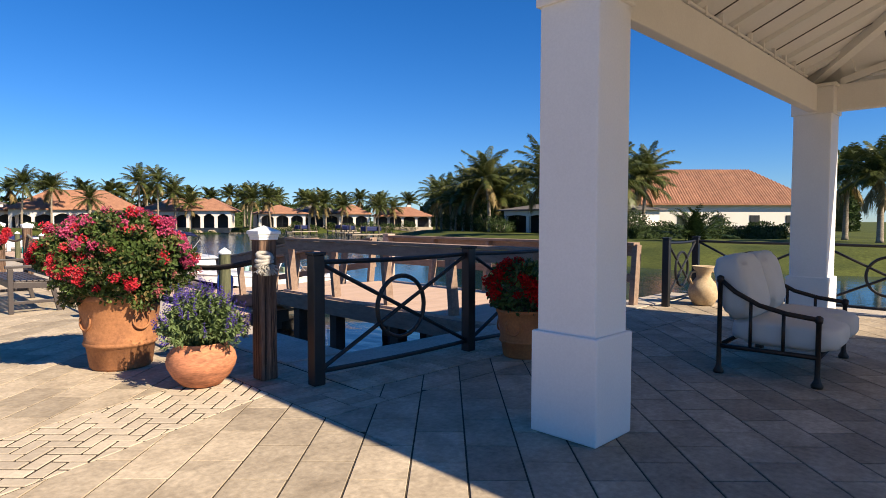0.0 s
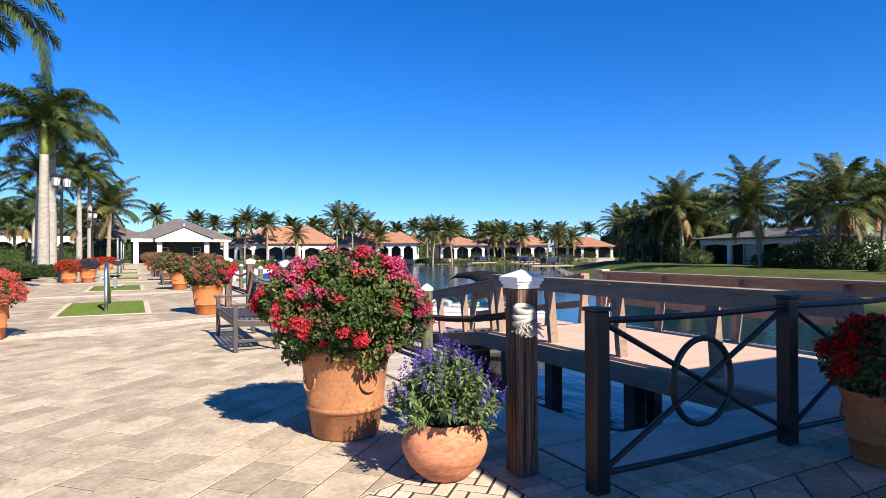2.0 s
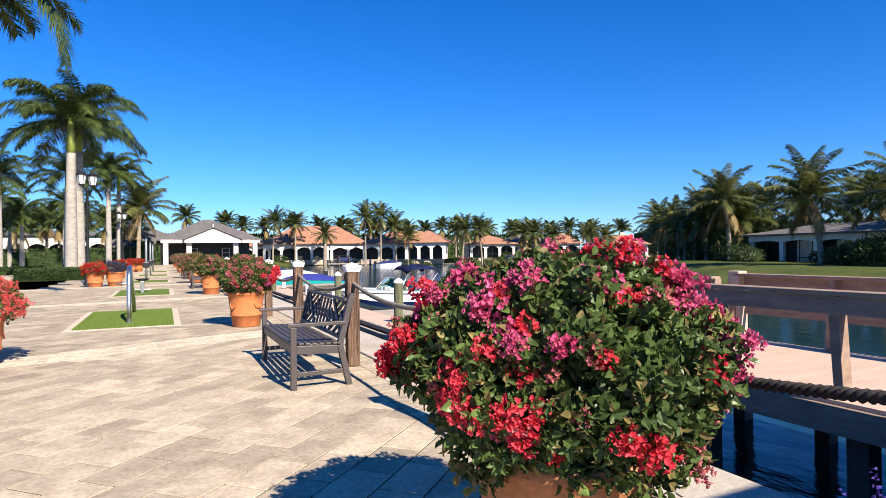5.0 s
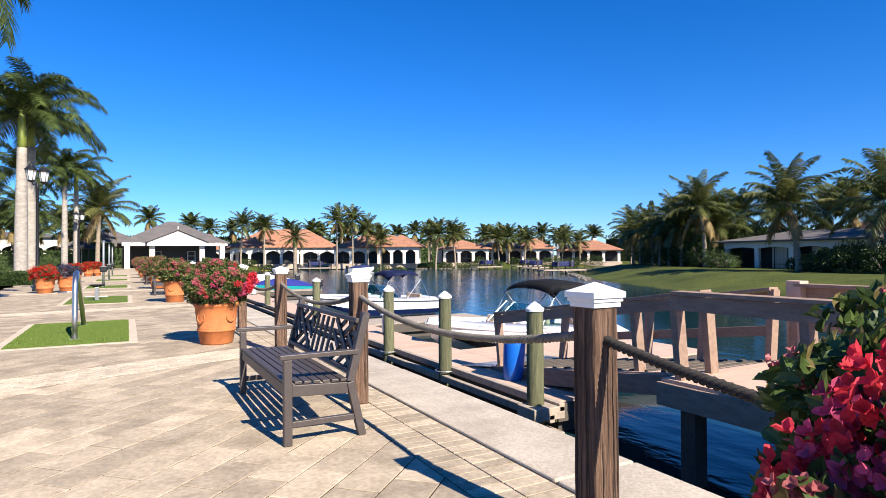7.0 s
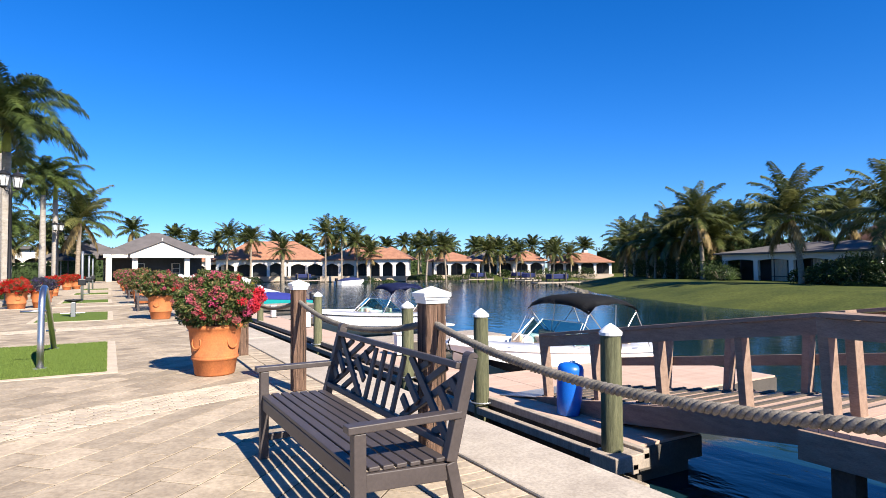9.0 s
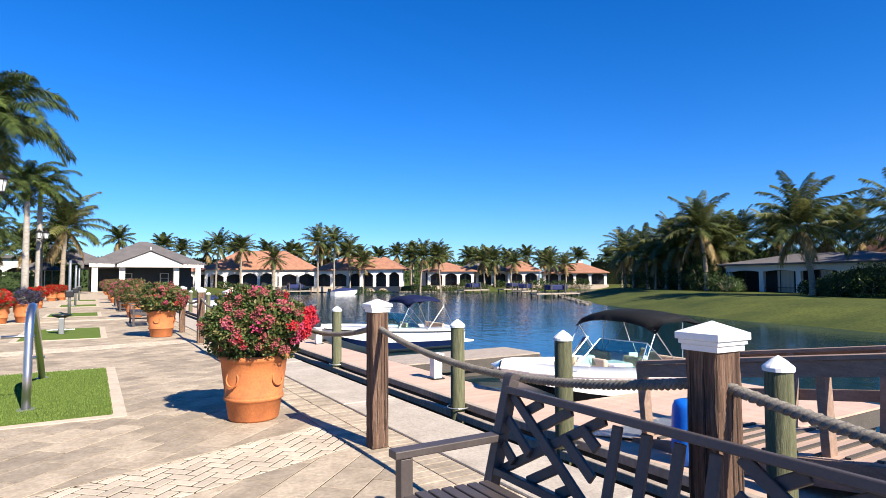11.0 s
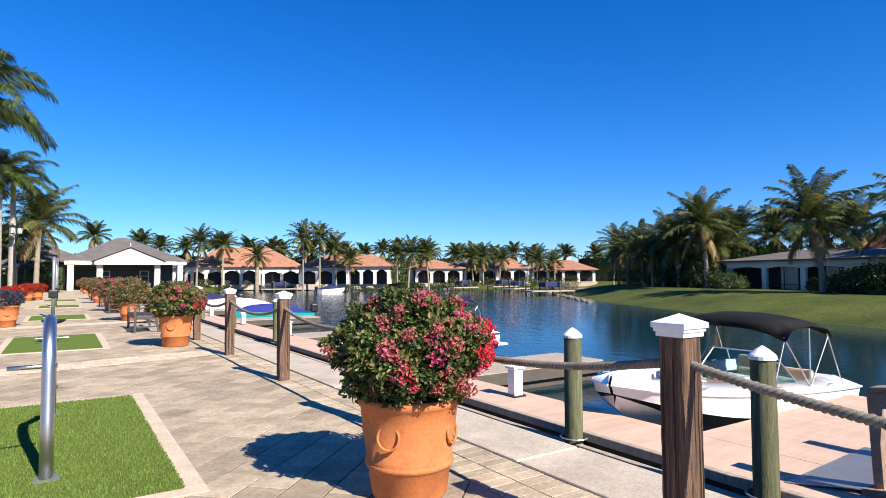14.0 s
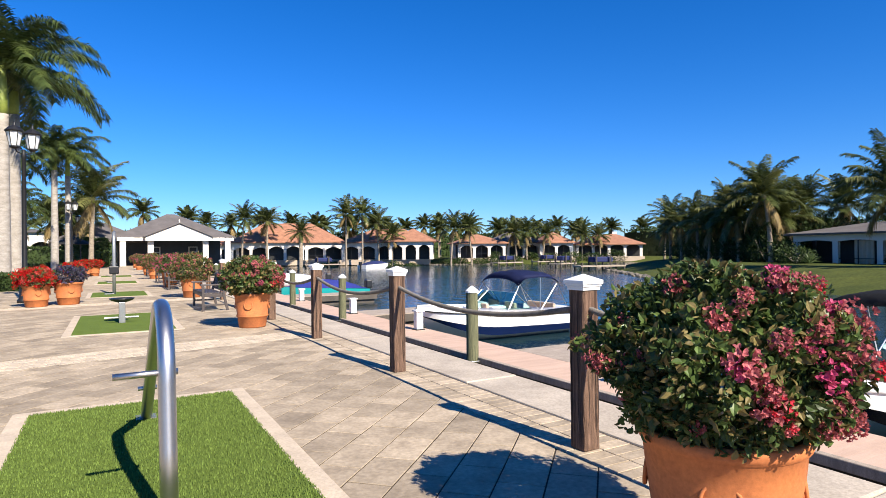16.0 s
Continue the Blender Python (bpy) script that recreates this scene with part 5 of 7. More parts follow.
def build_amphora():
    root = thing("amphora", "pale clay two handled jar standing by the fence", "jar")
    bm = bmesh.new()
    lathe(bm, [(0.13, 0), (0.16, 0.02), (0.215, 0.14), (0.225, 0.22), (0.20, 0.31), (0.14, 0.38), (0.105, 0.43), (0.11, 0.50), (0.16, 0.58), (0.175, 0.60), (0.165, 0.605), (0.12, 0.58), (0.09, 0.45)], 32)
    part("body", bm, "clay", root, smooth=True)
    for s in (1, -1):
        bm = bmesh.new()
        tube(bm, [(s * 0.12, 0, 0.52), (s * 0.20, 0, 0.50), (s * 0.225, 0, 0.42), (s * 0.19, 0, 0.33)], 0.018, 8)
        part("handle", bm, "clay", root, smooth=True)
    root.matrix_basis = pose(9.72, 4.47, 0, 0, 0, -40)


build_amphora()


# ---- lamp posts ----
def build_lamp():
    root = thing("street_lamp", "tall black iron lamp post with a glazed lantern", "street lamp", group="promenade lamps")
    bm = bmesh.new()
    lathe(bm, [(0.2, 0), (0.2, 0.08), (0.15, 0.14), (0.13, 0.75), (0.15, 0.80), (0.085, 0.9), (0.07, 1.1), (0.055, 4.35), (0.085, 4.4), (0.05, 4.5), (0.05, 4.6)], 14)
    part("post", bm, "iron", root, smooth=True)
    bm = bmesh.new()
    tube(bm, [(-0.2, -0.22, 4.62), (-0.14, -0.15, 4.5), (0, 0, 4.46), (0.14, 0.15, 4.5), (0.2, 0.22, 4.62)], 0.022, 8)
    part("crossarm", bm, "iron", root, smooth=True)
    for ox, oy in ((-0.2, -0.22), (0.2, 0.22)):
        m = Matrix.Translation((ox, oy, 0))
        bm = bmesh.new()
        lathe(bm, [(0.11, 4.66), (0.13, 4.68), (0.20, 5.08)], 6, m)
        head = part("lantern_glass", bm, "lamp_glass", root)
        bm = bmesh.new()
        for k in range(6):
            a = math.pi / 3 * k
            tube(bm, [(ox + 0.118 * math.cos(a), oy + 0.118 * math.sin(a), 4.64), (ox + 0.212 * math.cos(a), oy + 0.212 * math.sin(a), 5.1)], 0.013, 5)
        lathe(bm, [(0.05, 4.58), (0.13, 4.63), (0.13, 4.66)], 12, m)
        lathe(bm, [(0.235, 5.08), (0.255, 5.11), (0.15, 5.22), (0.05, 5.27), (0.025, 5.36), (0.004, 5.40)], 12, m)
        part("lantern_frame", bm, "iron", head)
    return root


lamp = build_lamp()
lamp.matrix_basis = pose(-2.45, 36.4, 0)
for x, y in ((-2.45, 17.6), (-2.7, 65), (-2.9, 83)):
    copy_thing(lamp, pose(x, y, 0))


# ---- dock things ----
def build_barrel():
    root = thing("barrel", "bright blue plastic barrel at the end of the dock", "barrel")
    bm = bmesh.new()
    lathe(bm, [(0.13, 0.0), (0.16, 0.015), (0.165, 0.10), (0.17, 0.11), (0.182, 0.30), (0.19, 0.55), (0.185, 0.66), (0.165, 0.715), (0.11, 0.74), (0.01, 0.745)], 26)
    part("body", bm, "barrel", root, smooth=True)
    bm = bmesh.new()
    lathe(bm, [(0.04, 0.735), (0.042, 0.765), (0.01, 0.77)], 12, Matrix.Translation((0.06, 0.03, 0)))
    part("bung", bm, "cap", root, "white bung cap")
    root.matrix_basis = pose(6.72, 14.75, DOCK_Z, 3, 2, 0)


build_barrel()


def build_pedestal():
    root = thing("dock_pedestal", "white plastic power pedestal standing on the dock", "pedestal", group="dock pedestals")
    bm = bmesh.new()
    box(bm, -0.1, 0.1, -0.1, 0.1, 0, 0.5, bev=0.012)
    part("body", bm, "cap", root)
    bm = bmesh.new()
    box(bm, -0.135, 0.135, -0.135, 0.135, 0.5, 0.55, bev=0.012)
    part("lid", bm, "cap", root)
    bm = bmesh.new()
    box(bm, -0.14, 0.14, -0.14, 0.14, 0.0, 0.03, bev=0.004)
    part("base", bm, "black", root)
    return root


ped = build_pedestal()
ped.matrix_basis = pose(7.15, 21.35, DOCK_Z)
for y in (29.4, 34.5, 41.0, 48, 55):
    copy_thing(ped, pose(7.25, y, DOCK_Z))
bm = bmesh.new()
box(bm, 5.86, 6.40, 13.0, 13.42, DOCK_Z - 0.2, DOCK_Z - 0.02, bev=0.012)
box(bm, 5.86, 6.40, 13.0, 13.42, WATER_Z - 0.25, WATER_Z + 0.1, bev=0.02)
tagged(finish("float_block", bm, "dock_wood"), "weathered float block at the dock's end", "dock float")


# ---- boats ----
def build_boat(label, L, B, hull_key, stripe_key, bimini, m, group="moored boats", band=None, split=0.48):
    """A bowrider: bow towards +x. The hull is lofted from sections."""
    root = thing("motor_boat", label, "boat", group=group)
    N = 22
    rows_keel, rows_chine, rows_mid, rows_top = [], [], [], []
    for k in range(N + 1):
        t = k / N
        x = -L / 2 + L * t
        w = B / 2 * math.sqrt(max(0.0, 1 - max(0, (t - 0.40) / 0.60) ** 3.2))
        w = max(w, 0.03)
        top = 0.62 + 0.26 * t ** 1.6
        keel = -0.28 + max(0, (t - 0.62) / 0.38) ** 2 * 0.80
        ch = -0.05 + max(0, (t - 0.55) / 0.45) ** 2 * 0.62
        rows_keel.append((x + 0.0 * t, 0.0, keel))
        rows_chine.append((x, w * 0.84, ch + 0.12))
        rows_mid.append((x + 0.06 * t * t, w * 0.95, ch + (top - ch) * split))
        rows_top.append((x + 0.12 * t * t, w, top))

    def skin(name, a, b, key, lab=""):
        bm = bmesh.new()
        for s in (1, -1):
            va = [bm.verts.new((p[0], p[1] * s, p[2])) for p in a]
            vb = [bm.verts.new((p[0], p[1] * s, p[2])) for p in b]
            for k in range(N):
                f = (va[k], va[k + 1], vb[k + 1], vb[k])
                bm.faces.new(f if s > 0 else f[::-1])
        part(name, bm, key, root, lab, smooth=True)
    skin("hull_bottom", rows_keel, rows_chine, "gel_white")
    skin("hull_side", rows_chine, rows_mid, stripe_key)
    skin("topside", rows_mid, rows_top, hull_key)
    bm = bmesh.new()
    ts = [(rows_keel[0]), (rows_chine[0]), rows_mid[0], rows_top[0]]
    loop = ts + [(p[0], -p[1], p[2]) for p in ts[:0:-1]]
    faces_of(bm, loop, [tuple(range(len(loop)))])
    part("transom", bm, hull_key, root)
    # deck with a bow well and a cockpit
    inner = []
    for k in range(N + 1):
        x, w, z = rows_top[k]
        inner.append((x if k < N else x - 0.05, max(0.015, w - 0.36 - (0.1 if k < 4 else 0)), z + 0.13))
    bm = bmesh.new()
    for s in (1, -1):
        va = [bm.verts.new((p[0], p[1] * s, p[2])) for p in rows_top]
        vb = [bm.verts.new((p[0], p[1] * s, p[2])) for p in inner]
        vc = [bm.verts.new((p[0], p[1] * s * 0.94, p[2] - (0.42 if 3 < k < N - 2 else 0.02))) for k, p in enumerate(inner)]
        for k in range(N):
            for a, b in ((va, vb), (vb, vc)):
                f = (a[k], a[k + 1], b[k + 1], b[k])
                bm.faces.new(f if s > 0 else f[::-1])
    part("deck_rim", bm, "gel_white", root, smooth=True)
    bm = bmesh.new()
    vc = [[bm.verts.new((p[0], p[1] * s * 0.95, p[2] - (0.40 if 3 < k < N - 2 else 0.01))) for k, p in enumerate(inner)] for s in (1, -1)]
    for k in range(N):
        bm.faces.new((vc[0][k], vc[0][k + 1], vc[1][k + 1], vc[1][k]))
    part("cockpit_floor", bm, "gel_white", root)
    for x0, x1, y0, y1, zz in ((-L * 0.36, -L * 0.27, -B * 0.3, B * 0.3, 0.62), (L * 0.12, L * 0.3, B * 0.1, B * 0.25, 0.72), (L * 0.12, L * 0.3, -B * 0.25, -B * 0.1, 0.72), (-L * 0.06, L * 0.02, B * 0.08, B * 0.3, 0.70), (-L * 0.06, L * 0.02, -B * 0.3, -B * 0.08, 0.70)):
        bm = bmesh.new()
        box(bm, x0, x1, y0, y1, zz - 0.3, zz, bev=0.04)
        part("seat", bm, "vinyl", root, smooth=False)
        bm = bmesh.new()
        box(bm, x0 - 0.09, x0 + 0.02, y0, y1, zz - 0.2, zz + 0.26, bev=0.04)
        part("seat_back", bm, "vinyl", root)
    # windscreen: two raked wings with frames
    for s in (1, -1):
        a, b, c, d = Vector((L * 0.17, s * 0.16, 0.86)), Vector((L * 0.015, s * B * 0.40, 0.80)), Vector((-L * 0.05, s * B * 0.36, 1.30)), Vector((L * 0.06, s * 0.18, 1.36))
        e = Vector((-L * 0.15, s * B * 0.41, 0.78))
        bm = bmesh.new()
        faces_of(bm, [a, b, c, d, e], [(0, 1, 2, 3), (1, 4, 2)])
        gl = part("windscreen", bm, "screen_glass", root)
        gl.visible_shadow = False
        bm = bmesh.new()
        tube(bm, [a, d, c, e], 0.014, 6)
        tube(bm, [c, b], 0.012, 6)
        part("screen_frame", bm, "steel", root)
    bm = bmesh.new()
    box(bm, L * 0.0, L * 0.10, -B * 0.32, -B * 0.1, 0.6, 0.9, bev=0.05)
    part("console", bm, "gel_white", root)
    bm = bmesh.new()
    box(bm, L * 0.0, L * 0.10, B * 0.1, B * 0.32, 0.6, 0.9, bev=0.05)
    part("console", bm, "gel_white", root)
    bm = bmesh.new()
    box(bm, -L / 2 - 0.55, -L / 2, -B * 0.4, B * 0.4, 0.14, 0.22, bev=0.03)
    part("swim_platform", bm, "gel_white", root)
    # rub rail
    bm = bmesh.new()
    for s in (1, -1):
        tube(bm, [(p[0], p[1] * s * 1.01, p[2] - 0.02) for p in rows_top], 0.022, 6)
    part("rub_rail", bm, "black" if band is None else band, root)
    bm = bmesh.new()
    for s in (1, -1):
        for x in (-L * 0.3, L * 0.02, L * 0.3):
            k = min(N, max(0, round((x + L / 2) / L * N)))
            p = rows_top[k]
            tube(bm, [(p[0] - 0.09, p[1] * s * 0.93, p[2] + 0.07), (p[0] + 0.09, p[1] * s * 0.93, p[2] + 0.07)], 0.012, 6)
    part("cleats", bm, "steel", root)
    if bimini:
        x0, x1, zb = -L * 0.35, -L * 0.04, 1.94
        bm = bmesh.new()
        n, w = 9, B * 0.46
        grid = []
        for i in range(n):
            x = x0 + (x1 - x0) * i / (n - 1)
            sag = zb - 0.22 * ((i / (n - 1) - 0.5) * 2) ** 4 + 0.02 * math.sin(i * 2.1)
            grid.append([bm.verts.new((x, w * (2 * j / 8 - 1), sag - 0.20 * abs(2 * j / 8 - 1) ** 3)) for j in range(9)])
        for i in range(n - 1):
            for j in range(8):
                bm.faces.new((grid[i][j], grid[i + 1][j], grid[i + 1][j + 1], grid[i][j + 1]))
        bmesh.ops.solidify(bm, geom=bm.faces[:], thickness=0.02)
        part("bimini_top", bm, bimini, root, "fabric sun top", smooth=True)
        for s in (1, -1):
            y = s * w
            for a, b in (((-L * 0.20, 0.70), (x0 + 0.05, zb - 0.36)), ((-L * 0.20, 0.70), (x1 - 0.05, zb - 0.36)), ((-L * 0.20, 0.70), (-L * 0.21, zb - 0.22)),
                         ((-L * 0.42, 0.66), (x0 + 0.1, zb - 0.34)), ((L * 0.02, 0.84), (x1 - 0.1, zb - 0.34))):
                bm = bmesh.new()
                tube(bm, [(a[0], y * 0.98, a[1]), (b[0], y * 0.95, b[1])], 0.012, 6)
                part("bimini_pole", bm, "steel", root)
    root.matrix_basis = m
    return root


b1 = build_boat("white bowrider motor boat with a black sun top", 5.35, 2.5, "gel_white", "gel_black", "canvas_black", pose(10.15, 19.34, WATER_Z + 0.03, 0, -1.5, 180), band="gel_white", split=0.5)
for s in (1, -1):
    bm = bmesh.new()
    faces_of(bm, [(-2.6, s * 1.19, 0.22), (-1.7, s * 1.21, 0.22), (-1.3, s * 1.22, 0.32), (-2.6, s * 1.23, 0.34)], [(0, 1, 2, 3)])
    part("side_stripe", bm, "gel_red", b1, "red and black side stripe")
for x in (-1.9, -0.7):
    bm = bmesh.new()
    lathe(bm, [(0.02, 0.14), (0.09, 0.18), (0.10, 0.42), (0.03, 0.5)], 12, Matrix.Translation((x, 1.31, 0)))
    part("fender", bm, "cap", b1, "white fender", smooth=True)
build_boat("white and navy motor boat with a blue sun top", 5.2, 2.3, "gel_white", "gel_navy", "canvas_navy", pose(10.3, 30.2, WATER_Z + 0.08, 0, 0, 180))


def build_covered_boat(label, m, hull, cover, L=5.6, B=2.2):
    root = thing("covered_boat", label, "boat", group="moored boats")
    N = 16
    lower, upper = [], []
    for k in range(N + 1):
        t = k / N
        x = -L / 2 + L * t
        w = max(0.03, B / 2 * (1 - max(0, (t - 0.5) / 0.5) ** 2.2))
        lower.append((x, w * 0.8, -0.15 + max(0, (t - 0.6) / 0.4) ** 2 * 0.5))
        upper.append((x, w, 0.58 + 0.22 * t))
    bm = bmesh.new()
    for s in (1, -1):
        va = [bm.verts.new((p[0], p[1] * s, p[2])) for p in lower]
        vb = [bm.verts.new((p[0], p[1] * s, p[2])) for p in upper]
        for k in range(N):
            f = (va[k], va[k + 1], vb[k + 1], vb[k])
            bm.faces.new(f if s > 0 else f[::-1])
    faces_of(bm, [(lower[0][0], -lower[0][1], lower[0][2]), (lower[0][0], lower[0][1], lower[0][2]), (upper[0][0], upper[0][1], upper[0][2]), (upper[0][0], -upper[0][1], upper[0][2])], [(0, 1, 2, 3)])
    part("hull", bm, hull, root, smooth=True)
    bm = bmesh.new()
    rng = random.Random(8)
    grid = []
    for k in range(N + 1):
        x, w, z = upper[k]
        h = 0.45 * math.sin(math.pi * min(1, max(0, (k / N - 0.02) / 0.9))) ** 0.8
        grid.append([bm.verts.new((x, w * 1.02 * c, z + 0.01 + h * (1 - abs(c) ** 1.6) + rng.uniform(-0.02, 0.02) * (1 - abs(c)))) for c in [j / 4 - 1 for j in range(9)]])
    for k in range(N):
        for j in range(8):
            bm.faces.new((grid[k][j], grid[k + 1][j], grid[k + 1][j + 1], grid[k][j + 1]))
    part("cover", bm, cover, root, smooth=True)
    bm = bmesh.new()
    box(bm, -L / 2 - 0.5, -L / 2 - 0.1, -0.2, 0.2, 0.55, 1.05, bev=0.08)
    box(bm, -L / 2 - 0.35, -L / 2 - 0.15, -0.09, 0.09, -0.3, 0.55)
    part("outboard_motor", bm, "black", root, "black outboard motor")
    root.matrix_basis = m


build_covered_boat("turquoise hulled boat under a blue canvas cover", pose(10.1, 46.6, WATER_Z + 0.02, 0, 0, 180), "gel_teal", "canvas_blue", 4.7, 2.0)
build_covered_boat("white boat moored at the far docks", pose(10.7, 57, WATER_Z + 0.05, 0, 0, 180), "gel_white", "gel_white")
build_covered_boat("white boat moored near the clubhouse", pose(10.7, 68, WATER_Z + 0.05, 0, 0, 180), "gel_white", "canvas_navy")
build_covered_boat("small boat with a navy cover at the far bank", pose(36, 101, WATER_Z + 0.05, 0, 0, 20), "gel_white", "canvas_navy")


# ---- palms ----
def frond_faces(verts, faces, base, az, elev, L, droop, leaf_len, pairs, width, rng, plume=0.0, dry=False, hang=0.30):
    """One feather frond: an arching rib with narrow leaflets on both sides."""
    dirh = Vector((math.cos(az), math.sin(az), 0))
    side = Vector((-math.sin(az), math.cos(az), 0))
    pts = []
    p, e = Vector(base), elev
    steps = 10
    for k in range(steps + 1):
        pts.append(p.copy())
        e -= droop / steps * (0.5 + 1.2 * k / steps)
        p = p + (dirh * math.cos(e) + Vector((0, 0, math.sin(e)))) * L / steps
    w0 = 0.035 * L / 3
    for k in range(steps):
        a, b = pts[k], pts[k + 1]
        n = len(verts)
        wa, wb = w0 * (1 - k / steps) + 0.006, w0 * (1 - (k + 1) / steps) + 0.006
        verts.extend([a + side * wa, a - side * wa, b - side * wb, b + side * wb])
        faces.append((n, n + 1, n + 2, n + 3))
    for i in range(pairs):
        t = 0.10 + 0.90 * (i + rng.random() * 0.6) / pairs
        s = min(steps - 1, int(t * steps))
        a = pts[s].lerp(pts[s + 1], t * steps - s)
        fwd = (pts[s + 1] - pts[s]).normalized()
        ll = leaf_len * (0.45 + 1.1 * math.sin(math.pi * min(1, t * 0.92 + 0.08)) ** 0.7 * 0.6) * rng.uniform(0.85, 1.15)
        for sg in (1, -1):
            up = Vector((0, 0, 1))
            d = (side * sg * 0.95 + fwd * (0.45 + 0.5 * t) + up * (rng.uniform(-plume, plume) + (0.15 if not dry else -0.5))).normalized()
            drop = Vector((0, 0, -1)) * ll * (hang if not dry else 0.6) * rng.uniform(0.6, 1.4)
            mid = a + d * ll * 0.5 + drop * 0.2
            tip = a + d * ll + drop
            wv = fwd * width * 0.5
            n = len(verts)
            verts.extend([a - wv * 0.6, a + wv * 0.6, mid + wv, mid - wv, tip])
            faces.extend([(n, n + 1, n + 2, n + 3), (n + 3, n + 2, n + 4)])


def trunk_mesh(bm, h, r0, r1, lean, rng, bulge=0.0, rings=0.0):
    pts, rad = [], []
    n = 18
    a = rng.uniform(0, 6.28)
    for k in range(n + 1):
        t = k / n
        off = lean * t * t
        pts.append(Vector((math.cos(a) * off, math.sin(a) * off, h * t)))
        rad.append((r0 + (r1 - r0) * t) * (1 + bulge * math.sin(math.pi * min(1, t * 1.3)) + rings * (k % 2)) * (1.25 if k == 0 else 1))
    tube(bm, pts, r0, 12, radii=rad)
    return pts[-1]


def build_palm(kind, seed, trunk_h, weeping=False):
    rng = random.Random(seed)
    names = {"coconut": ("coconut_palm", "coconut palm with arching green and yellowing fronds"), "royal": ("royal_palm", "royal palm with a smooth pale grey trunk"), "date": ("date_palm", "date palm with a dense round crown"),
             "dark": ("palm", "slim palm with a dark green crown")}
    nm, lab = names[kind]
    root = thing(nm, lab, "palm tree", group=kind + " palms")
    bm = bmesh.new()
    if kind == "royal":
        top = trunk_mesh(bm, trunk_h, 0.315, 0.225, 0.05, rng, 0.06)
        part("trunk", bm, "trunk_grey", root, smooth=True)
        bm = bmesh.new()
        tube(bm, [top, top + Vector((0, 0, 0.6)), top + Vector((0, 0, 1.5)), top + Vector((0, 0, 2.0))], 0.2, 12, radii=[0.215, 0.215, 0.16, 0.11])
        part("crownshaft", bm, "shaft", root, smooth=True)
        base = top + Vector((0, 0, 1.9))
        vs, fs = [], []
        for k in range(20):
            deg = 84 - 92 * (k / 19) ** 0.9 + rng.uniform(-7, 7)
            if weeping:
                deg = max(deg, 28)
            frond_faces(vs, fs, base - Vector((0, 0, 0.012 * k)), k * 2.399 + rng.uniform(-0.2, 0.2), radians(deg), rng.uniform(3.7, 4.4), radians(62 + 0.45 * deg), 0.66, 120, 0.062, rng, plume=0.5, hang=0.5)
        if weeping:
            frond_faces(vs, fs, base, 0.0, radians(10), 5.6, radians(100), 0.66, 150, 0.062, rng, plume=0.3, hang=0.7)
        tagged(raw("crown", vs, fs, "royal", root), kind="stuff")
    elif kind == "date":
        top = trunk_mesh(bm, trunk_h, 0.34, 0.30, 0.05, rng, 0, 0.12)
        part("trunk", bm, "trunk", root)
        vs, fs = [], []
        for k in range(46):
            el = radians(85 - 120 * (k / 45) + rng.uniform(-8, 8))
            frond_faces(vs, fs, top, k * 2.399, el, rng.uniform(2.6, 3.1), radians(30), 0.46, 50, 0.06, rng, plume=0.3)
        tagged(raw("crown", vs, fs, "frond", root), kind="stuff")
    else:
        top = trunk_mesh(bm, trunk_h, 0.19, 0.13, rng.uniform(0.1, 0.8) if kind == "coconut" else 0.1, rng, 0, 0.08)
        part("trunk", bm, "trunk", root, smooth=True)
        vs, fs, dv, df, pv, pf = [], [], [], [], [], []
        n = 30 if kind == "coconut" else 26
        for k in range(n):
            el = radians(88 - 108 * (k / (n - 1)) ** 1.25 + rng.uniform(-9, 9))
            ln = rng.uniform(3.0, 4.0) if kind == "coconut" else rng.uniform(2.3, 3.0)
            dead = k > n - 4
            pale = kind == "coconut" and not dead and k % 5 == 2
            frond_faces(dv if dead else pv if pale else vs, df if dead else pf if pale else fs, top, k * 2.399 + rng.uniform(-0.25, 0.25), el if not dead else radians(-45), ln * (0.8 if dead else 1), radians(rng.uniform(40, 66) if not dead else 35), 0.74, 50, 0.082, rng, plume=0.2, dry=dead, hang=0.55)
        tagged(raw("crown", vs, fs, "frond", root), kind="stuff")
        tagged(raw("dry_fronds", dv, df, "frond_dry", root), kind="stuff")
        if pf:
            tagged(raw("pale_fronds", pv, pf, "frond_pale", root), kind="stuff")
        bm = bmesh.new()
        for k in range(7):
            a = rng.uniform(0, 6.28)
            bmesh.ops.create_icosphere(bm, subdivisions=1, radius=0.13, matrix=Matrix.Translation(top + Vector((0.25 * math.cos(a), 0.25 * math.sin(a), -0.25 + rng.uniform(-0.15, 0.1)))))
        if kind == "coconut":
            tagged(part("fruit_bunch", bm, "shaft", root), kind="stuff")
        else:
            bm.free()
    return root, trunk_h


def plant(proto, x, y, crown_z, turn, size=1.0, ground=None):
    """A copy of a palm whose crown sits at crown_z; the trunk is stretched to the ground."""
    root, h = proto
    g = ground_height(x, y) - 0.05 if ground is None else ground
    k = max(0.25, (crown_z - g) / h)
    c = copy_thing(root, Matrix.Translation((x, y, g)) @ Matrix.Rotation(turn, 4, "Z"))
    for ch in c.children:
        nm = ch.name.split(".")[0]
        if nm == "trunk":
            ch.matrix_basis = Matrix.Diagonal((size, size, k, 1))
        else:
            ch.matrix_basis = Matrix.Translation((0, 0, h * k - h * size)) @ Matrix.Diagonal((size, size, size, 1))
    return c


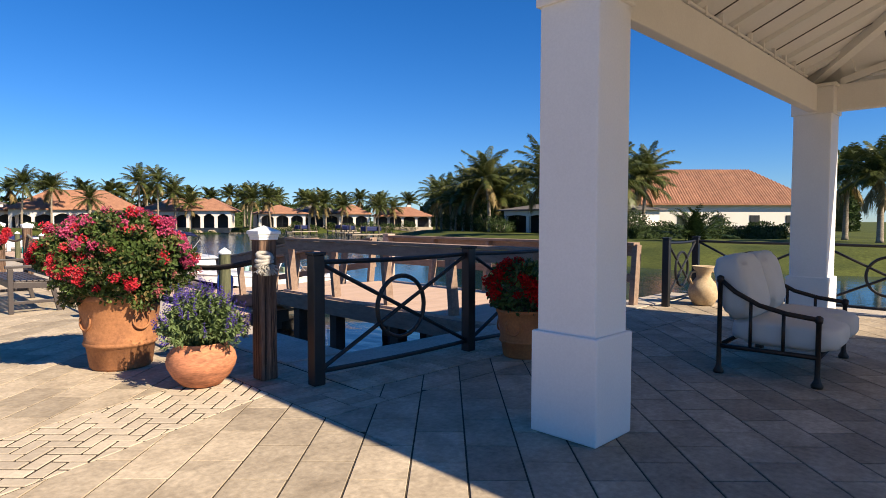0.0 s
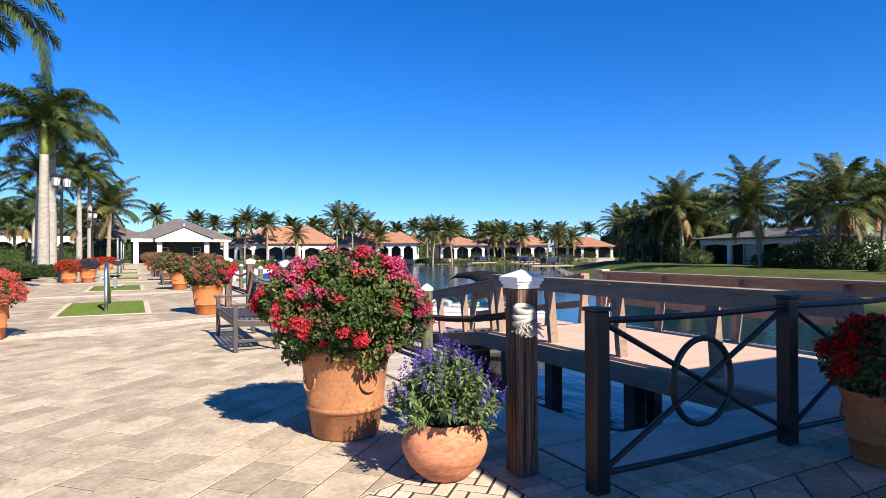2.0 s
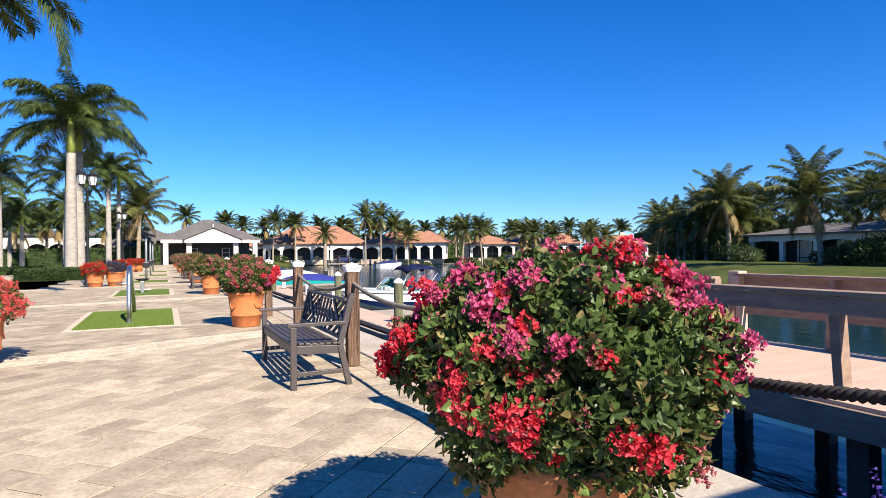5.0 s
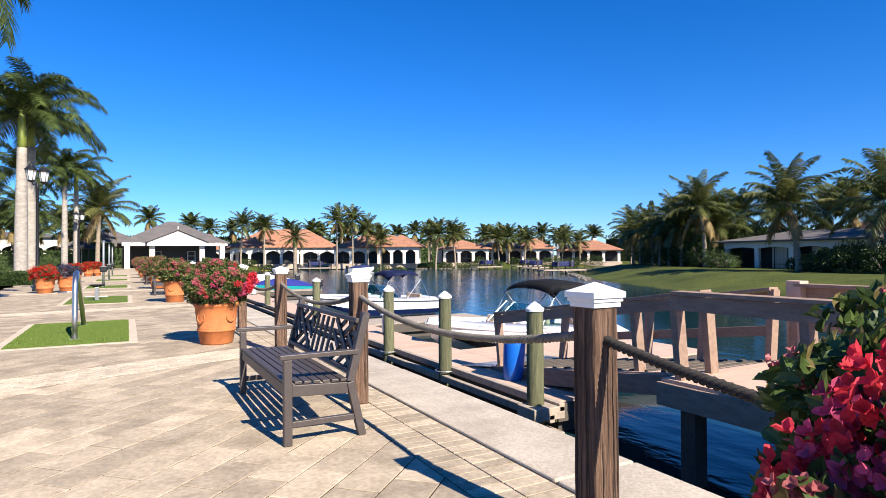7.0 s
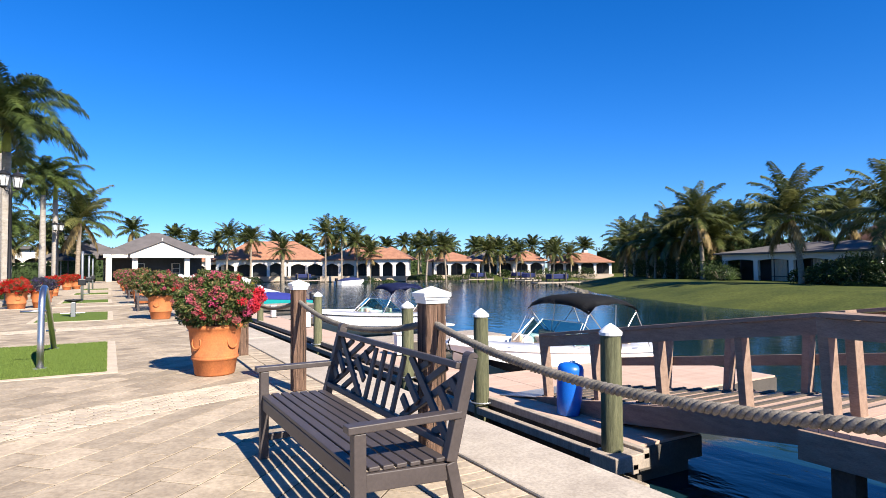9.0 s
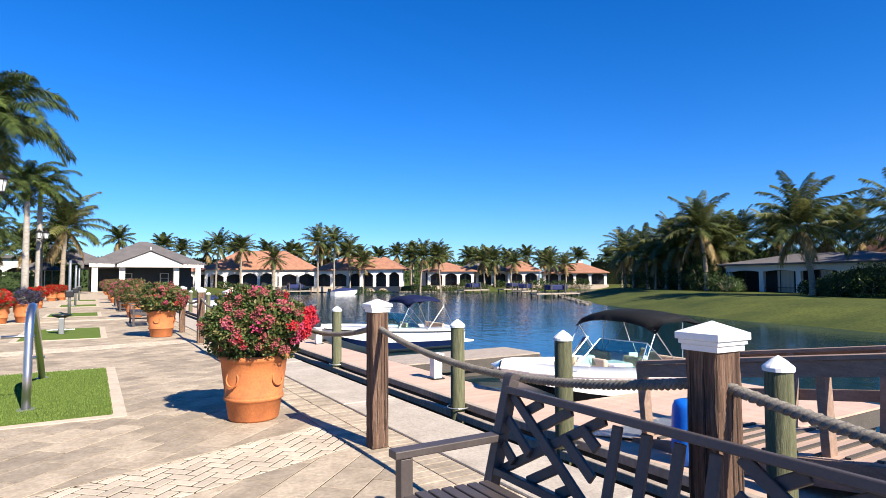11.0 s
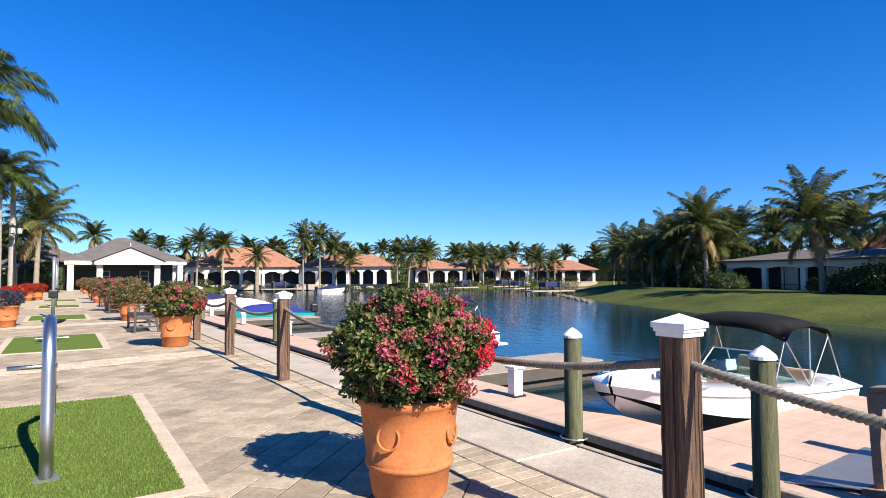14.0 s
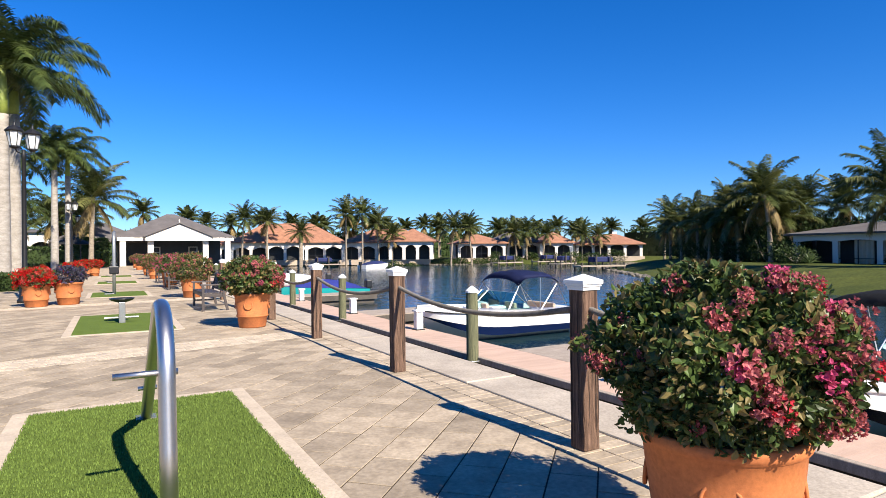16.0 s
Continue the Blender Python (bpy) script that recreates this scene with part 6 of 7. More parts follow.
coco = [build_palm("coconut", s, 6.0) for s in (101, 102, 103, 104)]
royal = [build_palm("royal", s, 7.2) for s in (111, 112)] + [build_palm("royal", 113, 7.2, True)]
date = build_palm("date", 121, 4.0)
slim = [build_palm("dark", s, 6.0) for s in (131, 132)]
prng = random.Random(77)
FAR_PALMS = [(20.5, 126.5, 8.0), (24.9, 126.3, 7.6), (35.8, 113.6, 8.4), (39.5, 115.2, 8.6), (42.6, 114.9, 7.0), (44.3, 112.8, 4.8), (53.6, 107.5, 5.9), (57.9, 107.2, 6.0),
             (68.2, 107.3, 5.1), (70.6, 107.2, 5.3), (73.4, 105.6, 4.9), (82, 104, 4.8), (86, 103, 4.6)]
for k, (x, y, z) in enumerate(FAR_PALMS):
    plant(coco[k % 4], x, y, z - 0.4, prng.uniform(0, 6.28), 1.0 if z > 5 else 0.85)
plant(date, 29.4, 119.6, 5.2, 0.4, 1.05)
for k, (x, y, z) in enumerate(((61, 132, 7.0), (66.5, 134.6, 7.7), (78, 127.8, 6.4), (81.5, 125.7, 6.6), (87.5, 118, 6.4), (4.9, 136.3, 9.0), (12.6, 137.6, 8.0), (93, 116, 6.0), (50, 136, 6.6), (33, 140, 7.4), (22, 146, 7.4), (41.5, 143, 7.0), (47.5, 141, 6.8), (54, 137, 6.6), (57.5, 135, 6.4), (63.5, 130, 6.2), (69, 127, 6.0), (75, 122, 5.8), (84, 121, 5.8), (90.5, 115, 5.6), (17, 147, 7.6),
                               (38, 139, 7.2), (45, 138, 7.0), (72, 130, 6.6), (98, 112, 6.0), (104, 108, 6.0), (27, 142, 7.6))):
    plant(slim[k % 2], x, y, z, prng.uniform(0, 6.28), 1.15)
RIGHT_PALMS = [(66.8, 61, 5.6), (68.5, 58.5, 5.0), (65, 50, 5.9), (71, 66, 5.3), (69.5, 72.2, 5.6), (64.3, 63.7, 4.9), (61.4, 58.4, 5.7), (57.6, 50.2, 6.7), (63.5, 53.2, 5.8), (50.3, 35.6, 5.5), (50.8, 29.4, 5.0), (66.5, 68, 4.6), (59.5, 55, 4.7), (62, 60.5, 3.8), (61, 50, 4.5), (74.5, 77.5, 4.2)]
for k, (x, y, z) in enumerate(RIGHT_PALMS):
    plant(coco[(k + 1) % 4], x, y, z, prng.uniform(0, 6.28), (1.0, 1.0, 1.1, 1.0, 1.1, 1.05, 1.15, 1.25, 1.15, 1.25, 1.25, 0.95, 0.95, 0.85, 1.1, 0.85)[k])
for k, (x, y, z) in enumerate(((66, 39, 5.8), (63.5, 33, 5.4), (70, 45, 5.8), (67, 47, 5.6))):
    plant(coco[k % 4], x, y, z, k * 1.1, 1.2)
for x, y, z in ((54.3, 11.3, 4.6), (64, 9.5, 5.2), (49, 8.3, 4.2)):
    plant(slim[0], x, y, z, x, 1.1)
plant(coco[2], 59.4, 30.3, 6.0, 1.0)
plant(royal[0], -4.35, 46.6, 7.6, 0.6, 1.08, -0.02)
plant(royal[1], -4.15, 48.6, 8.0, 2.2, 1.05, -0.02)
# its long lower frond reaches out over the walk
plant(royal[2], -5.27, 25.80, 7.7, -0.424, 1.0, -0.02)
for k, (x, y, z) in enumerate(((-3.7, 64.5, 7.4), (-2.95, 66.0, 7.2), (-12.9, 70.6, 7.0), (-6.0, 58, 6.2), (-16, 82, 6.5), (-9.5, 84, 6.0), (-12.5, 78, 4.6), (-15.5, 88, 4.4), (-10.5, 92, 4.6), (-18.5, 78, 4.8), (-7.2, 76, 4.4))):
    plant(royal[k % 2], x, y, z, k * 1.3, (0.8, 0.8, 1.0, 0.8, 0.9, 0.8, 0.75, 0.75, 0.75, 0.8, 0.7)[k], -0.02)
plant(coco[1], -1.9, 79.5, 6.6, 2.0, 1.25, -0.02)
for k, (x, y, z) in enumerate(((-19.4, 110.9, 5.8), (-14.1, 103, 6.2), (-3.1, 94.7, 5.8), (-18.6, 94.1, 7.0), (-15, 119.9, 6.2), (-21.4, 133.7, 6.8), (-24, 104, 6.0), (-11, 112, 6.0), (-28, 120, 6.5), (-7, 118, 5.8), (-23, 86, 6.2), (-6.5, 98, 5.6), (-30, 98, 6.2))):
    plant(slim[k % 2] if k % 3 else coco[k % 4], x, y, z, k * 0.9, 1.2, -0.15)
# the first of each kind were only patterns to copy
for proto in coco + royal + [date] + slim:
    for o in [*proto[0].children_recursive, proto[0]]:
        bpy.data.objects.remove(o)


# ---- shrubs and hedges ----
def hedge(label, x0, x1, y0, y1, z0, h, count, seed, key="hedge", ln=0.11, name="hedge", cat="hedge", m=None):
    rng = random.Random(seed)
    vs, fs = [], []
    for _ in range(count):
        f = rng.random()
        p = Vector((rng.uniform(x0, x1), rng.uniform(y0, y1), z0 + h * rng.uniform(0.0, 1.0)))
        if f < 0.45:
            p.z = z0 + h * (1 + 0.10 * noise.noise(p * 1.3))
        elif f < 0.75:
            p.y = y0
        else:
            p.x = x0 if rng.random() < 0.5 else x1
        leaf_faces(vs, fs, p + rand_dir(rng) * 0.06, rand_dir(rng) + Vector((0, -0.3, 0.4)), rand_dir(rng), ln * rng.uniform(0.7, 1.4), ln * 0.55)
    root = thing(name, label, cat, m)
    tagged(raw("foliage", vs, fs, key, root), kind="stuff")
    bm = bmesh.new()
    box(bm, x0 + 0.08, x1 - 0.08, y0 + 0.08, y1 - 0.08, z0, z0 + h * 0.93)
    part("core", bm, "hedge", root)


hedge("low clipped green hedge beside the palms", -6.6, -2.95, 43.4, 45.4, -0.02, 0.62, 5200, 201)
hedge("long clipped hedge beside the far walk", -22, -8.5, 58, 61, -0.1, 0.6, 5000, 202, ln=0.16)
hedge("tall dark hedge along the garden", -26, -1.2, 88, 90, -0.1, 2.2, 7000, 203, ln=0.22)
hedge("clipped hedge near the lamp posts", -7.5, -3.0, 68, 70, -0.02, 0.7, 2500, 204, ln=0.15)


def shrub(x, y, r, h, seed, key="hedge", lab="rounded green garden shrub", count=700, ln=0.22, ground=None):
    rng = random.Random(seed)
    g = (ground_height(x, y) if ground is None else ground) - 0.05
    root = thing("shrub", lab, "shrub", Matrix.Translation((x, y, g)), group="bank shrubs")
    vs, fs = leaf_cloud(rng, (0, 0, h * 0.5), (r, r, h * 0.55), count, ln, seed, shell=0.5, low=-1)
    tagged(raw("foliage", vs, fs, key, root), kind="stuff")
    bm = bmesh.new()
    for k in range(5):
        a = k * 1.26
        tube(bm, [(0, 0, 0), (r * 0.3 * math.cos(a), r * 0.3 * math.sin(a), h * 0.3), (r * 0.55 * math.cos(a), r * 0.55 * math.sin(a), h * 0.65)], 0.04, 5)
    tagged(part("branching", bm, "trunk", root), kind="stuff")


SHRUBS = [(43.2, 109.5, 2.4, 2.6), (46.5, 108.8, 2.0, 2.0), (38, 111, 2.6, 1.2), (33, 115.5, 2.6, 1.0), (27.5, 121, 2.4, 1.0), (50, 110, 1.4, 1.0), (63.5, 107.4, 1.8, 1.4), (60, 107.8, 1.6, 1.2), (67, 107, 1.6, 1.2), (75, 105, 2.0, 1.6),
          (79.5, 104, 2.2, 1.8), (84, 103, 2.0, 1.6), (89, 102, 2.4, 2.0),
          (22, 127.6, 1.6, 1.2), (25.5, 126.4, 1.5, 1.1), (30.5, 122.6, 1.8, 1.4), (35, 118.8, 1.7, 1.5), (40.5, 115.8, 2.0, 2.2), (48.2, 112.6, 1.4, 1.2), (54.5, 110.4, 1.3, 1.1), (57, 109.6, 1.3, 1.3), (64.8, 109.8, 1.3, 1.2), (71.8, 107.4, 1.2, 1.2),
          (55.5, 46.6, 1.6, 1.5), (58.5, 48.8, 2.0, 2.2), (60.5, 53.5, 2.4, 2.8), (63, 57.5, 2.6, 3.0), (65.2, 62, 2.6, 3.0), (68, 66.5, 2.6, 2.8), (71, 71.5, 2.6, 2.6), (51.2, 33.2, 1.6, 1.8), (50.4, 31, 1.6, 1.6), (52.4, 36.5, 1.2, 1.2), (64.5, 52.5, 2.8, 4.8), (67, 55.5, 2.8, 4.8), (72, 70, 2.8, 4.4), (61.5, 56.5, 2.0, 3.4), (62, 50.5, 2.4, 4.2), (66, 58, 2.8, 4.6), (69, 64, 2.8, 4.6), (59, 51.5, 2.0, 3.6), (64, 48.5, 3.0, 4.8), (67.5, 52.5, 3.2, 5.0), (65, 55.5, 2.6, 4.4), (70.5, 58, 3.0, 4.8), (73, 63, 3.0, 4.5), (75, 70, 3.0, 4.1), (49.6, 33.4, 1.3, 1.5), (49.2, 31, 1.5, 1.9), (49, 28.6, 1.6, 2.0), (48.8, 26.4, 1.6, 1.9),
          (53.2, 34.6, 1.5, 1.8), (52.6, 32.4, 1.8, 2.4), (52.0, 30.2, 2.0, 2.6), (51.6, 28, 2.0, 2.4), (60.5, 24.2, 2.2, 2.2), (64, 20.2, 1.4, 1.3), (66.5, 18, 1.4, 1.2), (58, 27.5, 1.6, 1.3)]
for k, (x, y, r, h) in enumerate(SHRUBS):
    shrub(x, y, r, h, 300 + k, "hedge", "rounded green garden shrub on the bank" if h < 2.5 else "tall dark garden shrub under the palms", int(500 + 260 * r * h ** 0.5), 0.24)
for k, (x, y) in enumerate(((24.3, 122.5), (26, 121.6))):
    shrub(x, y, 1.2, 0.8, 390 + k, "yellow", "yellow flowering shrub on the bank", 400, 0.2)
hedge("dark wooded belt behind the lake houses", -10, 112, 146, 150, -0.2, 5.6, 9000, 208, ln=0.75, name="tree_belt", cat="trees")
hedge("dark wooded belt behind the bank", 100, 106, 20, 110, -0.2, 5.6, 5000, 209, ln=0.75, name="tree_belt", cat="trees")
hedge("dark wooded belt beyond the garden", -70, -30, 140, 144, -0.2, 5.0, 4000, 210, ln=0.75, name="tree_belt", cat="trees")
hedge("dark dense garden trees behind the bank palms", 71, 74, 53, 68, -0.2, 4.4, 6000, 215, ln=0.6, name="tree_belt", cat="trees")
hedge("clipped dark hedge below the tiled house", 0, 13.8, 0, 1.1, 0, 1.05, 3200, 206, ln=0.2, m=pose(44.0, 23.2, -0.3, 0, 0, -32.7))
hedge("low clipped hedge along the shaded lanai", 47.6, 48.4, 24.5, 31.5, -0.75, 0.75, 2600, 216, ln=0.16)


def cycad(x, y, size, seed):
    """A low clump of stiff arching fronds rising straight from the ground."""
    rng = random.Random(seed)
    root = thing("cycad", "large dark green cycad clump on the lawn", "plant", Matrix.Translation((x, y, ground_height(x, y) - 0.05)))
    vs, fs = [], []
    for k in range(44):
        frond_faces(vs, fs, Vector((rng.uniform(-0.5, 0.5), rng.uniform(-0.5, 0.5), 0.1)), k * 2.399, radians(rng.uniform(25, 85)), size * rng.uniform(0.75, 1.1), radians(45), 0.4, 34, 0.07, rng, plume=0.25)
    tagged(raw("fronds", vs, fs, "hedge", root), kind="stuff")


cycad(42.4, 17.9, 3.0, 71)
# an agave-like rosette on the bank
root = thing("rosette_plant", "spiky yellow green rosette plant on the bank", "plant", Matrix.Translation((54.6, 44.8, ground_height(54.6, 44.8) - 0.05)))
vs, fs = [], []
rng = random.Random(6)
for k in range(40):
    a, e = k * 2.399, radians(rng.uniform(15, 80))
    d = Vector((math.cos(a) * math.cos(e), math.sin(a) * math.cos(e), math.sin(e)))
    leaf_faces(vs, fs, Vector((0, 0, 0.1)), d, Vector((0, 0, 1)), rng.uniform(0.9, 1.3), 0.12)
tagged(raw("blades", vs, fs, "sage", root), kind="stuff")


# ---- houses ----
def arch_wall(root, bays, w, h, spring, rise, pier, depth, m=None):
    """A front wall along x with round-headed openings that go right through it: piers and arch heads."""
    x = 0.0
    for b in range(bays + 1):
        bm = bmesh.new()
        box(bm, x, x + pier, 0, depth, 0, h)
        part("pier", bm, "house_white", root, at=m)
        x += pier
        if b == bays:
            break
        bm = bmesh.new()
        n = 10
        for f in (0, depth):
            lo = [bm.verts.new((x + w * k / n, f, spring + rise * math.sin(math.pi * k / n))) for k in range(n + 1)]
            hi = [bm.verts.new((x + w * k / n, f, h)) for k in range(n + 1)]
            for k in range(n):
                q = (lo[k], lo[k + 1], hi[k + 1], hi[k])
                bm.faces.new(q if f == 0 else q[::-1])
            if f == 0:
                front = lo
            else:
                for k in range(n):
                    bm.faces.new((front[k], lo[k], lo[k + 1], front[k + 1]))
        part("arch", bm, "house_white", root, at=m)
        x += w
    return x


def hip_roof(bm, x0, x1, y0, y1, z, h, over=0.6, thick=0.16):
    x0, x1, y0, y1 = x0 - over, x1 + over, y0 - over, y1 + over
    d = min(x1 - x0, y1 - y0) / 2
    if x1 - x0 > y1 - y0:
        r = [(x0 + d, (y0 + y1) / 2, z + h), (x1 - d, (y0 + y1) / 2, z + h)]
    else:
        r = [((x0 + x1) / 2, y0 + d, z + h), ((x0 + x1) / 2, y1 - d, z + h)]
    e = [(x0, y0, z), (x1, y0, z), (x1, y1, z), (x0, y1, z)]
    vs = e + r + [(x, y, z - thick) for x, y, z in e]
    if x1 - x0 > y1 - y0:
        fs = [(0, 1, 5, 4), (2, 3, 4, 5), (1, 2, 5), (3, 0, 4)]
    else:
        fs = [(0, 1, 4), (1, 2, 5, 4), (2, 3, 5), (3, 0, 4, 5)]
    fs += [(6, 7, 1, 0), (7, 8, 2, 1), (8, 9, 3, 2), (9, 6, 0, 3), (9, 8, 7, 6)]
    faces_of(bm, vs, fs)


def tile_ribs(x0, x1, y0, y1, z, h, over=0.6, pitch=0.33):
    """Rows of barrel tiles down the front and back slopes of a hip roof."""
    x0, x1, y0, y1 = x0 - over, x1 + over, y0 - over, y1 + over
    d = (y1 - y0) / 2
    verts, faces = [], []
    n = int((x1 - x0) / pitch)
    for k in range(n):
        x = x0 + pitch * (k + 0.5)
        t = min(1.0, (x - x0) / d, (x1 - x) / d)
        for ys, s in ((y0, 1), (y1, -1)):
            a, b = Vector((x, ys, z + 0.012)), Vector((x, ys + s * d * t, z + h * t + 0.012))
            i = len(verts)
            verts += [a + Vector((-0.1, 0, 0)), a + Vector((0, 0, 0.09)), a + Vector((0.1, 0, 0)), b + Vector((-0.1, 0, 0)), b + Vector((0, 0, 0.09)), b + Vector((0.1, 0, 0))]
            faces += [(i, i + 1, i + 4, i + 3), (i + 1, i + 2, i + 5, i + 4)]
    return verts, faces


def house(label, at, yaw, bays, bay_w, depth, eave, roof_h, roof_key="roof_tile", spring=2.0, rise=0.5, pier=0.55, wings=(), ribs=False, windows=0, chimney=False):
    """A single-storey house, its front along local x and its lake side at y = 0."""
    root = thing("house", label, "house", pose(*at, 0, 0, yaw), group="lake houses")
    W = bays * bay_w + (bays + 1) * pier
    arch_wall(root, bays, bay_w, eave, spring, rise, pier, 0.35)
    bm = bmesh.new()
    box(bm, -0.3, W + 0.3, -0.6, depth, -1.0, -0.002)
    part("plinth", bm, "wall_tan", root)
    bm = bmesh.new()
    box(bm, 0, W, 2.6, depth, 0, eave)
    part("wall", bm, "house_white", root)
    # near-black sheet over the back wall paints the shade inside the lanai
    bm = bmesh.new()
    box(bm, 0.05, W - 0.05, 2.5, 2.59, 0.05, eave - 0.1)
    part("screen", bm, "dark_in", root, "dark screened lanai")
    for b in range(bays):
        bm = bmesh.new()
        xa = pier + b * (bay_w + pier)
        box(bm, xa + bay_w * 0.5 - 0.03, xa + bay_w * 0.5 + 0.03, 0.16, 0.22, 0, spring + rise * 0.95)
        box(bm, xa, xa + bay_w, 0.16, 0.22, 0.85, 0.91)
        part("screen_frame", bm, "black", root)
    for k in range(windows):
        x = W * (k + 0.7) / (windows + 0.4)
        bm = bmesh.new()
        box(bm, x - 0.6, x + 0.6, -0.06, -0.01, 1.0, 2.3)
        w = part("window", bm, "black", root, "dark framed window")
        for s in (-1, 1):
            bm = bmesh.new()
            box(bm, x + s * 0.3 - 0.24, x + s * 0.3 + 0.24, -0.075, -0.062, 1.08, 2.22)
            part("pane", bm, "dark_in", w)
    bm = bmesh.new()
    hip_roof(bm, 0, W, 0, depth, eave + 0.16, roof_h)
    rf = part("roof", bm, roof_key, root)
    if ribs:
        vs, fs = tile_ribs(0, W, 0, depth, eave + 0.16, roof_h)
        tagged(raw("roof_tiles", vs, fs, roof_key, rf), kind="stuff")
    for wx, ww, wd, wh, wr in wings:
        n = max(1, round(ww / 3.0))
        bw = (ww - (n + 1) * pier) / n
        arch_wall(root, n, bw, wh, spring + 0.1, rise + 0.1, pier, 0.35, Matrix.Translation((wx, -wd, 0)))
        for x0 in (wx, wx + ww - 0.35):
            bm = bmesh.new()
            box(bm, x0, x0 + 0.35, -wd + 0.36, -0.01, 0, wh)
            part("wing_wall", bm, "house_white", root)
        # another near-black sheet, the wing's inner shade put into its colour
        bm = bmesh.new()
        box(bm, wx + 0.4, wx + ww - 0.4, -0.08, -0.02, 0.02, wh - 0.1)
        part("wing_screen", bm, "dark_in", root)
        bm = bmesh.new()
        hip_roof(bm, wx, wx + ww, -wd, depth * 0.7, wh + 0.17, wr)
        part("wing_roof", bm, roof_key, root)
    if not chimney:
        return root
    bm = bmesh.new()
    box(bm, W * 0.6, W * 0.6 + 0.9, depth * 0.55, depth * 0.55 + 0.7, eave + roof_h * 0.4, eave + roof_h + 0.7)
    part("chimney", bm, "house_white", root)
    return root


house("white stucco house with a terracotta roof and arcade", (19.3, 131.5, -0.1), -14.5, 6, 2.9, 12, 3.35, 3.9, wings=((6.5, 7.0, 2.2, 3.3, 3.0),))
house("white stucco house with arched loggia and terracotta roof", (37.6, 121.0, -0.1), -33, 5, 2.6, 10, 3.1, 2.6, wings=((9.5, 8.0, 3.4, 3.2, 2.4),))
house("small terracotta roofed house across the lake", (57.5, 111.5, -0.1), -20, 3, 2.4, 9, 2.8, 1.8)
house("white house with a grey roof across the lake", (65.8, 112.6, -0.1), -24, 3, 2.7, 9, 2.9, 2.3, roof_key="roof_grey")
house("white arched house with a terracotta roof across the lake", (74.4, 107.8, -0.1), -27, 2, 2.5, 9, 2.8, 2.2)
house("low terracotta roofed house at the lake's end", (83.0, 106.8, -0.1), -38, 4, 2.6, 9, 2.4, 2.1, roof_key="roof_tile", chimney=True)
lanai = house("grey roofed house with a shaded lanai", (58.2, 48.3, -0.55), -98, 4, 3.4, 9, 3.1, 1.0, roof_key="roof_grey", spring=2.45, rise=0.14, pier=0.5)
for x0, x1 in ((5.6, 7.3), (9.9, 11.0)):
    bm = bmesh.new()
    rows = [[bm.verts.new((x0 + (x1 - x0) * j / 16, 0.45 + 0.04 * math.sin(j * 1.57) + back, z)) for j in range(17)] for back in (0, 0.02) for z in (0.05, 2.55)]
    for p, q in ((0, 1), (3, 2), (1, 3), (2, 0)):
        for j in range(16):
            bm.faces.new((rows[p][j], rows[p][j + 1], rows[q][j + 1], rows[q][j]))
    part("curtain", bm, "wall_tan", lanai, "pale tan lanai curtain")
house("white walled house with a terracotta tiled roof", (66.0, 36.5, -0.25), -45, 7, 2.0, 11, 3.5, 4.6, spring=0.05, rise=0.02, pier=1.2, ribs=True, windows=5)
house("white house with a grey roof beside the pavilion", (8, 133, -0.1), 0, 4, 2.6, 10, 3.0, 3.2, roof_key="roof_tile")
house("pale building behind the garden palms", (-34, 128, -0.1), 8, 8, 2.6, 12, 5.2, 1.0, roof_key="roof_grey", spring=3.2)


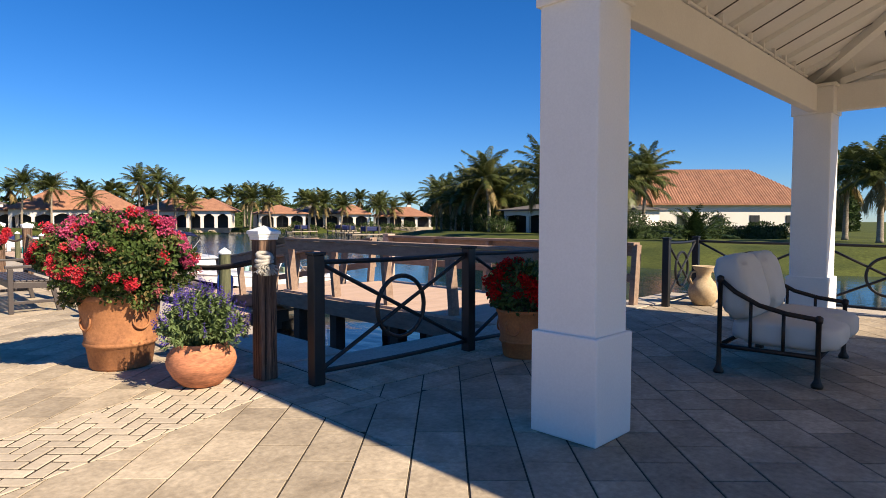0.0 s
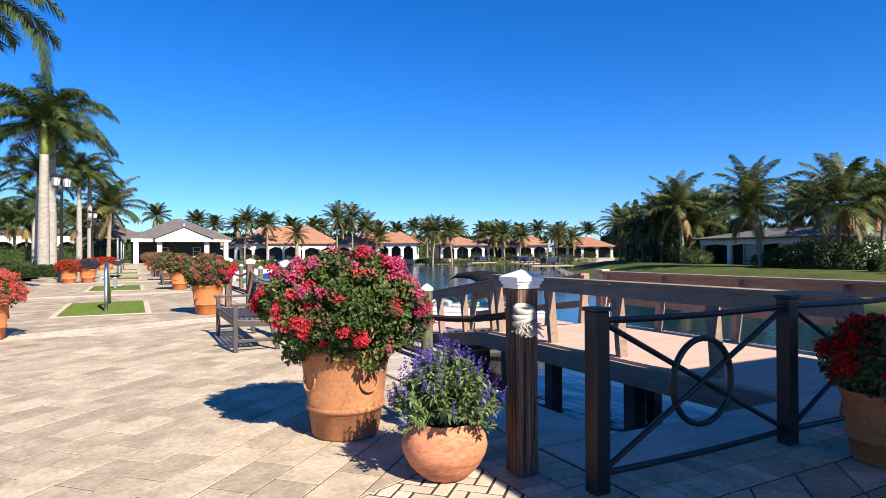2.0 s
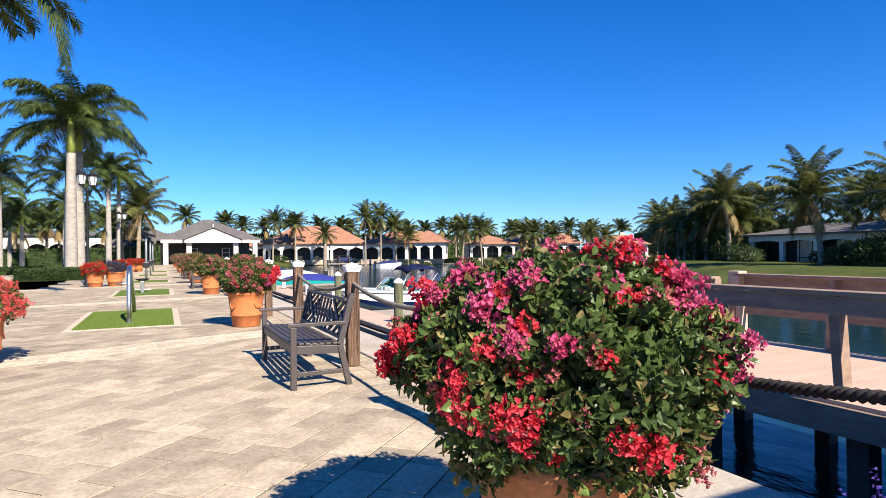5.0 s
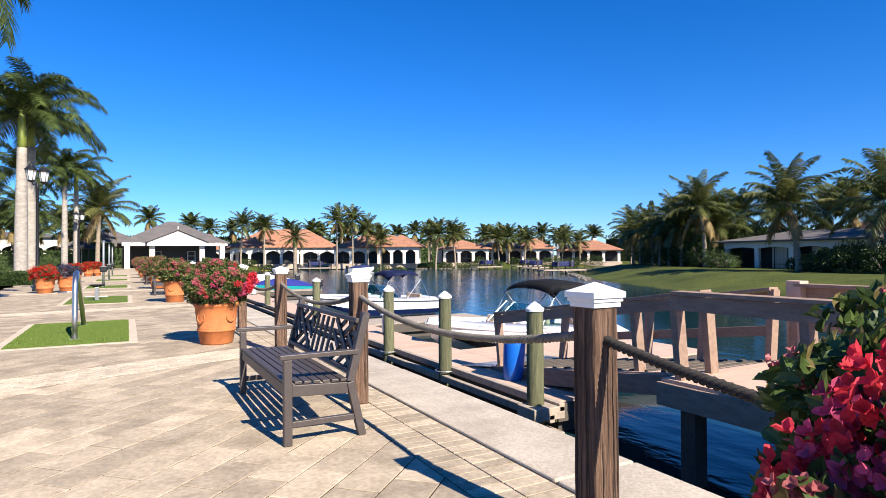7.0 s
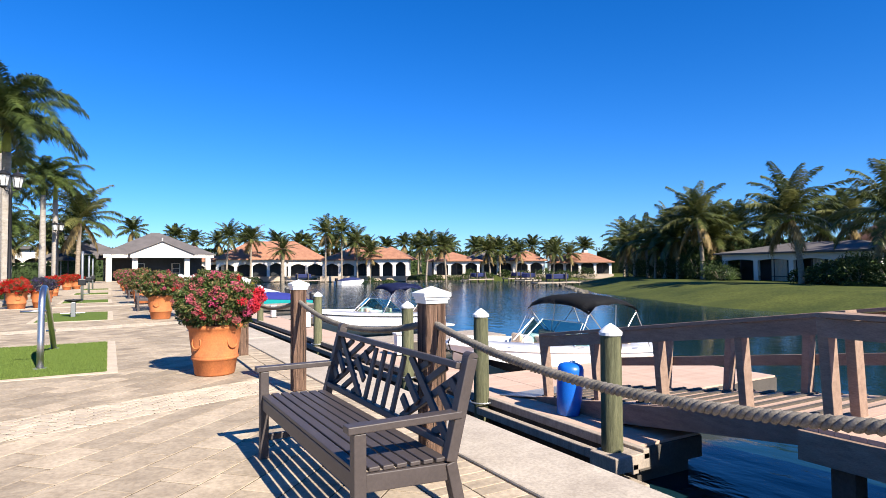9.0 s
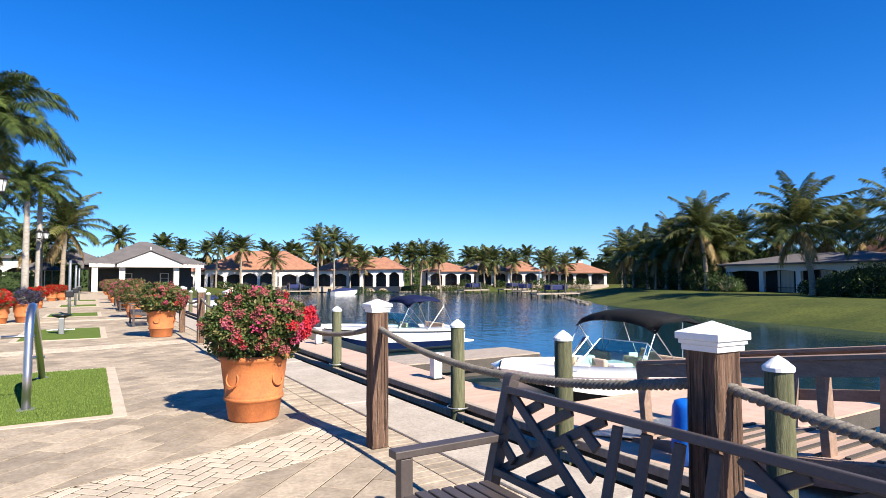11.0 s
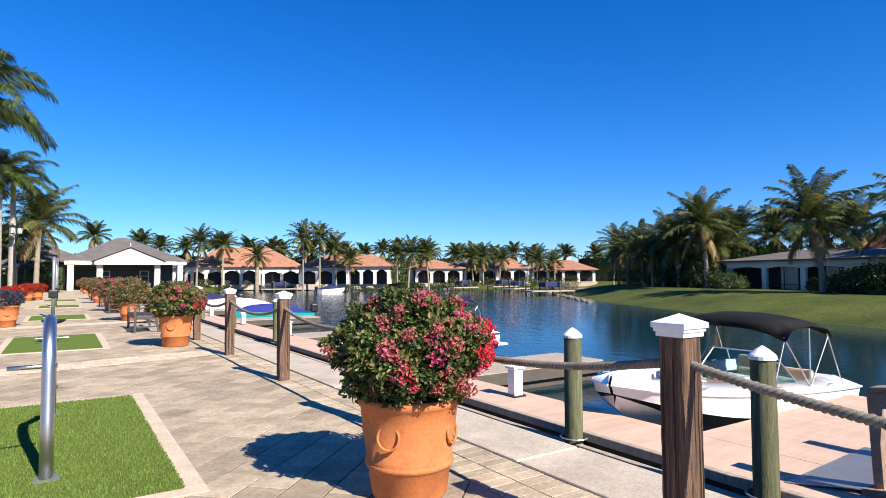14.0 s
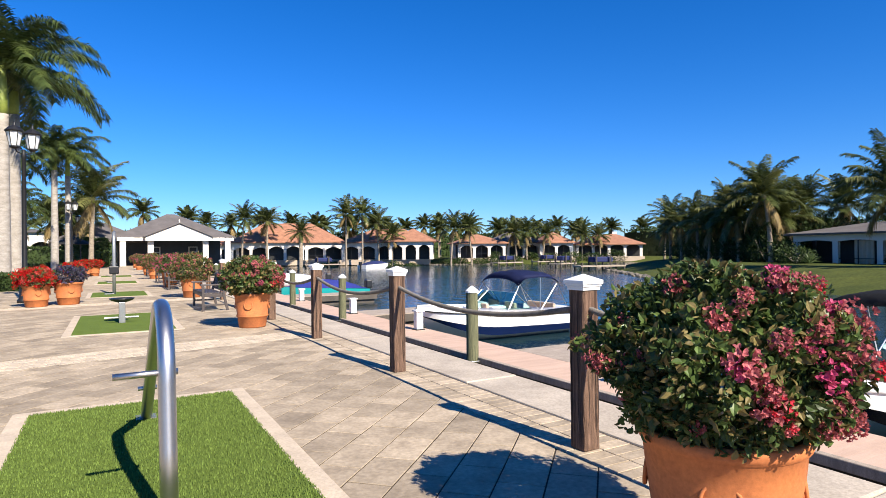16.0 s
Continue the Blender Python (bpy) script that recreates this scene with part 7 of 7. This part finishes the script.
def build_club():
    root = thing("clubhouse", "white open clubhouse with a grey hipped roof and gable", "building", pose(0.6, 92.0, 0, 0, 0, 2))
    for x in (0.3, 3.2, 9.3, 11.9):
        bm = bmesh.new()
        box(bm, x - 0.32, x + 0.32, 0, 0.6, 0, 2.95, bev=0.02)
        part("column", bm, "house_white", root)
    bm = bmesh.new()
    box(bm, -0.3, 2.85, -0.1, 0.7, 2.96, 3.4)
    part("fascia_beam", bm, "house_white", root)
    bm = bmesh.new()
    box(bm, 9.65, 12.6, -0.1, 0.7, 2.96, 3.4)
    part("fascia_beam", bm, "house_white", root)
    bm = bmesh.new()
    faces_of(bm, [(2.6, -0.6, 2.96), (9.9, -0.6, 2.96), (9.9, -0.6, 3.4), (6.25, -0.6, 4.95), (2.6, -0.6, 3.4), (2.6, 0.5, 2.96), (9.9, 0.5, 2.96), (9.9, 0.5, 3.4), (6.25, 0.5, 4.95), (2.6, 0.5, 3.4)],
             [(0, 1, 2, 3, 4), (9, 8, 7, 6, 5), (0, 5, 6, 1), (1, 6, 7, 2), (2, 7, 8, 3), (3, 8, 9, 4), (4, 9, 5, 0)])
    part("gable", bm, "house_white", root)
    bm = bmesh.new()
    for a, b in (((2.4, 3.36), (6.25, 5.02)), ((10.1, 3.36), (6.25, 5.02))):
        faces_of(bm, [(a[0], -0.8, a[1]), (b[0], -0.8, b[1]), (b[0], 4.5, b[1]), (a[0], 4.5, a[1]), (a[0], -0.8, a[1] + 0.12), (b[0], -0.8, b[1] + 0.12), (b[0], 4.5, b[1] + 0.12), (a[0], 4.5, a[1] + 0.12)], BOX)
    part("gable_roof", bm, "roof_grey", root)
    bm = bmesh.new()
    tube(bm, [(6.25, -0.6, 5.1), (6.25, -0.6, 5.5)], 0.08, 6)
    part("finial", bm, "house_white", root)
    bm = bmesh.new()
    hip_roof(bm, -0.2, 12.4, 0.4, 12, 3.42, 3.1, 0.5)
    hip_roof(bm, -6.5, 3.0, 3, 12, 3.0, 2.4, 0.5)
    part("roof", bm, "roof_grey", root)
    # dark block behind the columns paints the shade of the open interior
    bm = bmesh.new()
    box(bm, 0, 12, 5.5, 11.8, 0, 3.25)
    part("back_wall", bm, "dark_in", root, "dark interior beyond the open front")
    for x in (4.2, 8.6):
        bm = bmesh.new()
        box(bm, x - 0.55, x + 0.55, 5.3, 5.45, 0.1, 2.3)
        part("door", bm, "house_white", root)
        for k in range(3):
            bm = bmesh.new()
            box(bm, x - 0.42, x + 0.42, 5.24, 5.29, 0.35 + 0.65 * k, 0.9 + 0.65 * k)
            part("pane", bm, "dark_in", root)


build_club()
hedge("vine covered trellis wall beside the clubhouse", -4.6, -0.6, 88.6, 89.4, -0.02, 3.0, 4200, 207, ln=0.2, name="trellis", cat="trellis")
bm = bmesh.new()
lathe(bm, [(1.9, 2.45), (1.85, 2.5), (0.05, 3.25)], 8)
canopy_root = thing("market_umbrella", "grey canvas market umbrella on a pole", "umbrella", pose(-3.6, 84, 0))
part("canopy", bm, "canvas_black", canopy_root)
bm = bmesh.new()
tube(bm, [(0, 0, 0), (0, 0, 3.2)], 0.04, 8)
part("pole", bm, "steel_dull", canopy_root)


# ---- far shore docks and stones ----
def far_dock(x, y, yaw, ln):
    root = thing("boat_lift_dock", "dark timber dock with a boat lift across the lake", "dock", pose(x, y, WATER_Z, 0, 0, yaw), group="far docks")
    bm = bmesh.new()
    box(bm, 0, ln, 0, 2.0, 0.45, 0.62)
    part("deck", bm, "dock_wood", root)
    for k in range(4):
        for yy in (0.1, 1.9):
            bm = bmesh.new()
            xx = 0.2 + (ln - 0.4) * k / 3
            tube(bm, [(xx, yy, -1.2), (xx, yy, 1.9 if k in (1, 2) else 1.0)], 0.11, 8)
            part("piling", bm, "dock_side", root)
    bm = bmesh.new()
    box(bm, ln * 0.3, ln * 0.75, 0.4, 1.6, 1.0, 1.7, bev=0.15)
    part("lifted_craft", bm, "canvas_navy", root, "navy covered craft raised on the lift")


far_dock(56, 96, 8, 6)
far_dock(66, 98, 0, 6)
far_dock(58, 82.5, 20, 5)
far_dock(50.7, 70.2, -12, 6.5)
far_dock(28, 112, -10, 6)
rng = random.Random(12)
bm = bmesh.new()
for k in range(150):
    t = rng.random()
    x, y = (42 + 19 * t + rng.uniform(-0.6, 0.6), 52 + 26 * t) if k < 70 else (50 + 12 * t, 112.6 - 6.6 * t + rng.uniform(-0.6, 0.6))
    bmesh.ops.create_icosphere(bm, subdivisions=1, radius=rng.uniform(0.15, 0.4), matrix=Matrix.Translation((x, y, -1.2)) @ Matrix.Diagonal((1, 0.8, 0.6, 1)))
tagged(finish("bank_stones", bm, "stone"), "pale grey stones along the water's edge", "stones", kind="stuff")


# ---- paving, piece by piece ----
build_paving()
